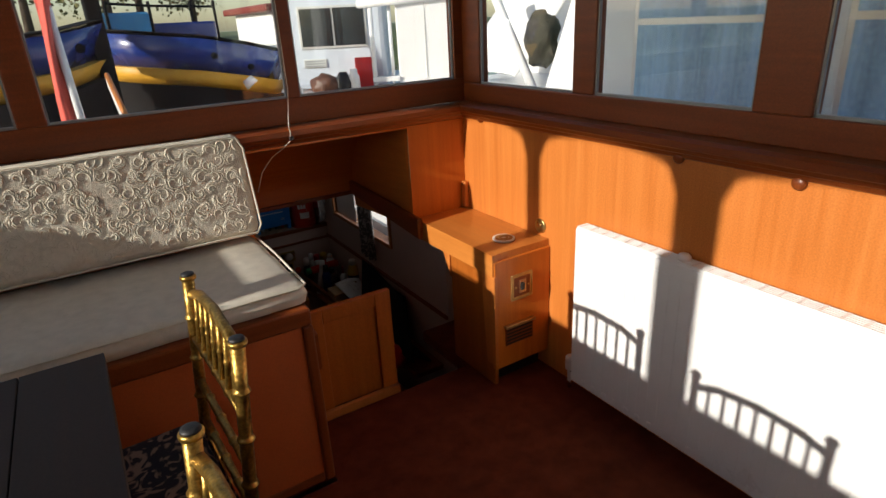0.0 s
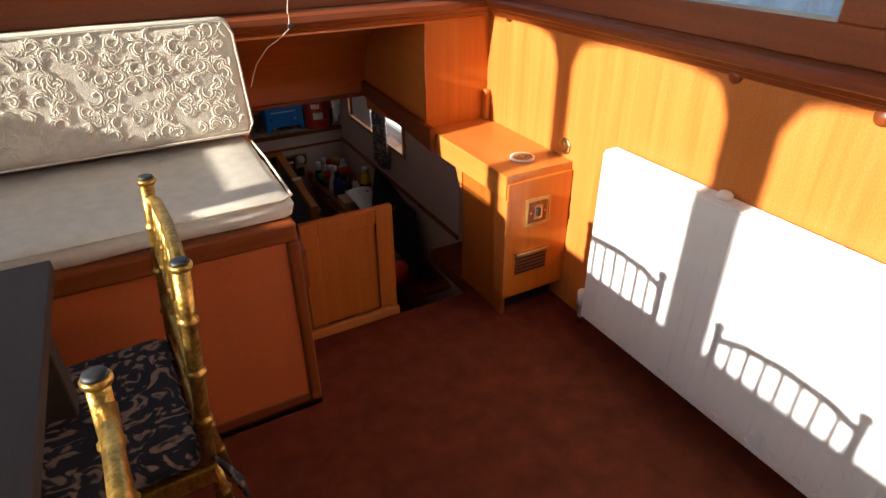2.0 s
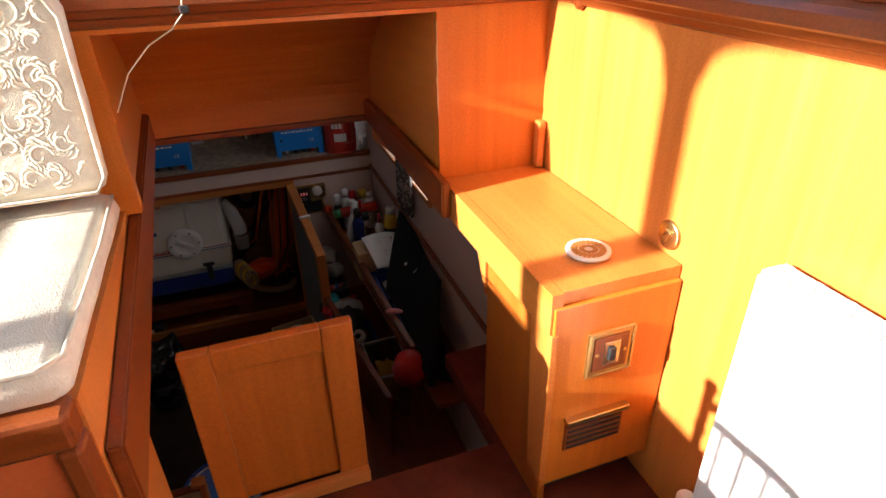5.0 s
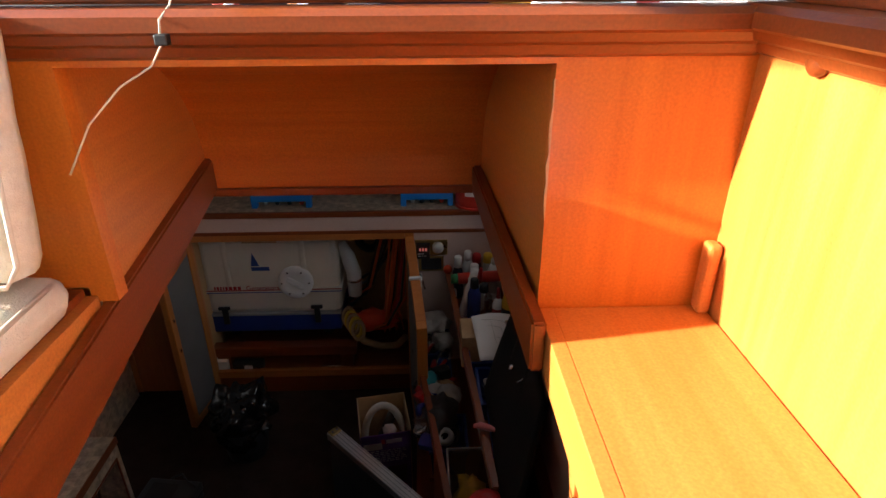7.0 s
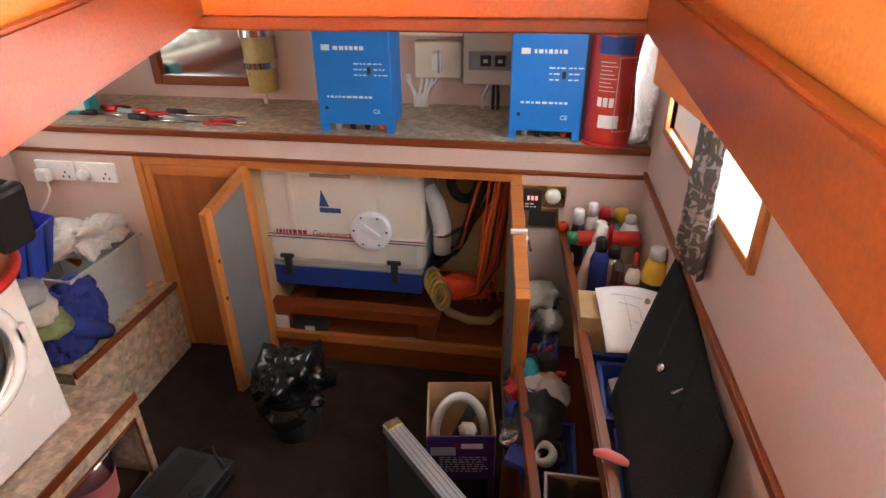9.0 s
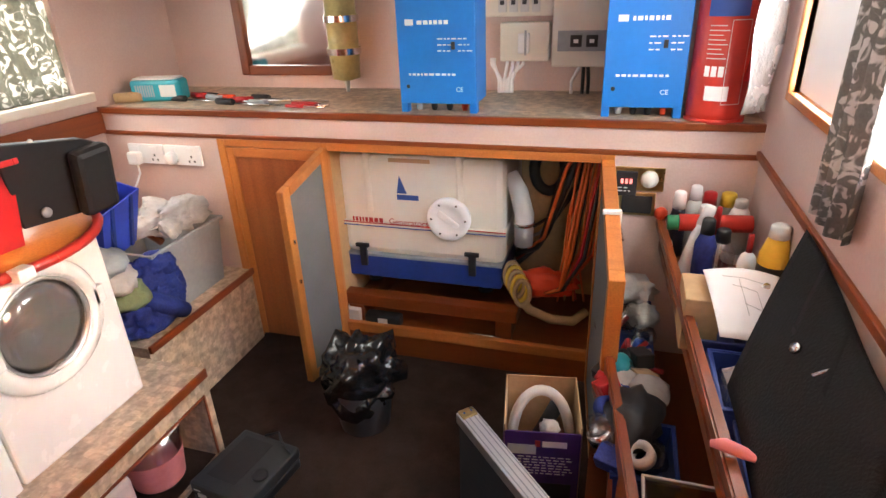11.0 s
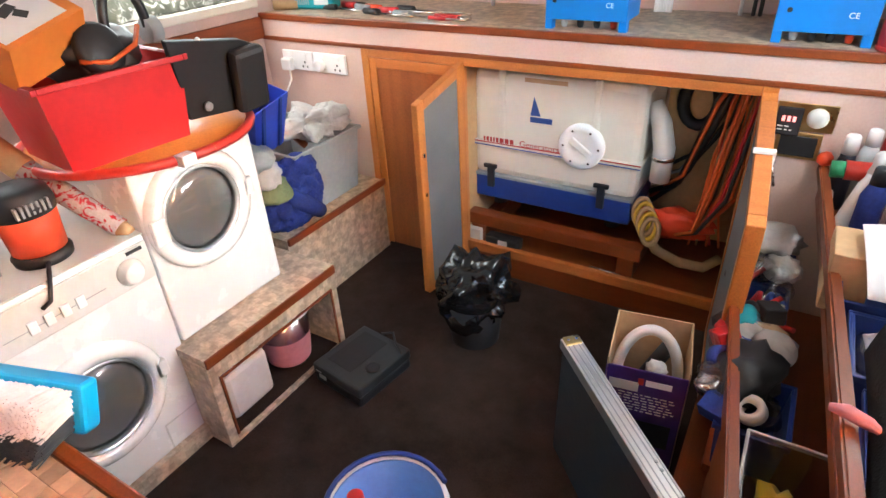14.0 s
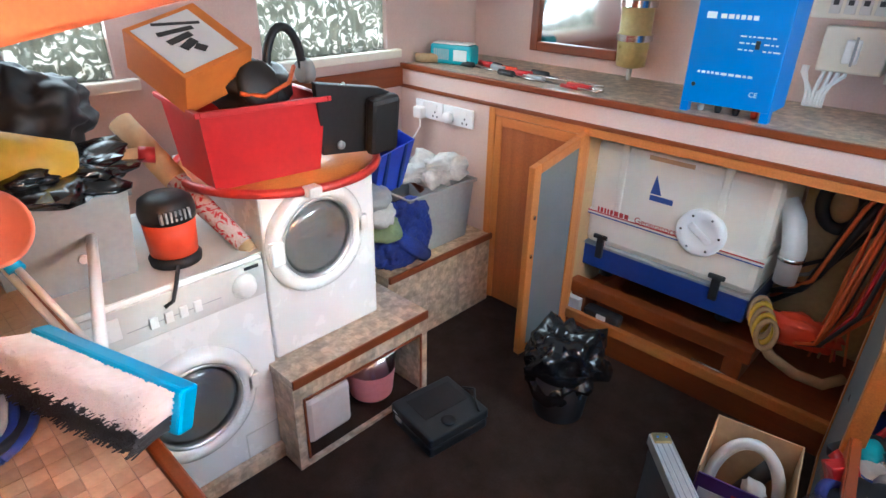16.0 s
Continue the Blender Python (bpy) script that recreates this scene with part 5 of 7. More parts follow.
for k, (mm, lab) in enumerate(((GREENC, "folded green cloth on the plinth"), (WHITEC, "folded pale cloth on the plinth"), (GREYP, "folded grey cloth on the plinth"))):
    single("folded_cloth", blob((-1.93 - 0.012 * k, 0.94 - 0.02 * k, -0.36 + 0.06 * k), (0.10, 0.09, 0.045), 10 + k, 0.3, 2.0, 3), mm, lab, "cloth", "folded cloths")
t = thing("double_socket", (-2.25, CY, -0.09), "white double wall socket with a plug", "socket", "wall sockets")
part("plate", cbox(-2.335, -2.172, CY - 0.012, CY - 0.0005, -0.125, -0.048, 0.003), WHITEPAINT, t)
for x in (-2.295, -2.215):
    part("switch", cbox(x - 0.012, x + 0.012, CY - 0.016, CY - 0.011, -0.075, -0.056, 0.002), WHITEPAINT, t)
    for dx, dz in ((0, 0.0), (-0.012, -0.018), (0.012, -0.018)):
        part("pin_hole", cbox(x + dx - 0.003, x + dx + 0.003, CY - 0.0134, CY - 0.0118, -0.09 + dz - 0.004, -0.09 + dz + 0.004), DARKINK, t)
cp = copy_thing(t, pose(-2.08, CY, -0.09))
t = thing("plug", (-2.3, CY - 0.03, -0.1), "white plug with a hanging lead in the socket", "plug")
part("body", cbox(-2.322, -2.27, CY - 0.045, CY - 0.0135, -0.125, -0.075, 0.008), WHITEPAINT, t)
part("lead", ctube([(-2.29, CY - 0.03, -0.122), (-2.285, CY - 0.035, -0.16), (-2.30, CY - 0.05, -0.2), (-2.34, CY - 0.06, -0.25)], 0.004, 6), WHITEPAINT, t)
single("timer_plug", lathe((-2.13, CY - 0.0135, -0.095), [(0, 0.024), (-0.02, 0.023), (-0.024, 0.018), (-0.025, 0.002)], "y", 22), WHITEPAINT, "round white timer plug in the socket", "plug")

# cork counter under the bench, with broom
ct = setting("counter_cork", cbox(LX, -0.965, -0.62, -0.1, -0.19, -0.156), GROUT, "cork tiled counter under the bench seat")
setting("trim_counter", cbox(LX, -0.965, -0.1, -0.078, -0.19, -0.146, 0.004), MAHO_X, "dark wooden edge of the cork counter")
setting("wall_counter_front", cbox(-1.24, -0.965, -0.1, -0.085, FZ, -0.19), PINKWALL, "panel below the cork counter")
setting("post_counter", cbox(-0.985, -0.952, -0.098, -0.066, FZ, -0.135, 0.004), TEAK_V, "orange-brown post at the counter corner")
setting("wall_under_bench", cbox(LX, -0.955, -0.64, -0.62, -0.19, 0.0), PINKWALL, "lining under the bench")

t = thing("broom", (-1.3, -0.1, -0.15), "blue broom with pale and black bristles lying on its side", "broom")
b0, b1 = Vector((-1.475, -0.172, -0.068)), Vector((-1.195, -0.062, -0.09))
along = (b1 - b0).normalized()
upd = Vector((0.0, 0.3, 0.9)).normalized()
upd = (upd - along * upd.dot(along)).normalized()
side = along.cross(upd)
bmx = Matrix((along, side, upd)).transposed().to_4x4()
bmx.translation = b0
L = (b1 - b0).length
part("block", cbox(0, L + 0.012, -0.045, -0.012, -0.05, 0.026, 0.006, bmx), mat("sky_blue_plastic", (0.02, 0.33, 0.62), 0.4, vary=0.05), t, "sky blue block")
rnd = random.Random(11)
for nm, mm, r0, r1 in (("pale_bristles", BRISTLE, -0.018, 0.018), ("black_bristles", BLACK, -0.046, -0.019)):
    bm = bmesh.new()
    for k in range(2400):
        u, vz = rnd.uniform(0.003, L - 0.003), rnd.uniform(r0, r1)
        p = bmx @ Vector((u, -0.012, vz))
        q = bmx @ Vector((u + rnd.uniform(-0.012, 0.012), (0.046 if r1 > 0 else 0.048) + rnd.uniform(-0.006, 0.012), vz * 1.15 + rnd.uniform(-0.008, 0.008)))
        w = along * 0.0022
        w2 = upd * 0.0022
        vs = [bm.verts.new(x) for x in (p - w, p + w, p + w2, q - w * 0.7, q + w * 0.7, q + w2 * 0.7)]
        for f in ((0, 1, 4, 3), (1, 2, 5, 4), (2, 0, 3, 5), (3, 4, 5)):
            bm.faces.new([vs[i] for i in f])
    tagged(part(nm, bm, mm, t), kind="stuff")
hm = bmx @ Vector((L * 0.42, -0.04, 0.0))
part("handle", ctube([hm, hm + Vector((-0.30, 0.09, 0.02)), hm + Vector((-0.7, 0.2, 0.0))], 0.011, 10), WHITEPAINT, t, "white handle")
t = thing("plunger", (-1.6, -0.09, -0.02), "salmon rubber plunger with white handles", "plunger")
part("cup", lathe((-1.72, -0.13, 0.035), [(0, 0.02), (0.01, 0.045), (0.03, 0.062), (0.05, 0.072), (0.054, 0.072), (0.05, 0.064), (0.02, 0.036), (0.012, 0.005)], (0.75, -0.25, 0.4), 30), mat("salmon_rubber", (0.78, 0.27, 0.19), 0.6, vary=0.06), t)
part("collar", lathe((-1.668, -0.13, -0.005), [(0, 0.014), (0.025, 0.016)], (0.5, 0.2, -0.5), 14), mat("sky_blue_collar", (0.02, 0.33, 0.62), 0.4, vary=0.05), t, "blue collar")
part("handle", ctube([(-1.66, -0.125, -0.01), (-1.44, -0.075, -0.125)], 0.007, 8), WHITEPAINT, t)
part("handle", ctube([(-1.67, -0.14, -0.015), (-1.49, -0.095, -0.13)], 0.007, 8), WHITEPAINT, t)
t = thing("coiled_rope", (-1.42, -0.26, -0.15), "coiled blue rope and black straps on the counter", "rope")
for k in range(5):
    c = (-1.42 - 0.012 * k, -0.25 - 0.01 * k)
    part("turn", ctube([(c[0] + (0.11 + 0.012 * k) * math.cos(a), c[1] + 0.06 * math.sin(a), -0.135 + 0.008 * k + 0.006 * math.sin(3 * a + k)) for a in [2 * math.pi * j / 22 for j in range(23)]], 0.008, 7, False), (BLUEBIN, BLACK, BLUEBIN, GREYP, BLACK)[k], t)
single("blue_basin", lathe((-1.74, -0.27, -0.152), [(0, 0.06), (0.03, 0.085), (0.09, 0.1), (0.095, 0.098)], "z", 26), mat("blue_basin_plastic", (0.02, 0.12, 0.5), 0.4, vary=0.05), "blue plastic basin on the counter", "basin")

# curtains and window surrounds
def curtain(x, y0, y1, z0, z1, n, label, amp=0.012, mm=None):
    f = lambda u, v: (x + amp * math.sin(u * n * 2 * math.pi) * (1 - 0.4 * v) + 0.004 * math.sin(u * 17), y0 + u * (y1 - y0), z0 + v * (z1 - z0))
    return single("curtain", sheet(f, n * 10, 4, 0.0015), mm or CURTAIN, label, "curtain", "curtains")


THIN = floral("thin_lit_curtain", (0.17, 0.17, 0.15), (0.42, 0.41, 0.39), 21)
nt = THIN.node_tree
tr = nt.nodes.new("ShaderNodeBsdfTranslucent")
mxs = nt.nodes.new("ShaderNodeMixShader")
pr = nt.nodes["Principled BSDF"]
nt.links.new(pr.inputs["Base Color"].links[0].from_socket, tr.inputs[0])
mxs.inputs[0].default_value = 0.35
outn = next(k for k in nt.nodes if k.type == "OUTPUT_MATERIAL")
nt.links.new(pr.outputs[0], mxs.inputs[1])
nt.links.new(tr.outputs[0], mxs.inputs[2])
nt.links.new(mxs.outputs[0], outn.inputs[0])
curtain(LX - 0.02, 0.86, 1.45, 0.15, 0.54, 9, "sunlit floral curtain across a small window", 0.008, THIN)
curtain(LX - 0.02, -0.02, 0.36, 0.15, 0.54, 7, "sunlit floral curtain across a small window", 0.008, THIN)
curtain(RX - 0.03, 0.74, 0.90, 0.07, 0.56, 3, "gathered grey floral curtain beside the window", 0.012)
FOIL = mat("crumpled_foil", (0.8, 0.8, 0.82), 0.25, metal=0.7, vary=0.1, fine=40, bump=0.6)
single("foil_blind", sheet(lambda u, v: (-0.20 + 0.07 * u + 0.006 * math.sin(9 * v + 4 * u), 1.40 - 0.04 * v + 0.05 * u, 0.14 + 0.42 * v), 8, 12, 0.002), FOIL, "crumpled silver foil blind beside the window", "blind")
bm = bmesh.new()
for q in ((0.56, 0.58, 0.19, 0.56), (1.33, 1.35, 0.19, 0.56), (0.58, 1.33, 0.19, 0.212)):
    box(bm, RX - 0.012, RX + 0.05, *q, 0.003)
setting("window_lower_right", bm, PINE_X, "wooden frame of the small side window")
# added pale card, stands for bright daylight where the view out is dark
setting("window_blind", cbox(RX + 0.012, RX + 0.018, 1.05, 1.329, 0.214, 0.538), PAPER, "pale card added for bright daylight in the small side window")
bm = bmesh.new()
for y0, y1 in ((0.86, 1.45), (-0.02, 0.36)):
    box(bm, LX - 0.05, LX + 0.03, y0 - 0.02, y1 + 0.06, 0.115, 0.15, 0.006)
setting("window_lower_left", bm, CREAM, "pale sill below the curtained windows")
setting("trim_lower_left", cbox(LX, LX + 0.012, 0.5, CY, -0.01, 0.075, 0.003), MAHO_Y, "dark wooden strip along the hull side")

# ---- on the shelf ----
def inverter(x0, x1, z1, label, seed):
    t = thing("inverter", ((x0 + x1) / 2, 1.66, SH), label, "inverter", "blue electrical cases on the shelf")
    c = part("case", cbox(x0, x1, 1.585, 1.73, SH + 0.03, z1, 0.004), BLUE, t)
    for x in (x0 + 0.012, x1 - 0.012):
        part("bracket", cbox(x - 0.012, x + 0.012, 1.588, 1.62, SH, SH + 0.034, 0.002), BLUE, t)
    for k in range(4):
        x = x0 + 0.05 + k * (x1 - x0 - 0.1) / 3
        part("gland", lathe((x, 1.63, SH + 0.002), [(0, 0.008), (0.012, 0.011), (0.03, 0.011)], "z", 10), (PALEGREY, BLACK, BLACK, ORANGE)[k], t)
    w = x1 - x0
    part("maker_bars", bars(1, 1.5848, (z1 - 0.075 if z1 < 0.45 else 0.36, 0.02, w * 0.5), 0.012, x0 + 0.07, seed), WHITEINK, c)
    part("maker_mark", cbox(x0 + 0.03, x0 + 0.058, 1.584, 1.5855, 0.358, 0.376, 0.0), WHITEINK, c)
    part("small_print", bars(3, 1.5848, (0.315, 0.018, w * 0.2), 0.004, x0 + w * 0.52, seed + 1), WHITEINK, c)
    part("small_print", bars(3, 1.5848, (0.315, 0.018, w * 0.16), 0.004, x0 + w * 0.78, seed + 2), WHITEINK, c)
    part("switch", cbox(x0 + w * 0.72 - 0.006, x0 + w * 0.72 + 0.006, 1.580, 1.5858, 0.285, 0.308, 0.001), BLACK, c)
    part("model_bars", bars(1, 1.5848, (0.205, 0.02, w * 0.75), 0.007, x0 + 0.035, seed + 3), WHITEINK, c)
    part("hole", lathe((x0 + 0.03, 1.5855, 0.17), [(0, 0.007), (-0.002, 0.006)], "y", 12), BLACK, c)
    letters("ce_mark", "CE", 0.02, Matrix.Translation((x1 - 0.055, 1.5846, 0.155)) @ FACE_Y, WHITEINK, c)
    return t


inverter(-1.205, -0.945, 0.47, "blue inverter case standing on the shelf", 1)
inverter(-0.555, -0.325, 0.47, "blue battery charger case standing on the shelf", 7)

t = thing("fire_extinguisher", (-0.235, 1.62, SH), "red fire extinguisher with a white label on the shelf", "fire extinguisher")
cy = part("cylinder", lathe((-0.235, 1.60, SH), [(0, 0.07), (0.004, 0.078), (0.03, 0.08), (0.36, 0.078), (0.41, 0.06), (0.44, 0.03), (0.46, 0.02)], "z", 36), REDEXT, t)
def on_cylinder(a0, a1, z0, z1, r=0.0806, n=10):
    bm = bmesh.new()
    lo = [bm.verts.new((-0.235 + r * math.cos(radians(a0 + (a1 - a0) * k / n)), 1.60 + r * math.sin(radians(a0 + (a1 - a0) * k / n)), z0)) for k in range(n + 1)]
    hi = [bm.verts.new((v.co.x, v.co.y, z1)) for v in lo]
    for k in range(n):
        bm.faces.new((lo[k], lo[k + 1], hi[k + 1], hi[k])).smooth = True
    return bm
part("label", on_cylinder(238, 282, 0.15, 0.19), WHITEINK, cy, "white label")
part("blue_band", on_cylinder(225, 300, 0.37, 0.42), BLUEINK, cy)
for k in range(3):
    part("pictogram", on_cylinder(232 + 13 * k, 242 + 13 * k, 0.215, 0.243), WHITEINK, cy)
for a0, a1, z0, z1 in ((272, 308, 0.14, 0.142), (272, 308, 0.36, 0.362), (271, 272, 0.14, 0.362), (308, 309, 0.14, 0.362)):
    part("panel_line", on_cylinder(a0, a1, z0, z1, 0.0808), PALEGREY, cy)
for k in range(8):
    part("print_line", on_cylinder(232, 268 - 5 * (k % 3), 0.262 + 0.012 * k, 0.2645 + 0.012 * k, 0.0808), PALEGREY, cy)
part("hose", ctube([(-0.15, 1.57, 0.45), (-0.148, 1.56, 0.35), (-0.152, 1.555, 0.27), (-0.16, 1.55, 0.22)], 0.013, 8), ORANGE, t, "orange-red hose")
part("nozzle", ctube([(-0.153, 1.555, 0.28), (-0.165, 1.545, 0.2)], [0.012, 0.02], 10), REDP, t)
part("foot_ring", lathe((-0.235, 1.60, SH), [(0, 0.082), (0.012, 0.082)], "z", 30), REDEXT, t)

def wall_box(x0, x1, z0, z1, lid, label):
    t = thing("breaker_box", ((x0 + x1) / 2, BY - 0.03, z0), label, "fuse box", "electrical boxes on the wall")
    part("box", cbox(x0, x1, BY - 0.06, BY - 0.001, z0, z1, 0.006), CREAM, t)
    return t


t = wall_box(-0.945, -0.765, 0.20, 0.335, False, "white isolator box with a lever on the wall")
part("knob", cbox(-0.875, -0.835, BY - 0.085, BY - 0.06, 0.23, 0.30, 0.004), WHITEPAINT, t)
part("lever", cbox(-0.85, -0.843, BY - 0.09, BY - 0.085, 0.225, 0.31), GREYP, t)
t = wall_box(-0.755, -0.535, 0.18, 0.42, True, "white breaker box with a clear window on the wall")
part("window", cbox(-0.735, -0.555, BY - 0.064, BY - 0.0605, 0.235, 0.305, 0.002), GREYP, t)
for x in (-0.67, -0.615):
    part("breaker", cbox(x - 0.02, x + 0.02, BY - 0.069, BY - 0.064, 0.25, 0.29, 0.002), BLACK, t)
    part("toggle", cbox(x - 0.008, x + 0.008, BY - 0.075, BY - 0.069, 0.264, 0.276), WHITEPAINT, t)
t = wall_box(-1.0, -0.755, 0.355, 0.5, False, "white consumer unit with a row of switches")
for k in range(4):
    part("breaker", cbox(-0.95 + 0.04 * k, -0.92 + 0.04 * k, BY - 0.068, BY - 0.06, 0.37, 0.44, 0.002), PALEGREY, t)
    part("toggle", cbox(-0.942 + 0.04 * k, -0.928 + 0.04 * k, BY - 0.075, BY - 0.068, 0.395, 0.41), DARKINK, t)
t = thing("wall_cables", (-0.8, BY - 0.03, SH), "white and black cables running down to the shelf", "cable")
for k, (xa, xb) in enumerate(((-0.92, -0.93), (-0.90, -0.91), (-0.88, -0.90), (-0.86, -0.92), (-0.97, -0.95), (-0.98, -0.94), (-0.65, -0.68), (-0.64, -0.64), (-0.625, -0.62))):
    part("cable", ctube([(xa, BY - 0.04, 0.21), (xa, BY - 0.045, 0.19), (xb, BY - 0.05, 0.13), (xb, BY - 0.05, SH)], 0.0065, 7), BLACK if k > 6 else WHITEPAINT, t)

t = thing("wall_mirror", (-1.8, BY - 0.02, 0.13), "framed mirror above the shelf", "mirror")
for q in ((-2.09, -2.05, 0.14, 0.56), (-1.66, -1.62, 0.14, 0.56)):
    part("frame", cbox(q[0], q[1], BY - 0.03, BY - 0.002, q[2], q[3], 0.005), MAHO_Z, t)
part("frame", cbox(-2.05, -1.66, BY - 0.03, BY - 0.002, 0.14, 0.18, 0.005), MAHO_X, t)
MIR = mat("mirror_silver", (0.85, 0.85, 0.85), 0.03, metal=1.0, vary=0.01, bump=0)
part("mirror_glass", cbox(-2.05, -1.66, BY - 0.012, BY - 0.006, 0.18, 0.56), MIR, t)
t = thing("water_filter", (-1.55, BY - 0.08, SH), "cloudy yellow water filter with ribs on the wall", "filter")
part("bowl", lathe((-1.57, BY - 0.075, 0.13), [(0, 0.02), (0.01, 0.055), (0.10, 0.06), (0.105, 0.066), (0.125, 0.066), (0.13, 0.06), (0.22, 0.06), (0.225, 0.066), (0.245, 0.066), (0.25, 0.06), (0.36, 0.06), (0.38, 0.03)], "z", 30), mat("cloudy_yellow", (0.55, 0.47, 0.2), 0.3, vary=0.12), t)
for z in (0.232, 0.352):
    part("clip_band", lathe((-1.57, BY - 0.075, z), [(0, 0.0675), (0.024, 0.0675)], "z", 30, False), CHROME, t, "bright metal clip band")
part("drain", lathe((-1.57, BY - 0.075, SH), [(0, 0.008), (0.05, 0.012)], "z", 12), PALEGREY, t)

t = thing("radio", (-2.28, 1.72, SH), "small turquoise radio on the shelf", "radio")
rm = Matrix.Translation((-2.28, 1.70, SH)) @ pose(0, 0, 0, 0, 0, 12)
part("case", cbox(-0.105, 0.105, -0.04, 0.04, 0.001, 0.085, 0.014, rm), TEAL, t)
bm = bmesh.new()
for k in range(8):
    box(bm, -0.08 + 0.01 * k, -0.075 + 0.01 * k, -0.0415, -0.0395, 0.02, 0.065, 0, rm)
part("grille", bm, GREYP, t)
part("dial", cbox(0.02, 0.085, -0.0415, -0.0395, 0.02, 0.065, 0, rm), PALEGREY, t)
part("top", cbox(-0.09, 0.09, -0.035, 0.035, 0.084, 0.092, 0.004, rm), PALEGREY, t)
single("chisel_handle", ctube([(-2.42, 1.6, SH + 0.022), (-2.34, 1.66, SH + 0.022)], 0.02, 12), GREYBROWN, "worn wooden handle on the shelf", "tool")
rnd = random.Random(9)
for k in range(9):
    x, y, a, ln = -2.15 + 0.05 * k, 1.66 + rnd.uniform(-0.05, 0.1), rnd.uniform(-14, 8), rnd.uniform(0.16, 0.3)
    dx, dy = ln * math.cos(radians(a)), ln * math.sin(radians(a))
    t = thing("screwdriver", (x, y, SH), "long screwdriver lying among tools on the shelf", "screwdriver", "tools on the shelf")
    part("shaft", ctube([(x, y, SH + 0.008), (x + dx, y + dy, SH + 0.008)], 0.004, 6), CHROME, t)
    part("grip", ctube([(x - 0.08 * math.cos(radians(a)), y - 0.08 * math.sin(radians(a)), SH + 0.012), (x, y, SH + 0.012)], 0.012, 10), (BLACK, REDP, BLACK, GREYP, ORANGE)[k % 5], t)
t = thing("pliers", (-1.62, 1.63, SH), "red handled pliers on the shelf", "pliers")
for sg in (-1, 1):
    part("handle", ctube([(-1.55, 1.63 + sg * 0.012, SH + 0.008), (-1.60, 1.63 + sg * 0.028, SH + 0.008), (-1.66, 1.63 + sg * 0.02, SH + 0.008)], 0.007, 8), REDP, t)
    part("jaw", ctube([(-1.55, 1.63 + sg * 0.006, SH + 0.008), (-1.50, 1.63 + sg * 0.004, SH + 0.008)], 0.006, 8), CHROME, t)

# ---- meter panel ----
t = thing("meter_frame", (-0.42, CY, -0.2), "brass framed panel with a red digital meter", "meter")
part("plate", cbox(-0.495, -0.352, CY - 0.006, CY - 0.0005, -0.125, -0.05, 0.002), BRASS, t)
part("plate", cbox(-0.48, -0.37, CY - 0.006, CY - 0.0005, -0.205, -0.13, 0.002), BRASS, t)
me = part("digital_meter", cbox(-0.492, -0.43, CY - 0.016, CY - 0.006, -0.14, -0.062, 0.003), BLACK, t, "black digital meter")
bm = bmesh.new()
for k in range(3):
    box(bm, -0.478 + 0.013 * k, -0.47 + 0.013 * k, CY - 0.0168, CY - 0.0155, -0.1, -0.085)
part("digits", bm, LENSGLOW, me)
part("print", bars(2, CY - 0.0162, (-0.115, 0.01, 0.04), 0.003, -0.485, 3), WHITEINK, me)
part("dial", lathe((-0.395, CY - 0.006, -0.085), [(0, 0.026), (-0.012, 0.026), (-0.02, 0.02), (-0.022, 0.002)], "y", 24), PALEGREY, t, "round pale dimmer knob")
part("insert", cbox(-0.47, -0.38, CY - 0.009, CY - 0.006, -0.197, -0.14, 0.002), BLACK, t)
part("button", lathe((-0.488, CY - 0.0005, -0.175), [(0, 0.007), (-0.006, 0.006)], "y", 12), WHITEPAINT, t)
t = thing("wall_key", (-0.455, CY, -0.25), "small key in a lock on the pink panel", "key")
part("lock", lathe((-0.475, CY - 0.0005, -0.225), [(0, 0.011), (-0.014, 0.01)], "y", 14), CHROME, t)
part("blade", ctube([(-0.472, CY - 0.02, -0.23), (-0.455, CY - 0.02, -0.29)], 0.005, 8), CHROME, t)

# ---- lower cabin: starboard lockers ----
setting("shelf_starboard", prism([(-0.258, 0.1), (RX, 0.1), (RX, CY), (-0.345, CY)], "z", -0.315, -0.29), MAHO_Y, "wooden shelf along the hull side")
setting("rail_starboard", sloped(-0.285, -0.262, 0.3, CY - 0.01, -0.232, -0.20, -0.232, -0.20, -0.078), MAHO_Y, "red-brown wooden fiddle rail")
setting("rail_front", sloped(-0.385, -0.362, 0.3, 1.03, -0.46, -0.40, -0.46, -0.40, -0.095), MAHO_Y, "red-brown wooden locker rail")
setting("wall_locker_starboard", sloped(-0.380, -0.368, 0.3, 0.72, FZ, -0.46, FZ, -0.46, -0.055), MAHO_Y, "dark board in front of the locker")
setting("floor_starboard", cbox(-0.498, RX, 0.1, CY, -0.72, -0.70), MAHO_Y, "locker floor")
single("red_rail_cap", blob((-0.352, 1.50, -0.185), (0.02, 0.02, 0.02), 1, 0.1), ORANGE, "red plastic cap on the rail end", "cap")


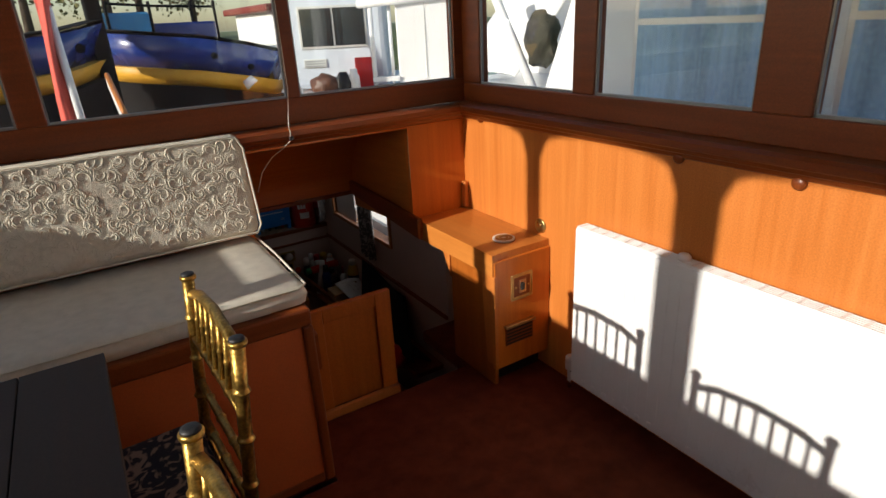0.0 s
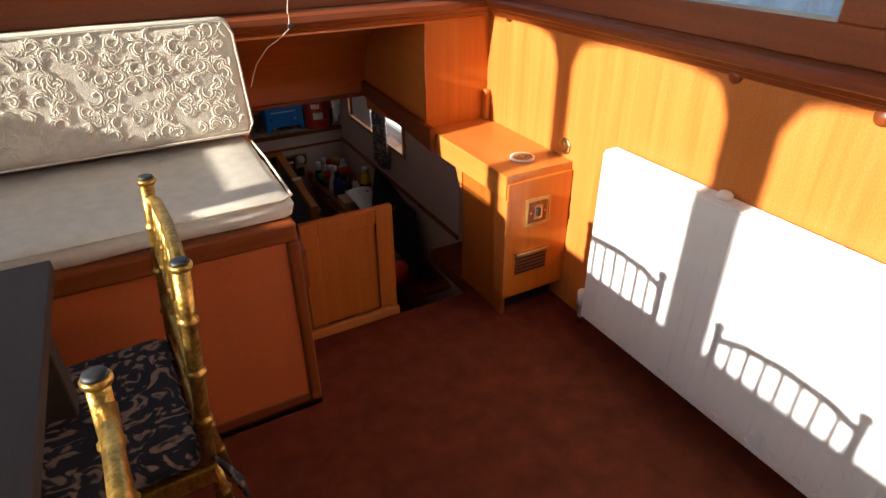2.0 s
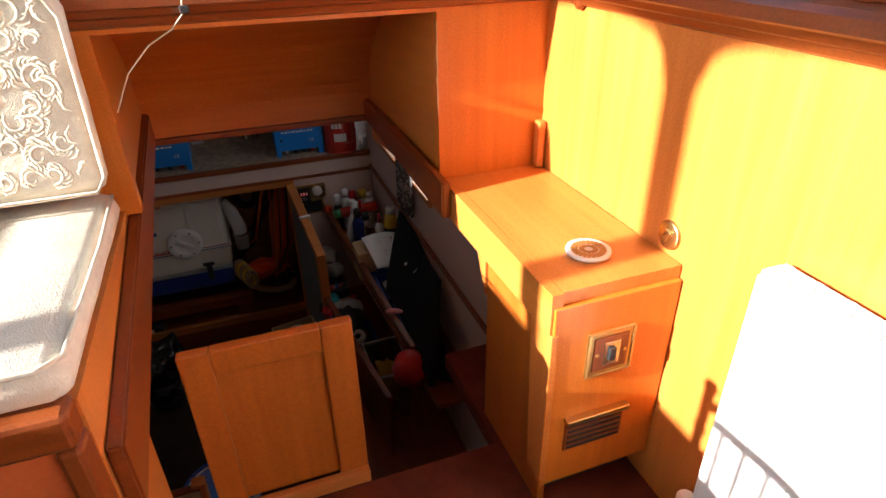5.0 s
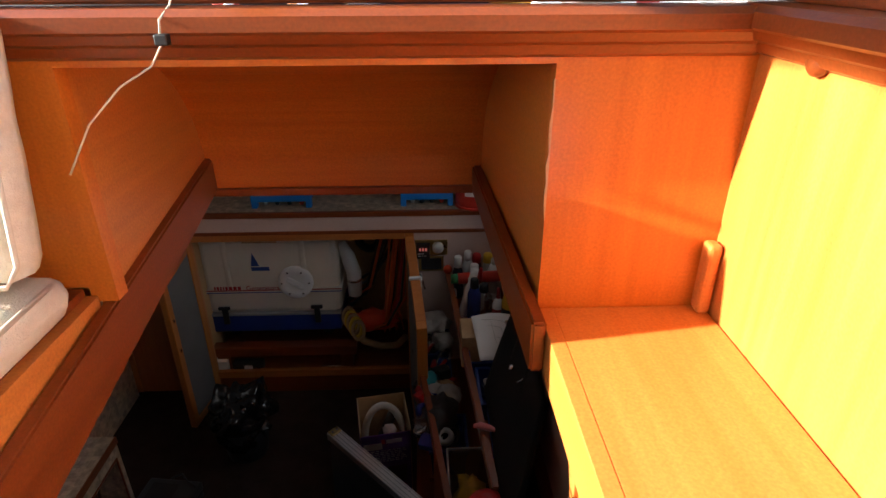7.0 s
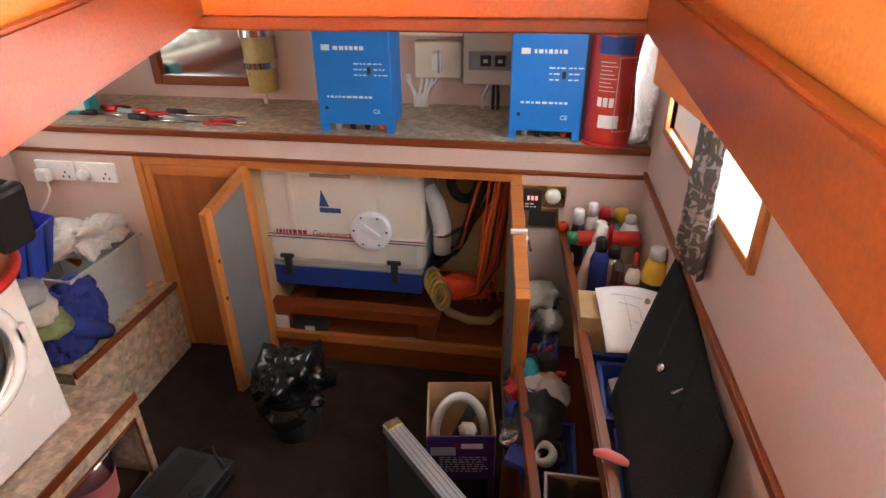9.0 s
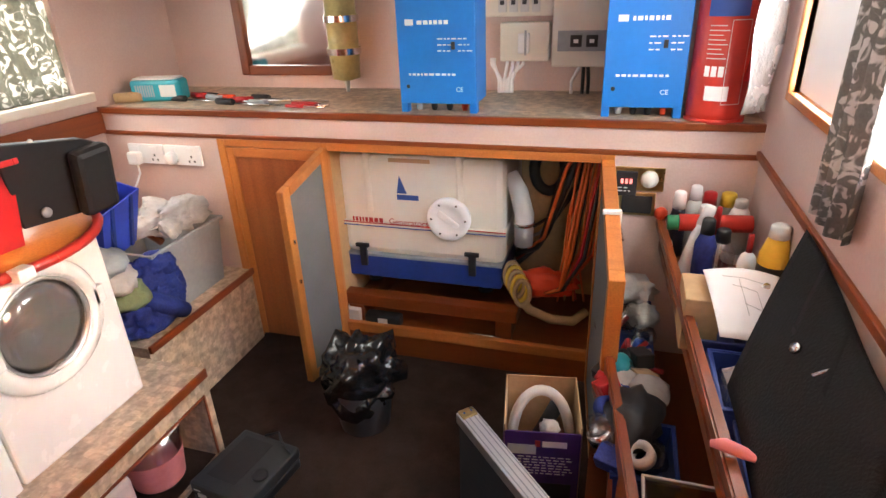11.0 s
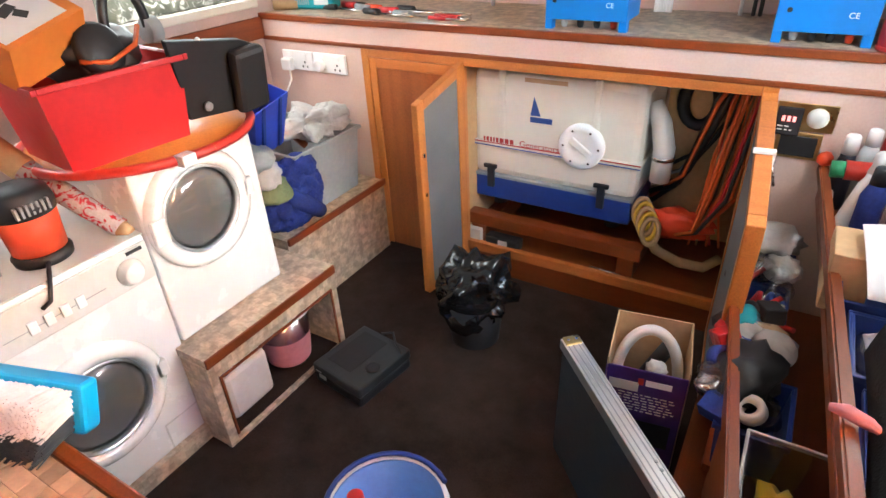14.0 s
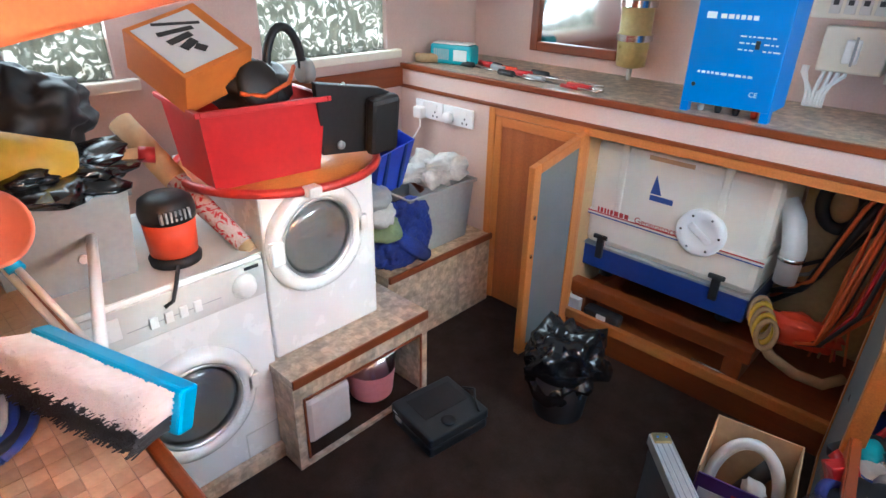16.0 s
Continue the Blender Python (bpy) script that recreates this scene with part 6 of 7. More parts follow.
def bottle(x, y, z, r, h, body, cap, label, capr=0.5, caph=0.2, band=None, lean=None):
    t = thing("bottle", (x, y, z), label, "bottle", "bottles on the side shelf")
    ax = lean or (0, 0, 1)
    hb = h * (1 - caph)
    b = part("body", lathe((x, y, z), [(0, r * 0.9), (0.004, r), (hb * 0.8, r), (hb * 0.93, r * 0.75), (hb, r * capr)], ax, 20), body, t)
    top = Vector((x, y, z)) + Vector(ax).normalized() * hb
    part("cap", lathe(top, [(0, r * capr * 1.1), (h * caph * 0.9, r * capr), (h * caph, r * capr * 0.8), (h * caph + 0.0005, 0.001)], ax, 16), cap, t)
    if band:
        part("label_band", lathe((x, y, z), [(hb * 0.2, r * 1.01), (hb * 0.7, r * 1.01)], ax, 20, False), band, b)
    return t


SZ = -0.29
DKP = mat("dark_bottle_plastic", (0.02, 0.02, 0.035), 0.3, vary=0.1)
bottle(-0.31, 1.44, SZ, 0.024, 0.20, DKP, WHITEPAINT, "dark bottle with a white cap", 0.7, 0.25)
bottle(-0.265, 1.47, SZ, 0.026, 0.21, PALEGREY, WHITEPAINT, "pale bottle with a white cap", 0.6, 0.2)
bottle(-0.24, 1.42, SZ, 0.03, 0.17, GREYP, WHITEPAINT, "grey bottle with a white cap", 0.6, 0.25)
bottle(-0.225, 1.48, SZ, 0.026, 0.19, mat("dark_red_bottle", (0.12, 0.02, 0.02), 0.4), REDP, "dark bottle with a red cap", 0.7, 0.2)
bottle(-0.175, 1.48, SZ, 0.026, 0.19, GREYP, YELLOW, "grey bottle with a yellow cap", 0.8, 0.2)
bottle(-0.15, 1.43, SZ, 0.031, 0.19, WHITEPAINT, PALEGREY, "white aerosol can with a metal top", 0.55, 0.12, WHITEC)
bottle(-0.30, 1.28, SZ, 0.02, 0.22, WHITEPAINT, WHITEPAINT, "leaning white bottle with a bright cap", 0.8, 0.25, None, (0.25, 0.1, 1))
bottle(-0.255, 1.24, SZ, 0.027, 0.2, NAVY, BLACK, "dark blue bottle with a black cap", 0.6, 0.2)
bottle(-0.215, 1.25, SZ, 0.035, 0.17, CLEARP, BLACK, "clear plastic bottle with a black cap", 0.5, 0.2)
bottle(-0.165, 1.18, SZ, 0.022, 0.19, WHITEPAINT, REDINK, "white sealant tube with red print", 0.3, 0.25, REDINK)
bottle(-0.128, 1.10, SZ, 0.034, 0.25, YELLOW, PALEGREY, "black and yellow spray can", 0.6, 0.12, BLACK)
bottle(-0.16, 1.02, SZ, 0.030, 0.14, PALEGREY, CHROME, "pale aerosol can without a cap", 0.5, 0.15)
bottle(-0.22, 1.33, SZ, 0.018, 0.2, WHITEPAINT, REDP, "white brush bottle with a long red handle", 0.4, 0.4)
t = thing("red_tube", (-0.23, 1.36, SZ), "red cartridge lying across the bottles", "cartridge")
part("tube", ctube([(-0.315, 1.35, -0.15), (-0.13, 1.36, -0.145)], 0.024, 16), REDEXT, t)
part("end", ctube([(-0.345, 1.35, -0.152), (-0.315, 1.35, -0.15)], 0.021, 14), mat("green_cap", (0.03, 0.25, 0.1), 0.5), t)
single("green_lid", lathe((-0.335, 1.40, -0.25), [(0, 0.02), (0.015, 0.02)], (1, -0.3, 0.2), 16), WHITEPAINT, "white bottle cap on the shelf", "cap")
single("sketch_paper", sheet(lambda u, v: (-0.285 + 0.17 * u + 0.015 * v, 1.03 + 0.03 * u - 0.22 * v + 0.05 * u * v, -0.135 - 0.05 * v + 0.015 * math.sin(3 * u + 2 * v) - 0.02 * u), 10, 10, 0.0008), PAPER, "white sheet with a pencil sketch", "paper")
bm = bmesh.new()
for q in ((0.3, 0.3, 0.6, 0.35), (0.6, 0.35, 0.62, 0.6), (0.62, 0.6, 0.4, 0.55), (0.2, 0.15, 0.7, 0.2), (0.4, 0.2, 0.42, 0.7)):
    f = lambda u, v: Vector((-0.285 + 0.17 * u + 0.015 * v, 1.03 + 0.03 * u - 0.22 * v + 0.05 * u * v, -0.1325 - 0.05 * v + 0.015 * math.sin(3 * u + 2 * v) - 0.02 * u))
    tube(bm, [f(q[0], q[1]), f((q[0] + q[2]) / 2, (q[1] + q[3]) / 2), f(q[2], q[3])], 0.0006, 4)
single("pencil_sketch", bm, GREYP, "thin pencil lines on a paper sheet", "drawing")
t = thing("tan_carton", (-0.3, 0.98, SZ), "small tan carton under the paper", "box")
part("carton", cbox(-0.325, -0.25, 0.93, 1.06, SZ, -0.16, 0.003), CARDB, t)
t = thing("black_bag", (-0.18, 0.6, SZ), "flat black nylon bag with chrome studs leaning on the hull", "bag")
NYLON = mat("black_nylon", (0.012, 0.012, 0.013), 0.75, vary=0.15, fine=200, bump=0.25, spec=0.2)
bag_top = lambda u, v: (-0.252 + 0.136 * u + 0.006 * math.sin(5 * v), 0.69 + 0.25 * u - 0.57 * v + 0.06 * u * v, -0.205 + 0.20 * u ** 0.75 - 0.03 * v + 0.01 * math.sin(4 * v + 2 * u) * u)
part("body", sheet(bag_top, 14, 26, 0.018), NYLON, t)
part("flap", sheet(lambda u, v: tuple(Vector(bag_top(0.25 + 0.72 * u, 0.22 + 0.36 * v)) + Vector((-0.006, -0.004, 0.011))), 8, 10, 0.006), NYLON, t, "square black flap")
part("side", sheet(lambda u, v: (-0.25 + 0.10 * v, 0.68 - 0.55 * u + 0.02 * v, -0.21 - 0.075 * v), 12, 3, 0.01), NYLON, t)
for u, v in ((0.50, 0.30),):
    p = Vector(bag_top(u, v)) + Vector((-0.012, -0.008, 0.016))
    part("stud", lathe(p, [(0, 0.010), (0.006, 0.009), (0.008, 0.002)], (-0.75, -0.2, 0.6), 14), CHROME, t)
p = Vector(bag_top(0.55, 0.46)) + Vector((-0.012, -0.008, 0.016))
part("buckle", ctube([p, p + Vector((0.035, 0.0, 0.022))], 0.004, 8), CHROME, t)
single("pink_handle", ctube([(-0.315, 0.52, -0.188), (-0.295, 0.515, -0.183), (-0.268, 0.505, -0.185), (-0.255, 0.50, -0.188), (-0.225, 0.485, -0.195), (-0.20, 0.475, -0.20)], [0.006, 0.011, 0.010, 0.006, 0.009, 0.005], 12), PINKP, "salmon handled tool across the rail", "tool")
single("red_bowl", lathe((-0.30, 0.26, -0.29), [(0, 0.06), (0.04, 0.065), (0.08, 0.05), (0.1, 0.02), (0.101, 0.001)], "z", 24), REDP, "red plastic bowl on the shelf", "bowl")

for k, (x, y) in enumerate(((-0.42, 1.38), (-0.42, 1.18), (-0.42, 0.98), (-0.38, 0.80), (-0.245, 0.95), (-0.225, 0.735), (-0.205, 0.52))):
    front = k < 4
    z0 = -0.60 if front else SZ
    h, w = (0.12, 0.065) if front else (0.075, 0.055)
    t = thing("blue_bin", (x, y, z0), "blue plastic parts bin full of odds and ends", "bin", "blue bins")
    part("tub", open_box(x - w, x + w, y - 0.09, y + 0.09, z0, z0 + h, 0.004, 0.008), BLUEBIN, t)
    part("lip", tray_rim(x - w, x + w, y - 0.09, y + 0.09, z0 + h, 0.006, 0.01), BLUEBIN, t)
    if front:
        setting("bin_board", cbox(x - 0.07, x + 0.07, y - 0.095, y + 0.095, z0 - 0.02, z0), MAHO_Y, "board under a parts bin")
single("clear_bag", blob((-0.24, 0.75, -0.245), (0.035, 0.05, 0.03), 51, 0.5, 2.6, 3, None, True), CLEARP, "crumpled clear bag in a blue bin", "bag", "odds and ends in the bins")
single("white_offcut", cbox(-0.02, 0.02, -0.06, 0.06, -0.003, 0.003, 0.002, pose(-0.235, 0.72, -0.225, 8, -22, 6)), MILKY, "pale curved offcut sticking out of a bin", "offcut", "odds and ends in the bins")
rnd = random.Random(21)
mats = [PALEGREY, BLACK, BLUEBIN, CARDB, REDP, BLUEBIN, CLEARP, BLACK, CHROME, NAVY]
for k in range(46):
    x, y = -0.42 + rnd.uniform(-0.055, 0.055), rnd.uniform(0.74, 1.46)
    z = -0.47 + rnd.uniform(-0.02, 0.04)
    mm = rnd.choice(mats)
    kind = k % 4
    if kind == 0:
        single("loose_bolt", ctube([(x, y, z), (x + rnd.uniform(-0.05, 0.05), y + rnd.uniform(-0.06, 0.06), z + 0.015)], 0.007, 8), CHROME if k % 8 else REDP, "loose fitting in a blue bin", "fitting", "odds and ends in the bins")
    elif kind == 1:
        single("plastic_bag", blob((x, y, z), (0.045, 0.055, 0.03), k, 0.5, 2.6, 3, None, True), CLEARP if k % 3 else WHITEC, "crumpled clear bag in a blue bin", "bag", "odds and ends in the bins")
    elif kind == 2:
        single("small_carton", cbox(-0.025, 0.025, -0.03, 0.03, -0.02, 0.02, 0.003, pose(x, y, z, rnd.uniform(-30, 30), rnd.uniform(-30, 30), rnd.uniform(0, 90))), mm, "small carton in a blue bin", "box", "odds and ends in the bins")
    else:
        single("tape_reel", lathe((x, y, z), [(-0.012, 0.016), (-0.012, 0.03), (0.012, 0.03), (0.012, 0.016), (-0.012, 0.016)], (rnd.uniform(-1, 1), rnd.uniform(-1, 1), 1), 18, False), mm, "reel of tape in a blue bin", "tape", "odds and ends in the bins")
single("white_bag", blob((-0.42, 1.40, -0.40), (0.075, 0.07, 0.035), 31, 0.5, 2.4, 3), WHITEC, "crumpled white plastic bag on a bin", "bag")
single("black_cloth", blob((-0.41, 0.86, -0.45), (0.07, 0.10, 0.05), 33, 0.35, 2.0, 3), BLACK, "black cloth heaped in the locker", "cloth")
t = thing("clear_tub", (-0.31, 0.59, -0.7), "clear plastic tub with yellow things inside", "tub")
part("tub", open_box(-0.385, -0.245, 0.46, 0.68, -0.70, -0.44, 0.004, 0.01), CLEARP, t)
part("rim", tray_rim(-0.385, -0.245, 0.46, 0.68, -0.44, 0.006, 0.01), PALEGREY, t)
single("yellow_rag", blob((-0.315, 0.57, -0.56), (0.05, 0.08, 0.08), 40, 0.4, 2.2, 3), YELLOW, "crumpled yellow rag in a clear tub", "rag")
single("blue_glove", blob((-0.44, 1.06, -0.45), (0.035, 0.05, 0.025), 41, 0.4, 2.2, 3), TEAL, "turquoise cloth in a blue bin", "cloth")

# ---- on the lower floor ----
t = thing("waste_bin", (-1.24, 1.12, FZ), "black bin lined with a glossy black bag", "bin")
part("bucket", lathe((-1.245, 1.15, FZ), [(0, 0.085), (0.19, 0.105), (0.19, 0.1), (0.01, 0.08)], "z", 26, False), BLACK, t)
part("liner", crumpled((-1.25, 1.165, FZ + 0.185), (0.135, 0.12, 0.12), 15, 0.6, 0.014, 4, FZ + 0.002), BAGP, t, "crumpled black liner")
part("rim_fold", lathe((-1.245, 1.15, FZ + 0.17), [(0, 0.108), (0.02, 0.112), (0.04, 0.104)], "z", 26, False), BAGP, t)
dm = Matrix.Translation((-1.478, 0.80, FZ)) @ pose(0, 0, 0, 0, 0, -8) @ Matrix.Diagonal((0.8, 0.82, 0.62, 1))
t = thing("tool_case", (-1.51, 0.83, FZ), "dark grey plastic tool case lying on the floor", "case")
c = part("lid", cbox(-0.135, 0.135, -0.14, 0.15, 0.062, 0.125, 0.01, dm), mat("dark_case_plastic", (0.03, 0.034, 0.036), 0.45, vary=0.1), t)
part("base", cbox(-0.132, 0.132, -0.137, 0.147, 0.0, 0.06, 0.01, dm), BLACK, t)
part("recess", cbox(-0.10, 0.035, -0.09, 0.12, 0.125, 0.128, 0.002, dm), BLACK, c)
part("dial", lathe(dm @ Vector((0.09, -0.02, 0.125)), [(0, 0.024), (0.006, 0.024), (0.007, 0.016), (0.005, 0.002)], "z", 22), BLACK, c)
part("latch", cbox(-0.10, -0.06, -0.143, -0.138, 0.05, 0.075, 0.002, dm), PALEGREY, t)
part("latch", cbox(0.06, 0.10, -0.143, -0.138, 0.05, 0.075, 0.002, dm), BLACK, t)
part("badge", cbox(-0.115, -0.085, -0.1415, -0.1395, 0.088, 0.093, 0, dm), WHITEINK, t)
part("lead", ctube([dm @ Vector(p) for p in ((-0.02, 0.14, 0.14), (0.03, 0.16, 0.16), (0.07, 0.13, 0.14), (0.13, 0.10, 0.14))], 0.004, 6), BLACK, t)

pm = Matrix.Translation((-0.625, 0.945, FZ)) @ pose(0, 0, 0, 0, 0, 9)
t = thing("pump_carton", (-0.625, 0.945, FZ), "open purple printed carton with a pale hose", "box")
CX, CYY, CH = 0.095, 0.10, 0.375
part("flap", cbox(CX - 0.004, CX, -CYY, CYY, 0, CH, 0.001, pm), CARDB, t)
part("flap", cbox(-CX, -CX + 0.004, -CYY, CYY, 0, CH, 0.001, pm), CARDB, t)
part("flap", cbox(-CX, CX, CYY - 0.004, CYY, 0, CH, 0.001, pm), CARDB, t)
fr = part("front_wall", cbox(-CX, CX, -CYY, -CYY + 0.004, 0, CH - 0.02, 0.001, pm), PURPLE, t, "purple printed front")
part("floor", cbox(-CX + 0.004, CX - 0.004, -CYY + 0.004, CYY - 0.004, 0, 0.005, 0, pm), CARDB, t)
bm = bars(7, -CYY - 0.0003, (0.275, 0.009, 0.13), 0.0028, -0.06, 6)
bmesh.ops.transform(bm, matrix=pm, verts=bm.verts)
part("print", bm, PALEGREY, fr)
part("brand_mark", cbox(0.0, 0.06, -CYY - 0.001, -CYY + 0.0002, 0.31, 0.328, 0, pm), WHITEINK, fr)
part("brand_spot", cbox(-0.018, -0.005, -CYY - 0.001, -CYY + 0.0002, 0.31, 0.33, 0, pm), REDINK, fr)
part("picture", cbox(-0.085, -0.015, -CYY - 0.001, -CYY + 0.0002, 0.285, 0.315, 0, pm), PALEGREY, fr)
part("picture", cbox(-0.03, 0.075, -CYY - 0.001, -CYY + 0.0002, 0.11, 0.19, 0, pm), BLACK, fr)
part("purple_side", cbox(-CX - 0.0012, -CX, -CYY, CYY, 0.0, CH - 0.03, 0, pm), PURPLE, t)
part("pale_hose", ctube([pm @ Vector((-0.075 + 0.075 - 0.075 * math.cos(a), 0.0 + 0.02 * math.sin(a), 0.25 + 0.14 * math.sin(a))) for a in [math.pi * j / 16 for j in range(17)]], 0.014, 12), PALEGREY, t, "thick pale hose")
part("pump", ctube([pm @ Vector((-0.02, 0.02, 0.2)), pm @ Vector((0.05, 0.05, 0.34))], 0.02, 12), BLACK, t)
part("fitting", blob(pm @ Vector((0.02, -0.03, 0.31)), (0.025, 0.025, 0.02), 2, 0.3), WHITEC, t)

# panel with an aluminium edge, leaning
a0, a1 = Vector((-0.80, 0.825, -0.475)), Vector((-0.48, 0.50, -0.49))
t = thing("aluminium_panel", (-0.7, 0.6, FZ), "dark panel with a thick aluminium edge profile", "panel")
al = (a1 - a0)
ln = al.length
ang = math.degrees(math.atan2(al.y, al.x))
am = Matrix.Translation(a0) @ pose(0, 0, 0, 0, 0, ang)
sl = math.degrees(math.atan2(al.z, math.hypot(al.x, al.y)))
am = am @ pose(0, 0, 0, 0, -sl, 0)
part("profile", cbox(0, ln, -0.024, 0.024, -0.03, 0.0, 0.002, am), ALU, t, "brushed aluminium profile")
for yy in (-0.016, -0.004, 0.010, 0.019):
    part("groove", cbox(0.0, ln, yy - 0.0012, yy + 0.0012, -0.001, 0.0008, 0, am), GREYP, t)
part("bracket", cbox(0.002, 0.03, -0.02, 0.02, -0.002, 0.006, 0.002, am), BRASS, t)
for yy in (-0.01, 0.01):
    part("screw", lathe(am @ Vector((0.016, yy, 0.005)), [(0, 0.004), (0.002, 0.003)], "z", 10), CHROME, t)
for xx in (ln - 0.08, ln - 0.06):
    part("rivet", lathe(am @ Vector((xx, 0.012, 0.0)), [(0, 0.004), (0.002, 0.003)], "z", 10), GREYP, t)
part("board", cbox(0.004, ln, -0.018, 0.014, -0.40, -0.03, 0.002, am), mat("charcoal_board", (0.03, 0.034, 0.038), 0.5, vary=0.08), t, "charcoal board")

t = thing("mop_bucket", (-1.0, 0.33, FZ), "blue bucket with a white rim and a bottle inside", "bucket")
part("shell", lathe((-0.985, 0.29, FZ), [(0, 0.09), (0.27, 0.125), (0.27, 0.119), (0.01, 0.085)], "z", 34, False), mat("pale_blue_plastic", (0.10, 0.24, 0.62), 0.4, vary=0.06), t)
part("rim", lathe((-0.985, 0.29, FZ + 0.26), [(0, 0.126), (0.008, 0.132), (0.018, 0.129), (0.018, 0.12)], "z", 34, False), WHITEPAINT, t)
part("cord", ctube([(-0.985 + 0.13 * math.cos(a), 0.29 + 0.13 * math.sin(a), FZ + 0.285) for a in [math.pi * (0.3 + 1.0 * j / 14) for j in range(15)]], 0.006, 7), BLUEBIN, t)
bottle(-1.05, 0.27, FZ + 0.03, 0.035, 0.27, WHITEPAINT, REDP, "white bottle with a red cap in a bucket", 0.5, 0.14)

# ---- cork tiles ----
PITCH = 0.0275
tile = obj("cork_tile", cbox(-0.0134, 0.0134, -0.0134, 0.0134, -0.004, 0.004, 0.0008), CORK)
tile.parent = ct
tile.location = (-0.981, -0.116, -0.153)
nd = CORK.node_tree
oi = nd.nodes.new("ShaderNodeObjectInfo")
hs = nd.nodes.new("ShaderNodeHueSaturation")
mr = nd.nodes.new("ShaderNodeMapRange")
mr.inputs[3].default_value, mr.inputs[4].default_value = 0.66, 1.22
nd.links.new(oi.outputs["Random"], mr.inputs[0])
nd.links.new(mr.outputs[0], hs.inputs["Value"])
pr = nd.nodes["Principled BSDF"]
nd.links.new(pr.inputs["Base Color"].links[0].from_socket, hs.inputs["Color"])
nd.links.new(hs.outputs[0], pr.inputs["Base Color"])
far_tiles = bmesh.new()
for i in range(44):
    for j in range(18):
        x, y, z = -0.981 - PITCH * i, -0.116 - PITCH * j, -0.153 + 0.0003 * ((i * 7 + j * 3) % 3)
        if i == 0 and j == 0:
            continue
        if i < 22 and j < 12:
            o = new("cork_tile", tile.data)
            o.parent = ct
            o.location = (x, y, z)
        else:
            vs = [far_tiles.verts.new((x + dx, y + dy, z + dz)) for dz in (-0.004, 0.004) for dx, dy in ((-0.0134, -0.0134), (0.0134, -0.0134), (0.0134, 0.0134), (-0.0134, 0.0134))]
            for f in ((4, 5, 6, 7), (0, 1, 5, 4), (1, 2, 6, 5), (2, 3, 7, 6), (3, 0, 4, 7)):
                far_tiles.faces.new([vs[k] for k in f])
rest = obj("cork_tiling", far_tiles, CORK)
rest.parent = ct
tagged(rest, kind="stuff")

# ---- outside: water, neighbouring boats, bank ----
WATER = mat("harbour_water", (0.03, 0.04, 0.045), 0.08, vary=0.1, scale=(0.6, 0.6, 0.6), fine=3, bump=0.25)
bm = bmesh.new()
for q in ((-900, XL - 0.12, -900, 900), (0.16, 900, -900, 900), (XL - 0.12, 0.16, 2.2, 900), (XL - 0.12, 0.16, -900, YB - 0.15)):
    vs = [bm.verts.new(p) for p in ((q[0], q[2], -0.5), (q[1], q[2], -0.5), (q[1], q[3], -0.5), (q[0], q[3], -0.5))]
    bm.faces.new(vs)
setting("water", bm, WATER, "calm dark harbour water")
setting("deck_fore", cbox(XL - 0.1, 0.12, 0.53, 2.12, 0.62, 0.66), mat("grey_deck_paint", (0.30, 0.30, 0.29), 0.7, vary=0.08), "grey painted foredeck")
setting("hull_side", cbox(0.125, 0.15, YB, 2.12, -0.6, 0.12), WHITEPAINT, "hull side")
setting("hull_side_port", cbox(XL - 0.13, XL - 0.1, YB, 2.12, -0.6, 0.1), WHITEPAINT, "hull side")

HBLUE = mat("navy_hull_paint", (0.012, 0.035, 0.22), 0.25, vary=0.08, coat=0.3)
HBLACK = mat("black_hull_paint", (0.010, 0.010, 0.011), 0.8, vary=0.2, spec=0.15)
HYEL = mat("ochre_rubbing_strake", (0.78, 0.40, 0.035), 0.5, vary=0.12, scale=(3, 3, 3))
BOATW = mat("boat_white_gelcoat", (0.8, 0.81, 0.82), 0.3, vary=0.03)
GREYROOF = mat("grey_canvas", (0.42, 0.43, 0.44), 0.8, vary=0.06)
REDWOOD = mat("dark_red_paint", (0.20, 0.03, 0.02), 0.5, vary=0.1)
# blue curtains behind glass, with the sky's reflection put into the colour
BLUEGLASS = mat("blue_curtain_sky_glass", (0.42, 0.68, 0.92), 0.12, vary=0.2, scale=(14, 14, 0.8), bump=0, coat=0.3)
DKGLASS = mat("dark_boat_glass", (0.03, 0.035, 0.04), 0.05, vary=0.2, bump=0)


def hull_band(path, lo, hi, flare, th):
    """A band of hull plating along a curve seen from above."""
    bm = bmesh.new()
    rows = []
    for i, (x, y, rise) in enumerate(path):
        a, b = Vector((x, y, lo + rise)), Vector((x, y, hi + rise))
        j = min(i, len(path) - 2)
        d = Vector((path[j + 1][0] - path[j][0], path[j + 1][1] - path[j][1], 0)).normalized()
        n = Vector((d.y, -d.x, 0))
        rows.append([bm.verts.new(p) for p in (a, b + n * flare, b + n * (flare - th), a - n * th)])
    for r, s in zip(rows, rows[1:]):
        for k in range(4):
            bm.faces.new((r[k], r[(k + 1) % 4], s[(k + 1) % 4], s[k])).smooth = k in (0,)
    bm.faces.new(rows[0])
    bm.faces.new(rows[-1][::-1])
    bmesh.ops.recalc_face_normals(bm, faces=bm.faces)
    return bm


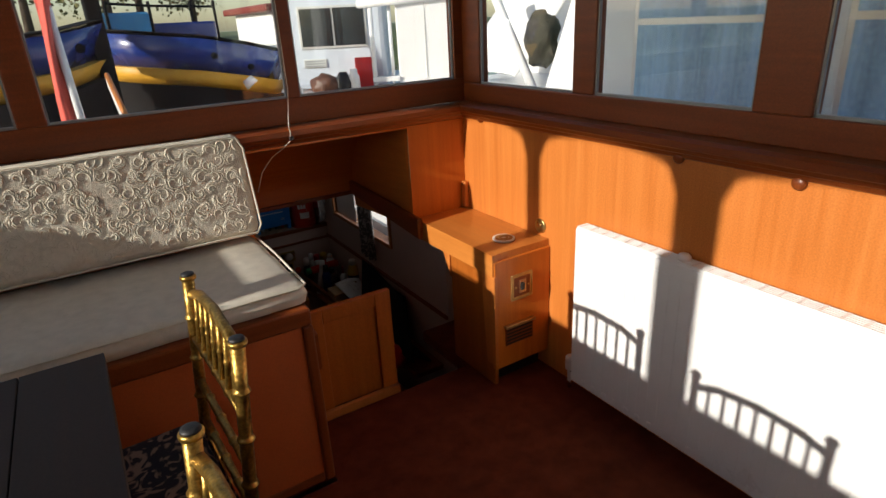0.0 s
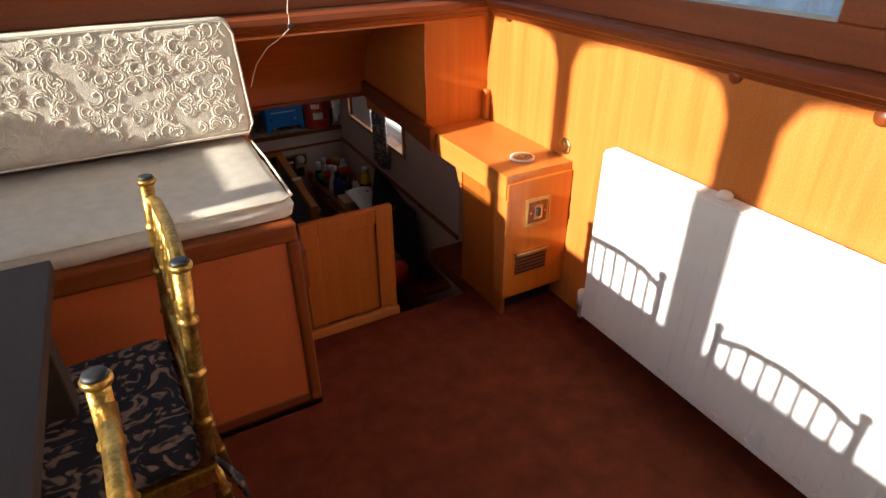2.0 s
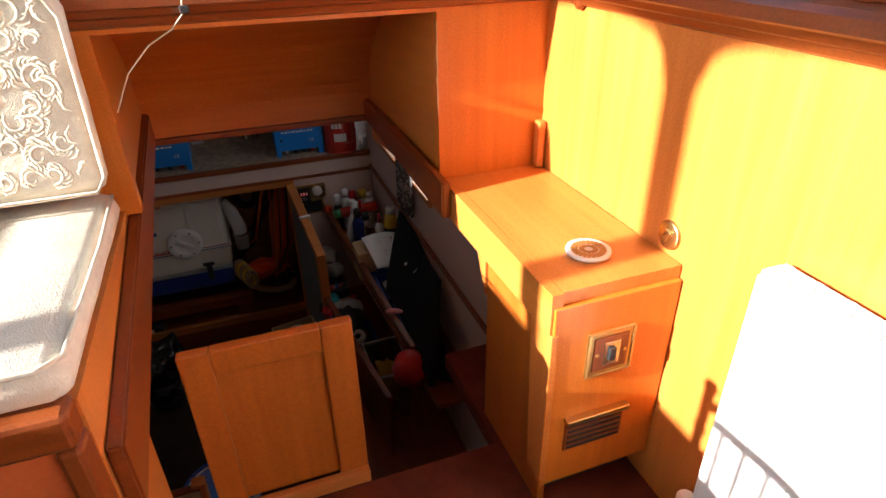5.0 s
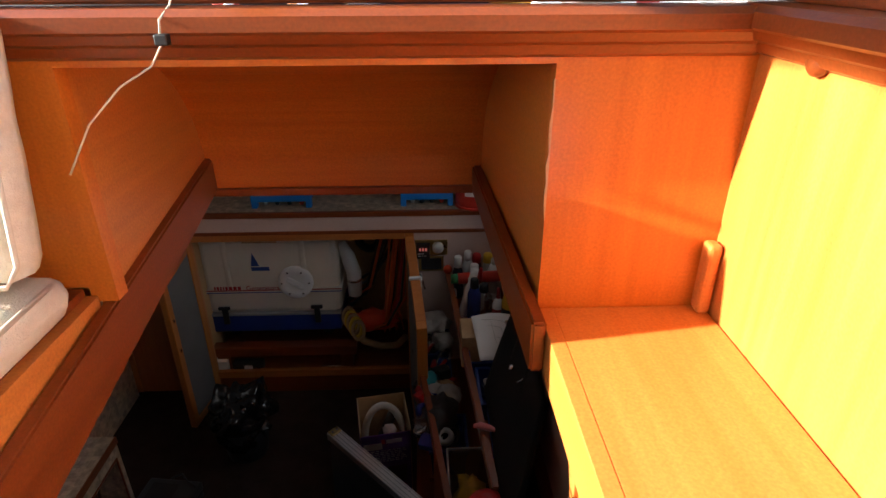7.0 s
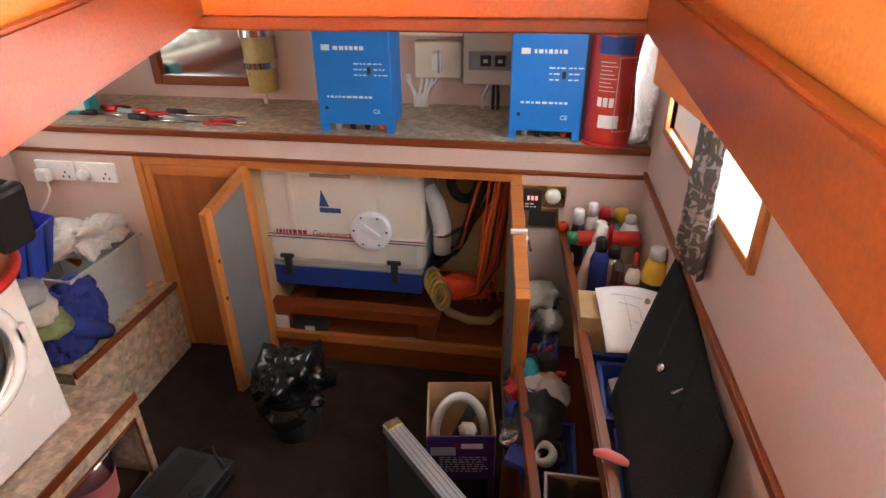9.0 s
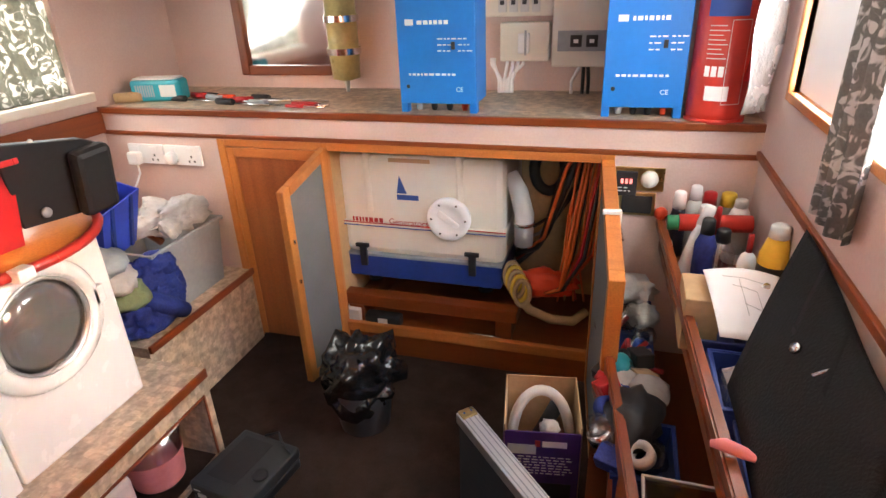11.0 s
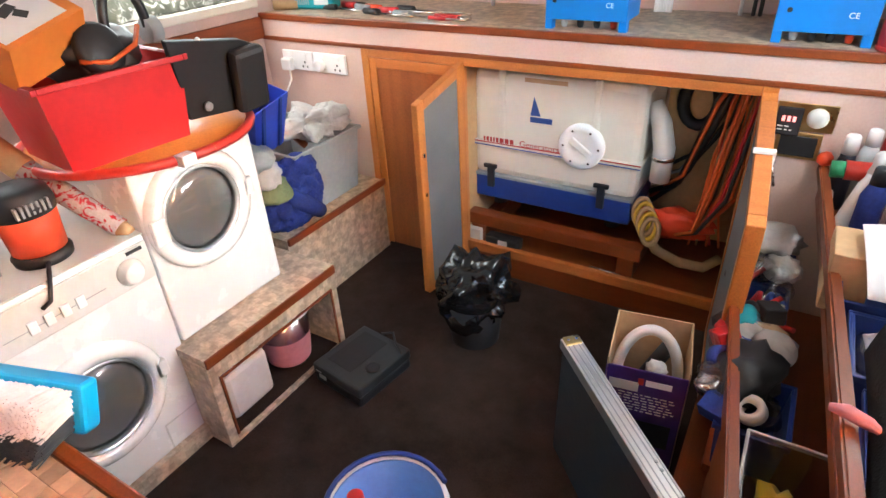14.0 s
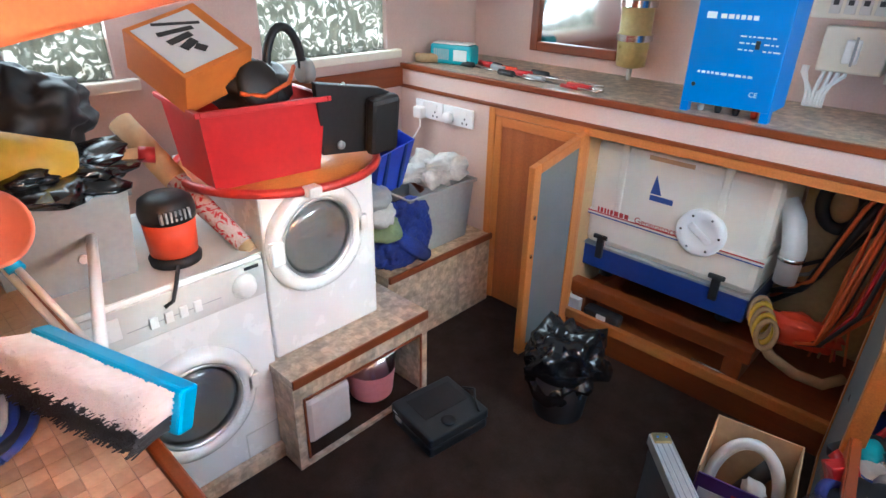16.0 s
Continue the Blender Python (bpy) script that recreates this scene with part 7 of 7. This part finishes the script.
def barge(path, label):
    t = thing("barge", (path[0][0], path[0][1], -0.5), label, "boat", "moored boats")
    part("hull", hull_band(path, -0.5, 0.86, 0.08, 0.1), HBLACK, t, "black lower hull")
    part("strake", hull_band(path, 0.86, 1.0, 0.1, 0.14), HYEL, t, "ochre rubbing strake")
    part("bulwark", hull_band(path, 1.0, 1.27, 0.13, 0.12), HBLUE, t, "navy blue bulwark")
    part("cap_rail", hull_band(path, 1.27, 1.30, 0.14, 0.14), HBLACK, t)
    return t


t = barge([(-1.05, 4.2, 0.1), (-0.75, 3.85, 0.06), (-0.3, 3.7, 0.0), (0.05, 3.75, -0.08), (0.35, 3.95, -0.16), (0.6, 4.4, -0.2)], "moored barge with a navy hull and ochre strake")
for x, y, z in ((-0.2, 3.55, 1.12), (0.12, 3.62, 1.0)):
    part("fairlead", lathe((x, y, z), [(0, 0.028), (-0.03, 0.026), (-0.032, 0.012)], "y", 18), HBLACK, t)
part("bollard", ctube([(0.06, 3.60, 0.90), (0.10, 3.58, 0.84)], [0.05, 0.065], 14), BOATW, t)
part("wheelhouse", cbox(-0.9, 0.1, 4.6, 5.4, 1.1, 1.42, 0.02), HBLUE, t)
part("tank", cbox(-0.95, -0.55, 4.3, 4.8, 1.25, 1.52, 0.02), mat("turquoise_cabin", (0.05, 0.25, 0.5), 0.5, vary=0.1), t)
for x, y in ((-0.9, 4.3), (-0.5, 4.6), (-0.1, 4.7), (0.15, 4.8)):
    part("stanchion", ctube([(x, y, 1.2), (x, y, 1.62)], 0.015, 8), HBLACK, t)
part("rail", ctube([(-0.9, 4.3, 1.6), (-0.5, 4.6, 1.58), (0.15, 4.8, 1.56)], 0.012, 8), HBLACK, t)
t = barge([(-3.2, 3.4, 0.0), (-2.4, 3.3, 0.02), (-1.75, 3.25, 0.05), (-1.35, 3.35, 0.1), (-1.08, 3.7, 0.16)], "moored barge with a blunt navy bow")
part("stem_post", cbox(-1.1, -0.98, 3.6, 3.75, -0.4, 1.62, 0.02), HBLACK, t, "tall black stem post")
part("hawse_ring", lathe((-1.2, 3.42, 1.25), [(0, 0.035), (-0.03, 0.032), (-0.03, 0.02)], "y", 18), HBLACK, t)

t = thing("ensign", (-1.35, 2.4, 0.66), "faded red flag on a white pole", "flag")
part("pole", ctube([(-1.33, 2.05, 0.66), (-1.345, 2.3, 1.3), (-1.355, 2.5, 2.2)], 0.022, 12), BOATW, t)
fl = lambda u, v: (-1.30 - 0.04 * math.sin(4 * v + 2 * u) - 0.17 * u * (0.6 + 0.4 * v), 2.2 + 0.15 * v + 0.05 * math.sin(7 * u + 2 * v), 0.80 + 1.2 * v)
part("flag", sheet(fl, 12, 16, 0.003), mat("faded_red_cloth", (0.70, 0.11, 0.08), 0.85, vary=0.12, bump=0.2), t, "folded faded red cloth")
t = thing("gangplank", (-1.2, 2.3, 0.6), "white handrail board on the foredeck", "rail")
part("board", prism([(2.12, 0.67), (3.1, 0.98), (3.1, 1.05), (2.12, 0.80)], "x", -1.1, -1.07), BOATW, t)
part("cap", ctube([(-1.085, 2.12, 0.81), (-1.085, 3.1, 1.06)], 0.018, 8), TEAK_Y, t)

t = thing("white_cruiser", (1.0, 3.0, -0.5), "white motor boat with sliding cabin windows", "boat", "moored boats")
part("hull", cbox(0.14, 1.75, 2.5, 4.6, -0.5, 0.80, 0.03), BOATW, t)
cb = part("cabin", cbox(0.16, 1.0, 2.75, 4.2, 0.82, 1.9, 0.04), mat("pale_blue_white", (0.62, 0.68, 0.76), 0.4, vary=0.04), t)
w = part("window", cbox(0.30, 0.86, 2.735, 2.752, 1.14, 1.47, 0.006), PALEGREY, cb)
part("pane", cbox(0.32, 0.575, 2.73, 2.737, 1.16, 1.45), DKGLASS, w)
part("pane", cbox(0.59, 0.84, 2.73, 2.737, 1.16, 1.45), DKGLASS, w)
part("vent", cbox(0.31, 0.50, 2.738, 2.75, 0.99, 1.06, 0.004), PALEGREY, cb)
for k in range(3):
    part("vent_slat", cbox(0.32, 0.49, 2.732, 2.738, 1.0 + 0.02 * k, 1.01 + 0.02 * k), GREYP, cb)
part("door", cbox(1.1, 1.66, 2.63, 2.68, 0.82, 1.5, 0.01), WHITEPAINT, t, "white cockpit door")
part("door_groove", cbox(1.33, 1.336, 2.625, 2.632, 0.83, 1.49), PALEGREY, t)
part("post", ctube([(0.90, 2.62, 0.82), (0.90, 2.62, 1.46)], 0.02, 10), BOATW, t)
part("post", ctube([(1.05, 2.66, 0.82), (1.05, 2.66, 1.46)], 0.015, 10), BOATW, t)
part("rail", ctube([(0.80, 2.6, 1.46), (1.7, 2.62, 1.50)], 0.03, 10), BOATW, t)
part("shelf", cbox(0.88, 1.1, 2.6, 2.7, 0.86, 0.9, 0.005), BOATW, t)
single("red_locker", cbox(0.74, 0.90, 2.63, 2.70, 0.82, 1.06, 0.01), REDP, "red locker on the side deck", "locker")
single("brown_bag", blob((0.50, 2.55, 0.86), (0.13, 0.09, 0.09), 3, 0.3), mat("brown_leather", (0.12, 0.05, 0.03), 0.5, vary=0.15), "brown leather bag on the deck", "bag")
single("black_kettle", lathe((0.64, 2.55, 0.80), [(0, 0.07), (0.08, 0.075), (0.13, 0.05), (0.16, 0.03)], "z", 20), BLACK, "black kettle on the deck", "kettle")
single("white_jug", lathe((0.73, 2.55, 0.80), [(0, 0.045), (0.12, 0.045), (0.15, 0.03), (0.18, 0.03)], "z", 20), WHITEPAINT, "white jug on the deck", "jug")
single("white_fender", lathe((0.22, 2.6, 0.78), [(0, 0.03), (0.03, 0.06), (0.07, 0.06), (0.1, 0.02)], (0.4, 0, 1), 18), BOATW, "white fender on the deck edge", "fender")
SWING = Matrix.Translation((0.6, 2.7, 0)) @ pose(0, 0, 0, 0, 0, -29) @ Matrix.Translation((-0.6, -2.7, 0))
for ob in [t] + [o for o in scene.objects if o.name in ("red_locker", "brown_bag", "black_kettle", "white_jug", "white_fender")]:
    ob.matrix_basis = SWING @ ob.matrix_basis
t = thing("red_wheelhouse", (0.6, 5.2, 0), "dark red and white wheelhouse of a far boat", "boat", "moored boats")
part("hull", cbox(0.82, 1.9, 5.05, 7.0, -0.5, 0.8, 0.03), BOATW, t)
part("wall", cbox(0.86, 1.8, 5.1, 6.8, 0.8, 1.5, 0.02), BOATW, t)
part("roof", cbox(0.74, 1.95, 4.95, 6.95, 1.5, 1.58, 0.02), REDWOOD, t)
dd = part("door", cbox(1.0, 1.22, 5.07, 5.1, 0.8, 1.48, 0.005), REDWOOD, t)
part("pane", cbox(1.04, 1.18, 5.06, 5.071, 1.05, 1.4), DKGLASS, dd)

# boat alongside, to starboard
t = thing("river_cruiser", (1.6, 0, -0.5), "white river boat alongside with blue curtained windows", "boat", "moored boats")
part("hull", cbox(0.75, 2.8, -4.5, 2.1, -0.5, 0.86, 0.04), BOATW, t)
wm = part("cabin_side", cbox(1.12, 1.16, -4.5, 0.45, 0.86, 2.1, 0.01), mat("grey_white_cabin", (0.72, 0.76, 0.77), 0.4, vary=0.04), t)
part("cabin_roof", cbox(1.1, 2.7, -4.5, 0.2, 2.1, 2.16, 0.02), BOATW, t)
for k, (y0, y1) in enumerate(((-0.68, 0.03), (-1.9, -0.95), (-3.1, -2.2))):
    fr = part("window_frame", cbox(1.095, 1.122, y0 - 0.03, y1 + 0.03, 0.86, 1.62, 0.006), ALU, wm)
    part("pane", cbox(1.090, 1.097, y0, y1, 0.885, 1.245), BLUEGLASS, fr)
    part("pane", cbox(1.090, 1.097, y0, y1, 1.275, 1.59), BLUEGLASS, fr)
part("windscreen", prism([(0.44, 0.86), (0.75, 0.86), (0.44, 1.6)], "x", 1.12, 1.16), BOATW, t)
t = thing("deck_cover", (1.3, 1.2, 0.86), "white canvas cover over the boat bow", "cover")
part("canvas", sheet(lambda u, v: (1.1 + 0.5 * u + 0.03 * math.sin(9 * v), 1.75 - 0.72 * v, 0.87 + 0.75 * math.sin(0.6 + 0.9 * u) * (0.75 + 0.25 * math.sin(3 * v)) * (0.25 + 0.75 * u)), 14, 16, 0.01), BOATW, t)
part("strut", ctube([(1.08, 1.22, 1.5), (1.08, 0.80, 0.88)], 0.03, 10), BOATW, t, "white sloping strut")
part("dark_bag", crumpled((1.18, 0.85, 1.17), (0.085, 0.12, 0.17), 8, 0.35, 0.03, 3), mat("dark_olive_cloth", (0.05, 0.045, 0.03), 0.8, vary=0.3), t, "dark olive cloth bag")
single("folded_tarpaulin", cbox(1.0, 1.9, 0.35, 0.84, 0.865, 0.88, 0.004), HBLUE, "flat blue tarpaulin on the deck", "tarpaulin")
t = thing("white_awning", (2.2, 1.0, 0.9), "pale boat cabin with grey awning", "boat", "moored boats")
part("cabin", cbox(2.0, 3.5, 0.8, 2.4, -0.5, 1.7, 0.05), BOATW, t)
part("awning", cbox(1.95, 3.5, 0.9, 1.5, 1.5, 1.9, 0.08), GREYROOF, t)

# bank, sheds and trees
GRASS = mat("bank_grass", (0.10, 0.13, 0.04), 0.95, vary=0.2, scale=(1, 1, 1), fine=20, bump=0.4)
bank = prism([(22, -0.5), (25, 0.5), (30, 0.9), (120, 1.0), (120, -0.6)], "x", -70, 90)
setting("ground_bank", bank, GRASS, "grassy river bank")
LEAF = mat("autumn_leaves", (0.16, 0.14, 0.035), 0.8, vary=0.3, scale=(0.8, 0.8, 0.8), fine=9, bump=0.2, dark=(0.05, 0.065, 0.02))
BARK = mat("bark", (0.10, 0.07, 0.05), 0.95, vary=0.2, bump=0.4)


def tree(x, y, z, h, seed):
    r = random.Random(seed)
    t = thing("tree", (x, y, z), "tall bank tree in early autumn leaf", "tree", "trees on the bank")
    bm = bmesh.new()
    tube(bm, [(x, y, z), (x + 0.1, y, z + h * 0.3), (x - 0.1, y, z + h * 0.6), (x, y, z + h * 0.95)], [h * 0.03, h * 0.022, h * 0.014, 0.02], 8)
    tips = []
    for k in range(11):
        a, hh = r.uniform(0, 6.28), r.uniform(0.25, 0.8)
        b = Vector((x, y, z + h * hh))
        e = b + Vector((math.cos(a), math.sin(a), 0.6)) * h * r.uniform(0.15, 0.3)
        tube(bm, [b, (b + e) / 2 + Vector((0, 0, 0.1)), e], [h * 0.01, h * 0.006, 0.01], 5)
        tips.append(e)
    part("trunk", bm, BARK, t)
    vv, ff = [], []
    for k in range(1500):
        c = r.choice(tips) + Vector((r.gauss(0, 1), r.gauss(0, 1), r.gauss(0, 0.8))) * h * 0.09
        s = h * r.uniform(0.010, 0.022)
        d1 = Vector((r.uniform(-1, 1), r.uniform(-1, 1), r.uniform(-1, 1))).normalized() * s
        d2 = Vector((r.uniform(-1, 1), r.uniform(-1, 1), r.uniform(-1, 1))).normalized() * s
        i = len(vv)
        vv += [c - d1, c + d2, c + d1, c - d2]
        ff.append((i, i + 1, i + 2, i + 3))
    me = bpy.data.meshes.new("crown")
    me.from_pydata(vv, [], ff)
    me.materials.append(LEAF)
    o = new("crown", me)
    o.parent = t
    o.matrix_parent_inverse = Matrix.Translation(t.location).inverted()
    return t


rnd = random.Random(5)
for k in range(16):
    tree(-14 + 3.0 * k + rnd.uniform(-1, 1), 30 + rnd.uniform(0, 10), 0.8, rnd.uniform(5, 10), k)
for k, (x, wdt) in enumerate(((-9, 5), (-4.2, 3.6))):
    t = thing("boat_shed", (x, 26.5, 0.6), "low pale waterside shed with dark windows", "building", "sheds on the bank")
    part("wall", cbox(x - wdt / 2, x + wdt / 2, 25.8, 28.5, 0.5, 2.3), BOATW, t)
    part("roof", prism([(25.5, 2.3), (28.8, 2.3), (27.1, 2.9)], "x", x - wdt / 2 - 0.2, x + wdt / 2 + 0.2), GREYROOF, t)
    for j in range(3):
        part("window", cbox(x - wdt / 2 + 0.5 + j * 1.3, x - wdt / 2 + 1.3 + j * 1.3, 25.75, 25.81, 1.1, 1.9), DKGLASS, t)
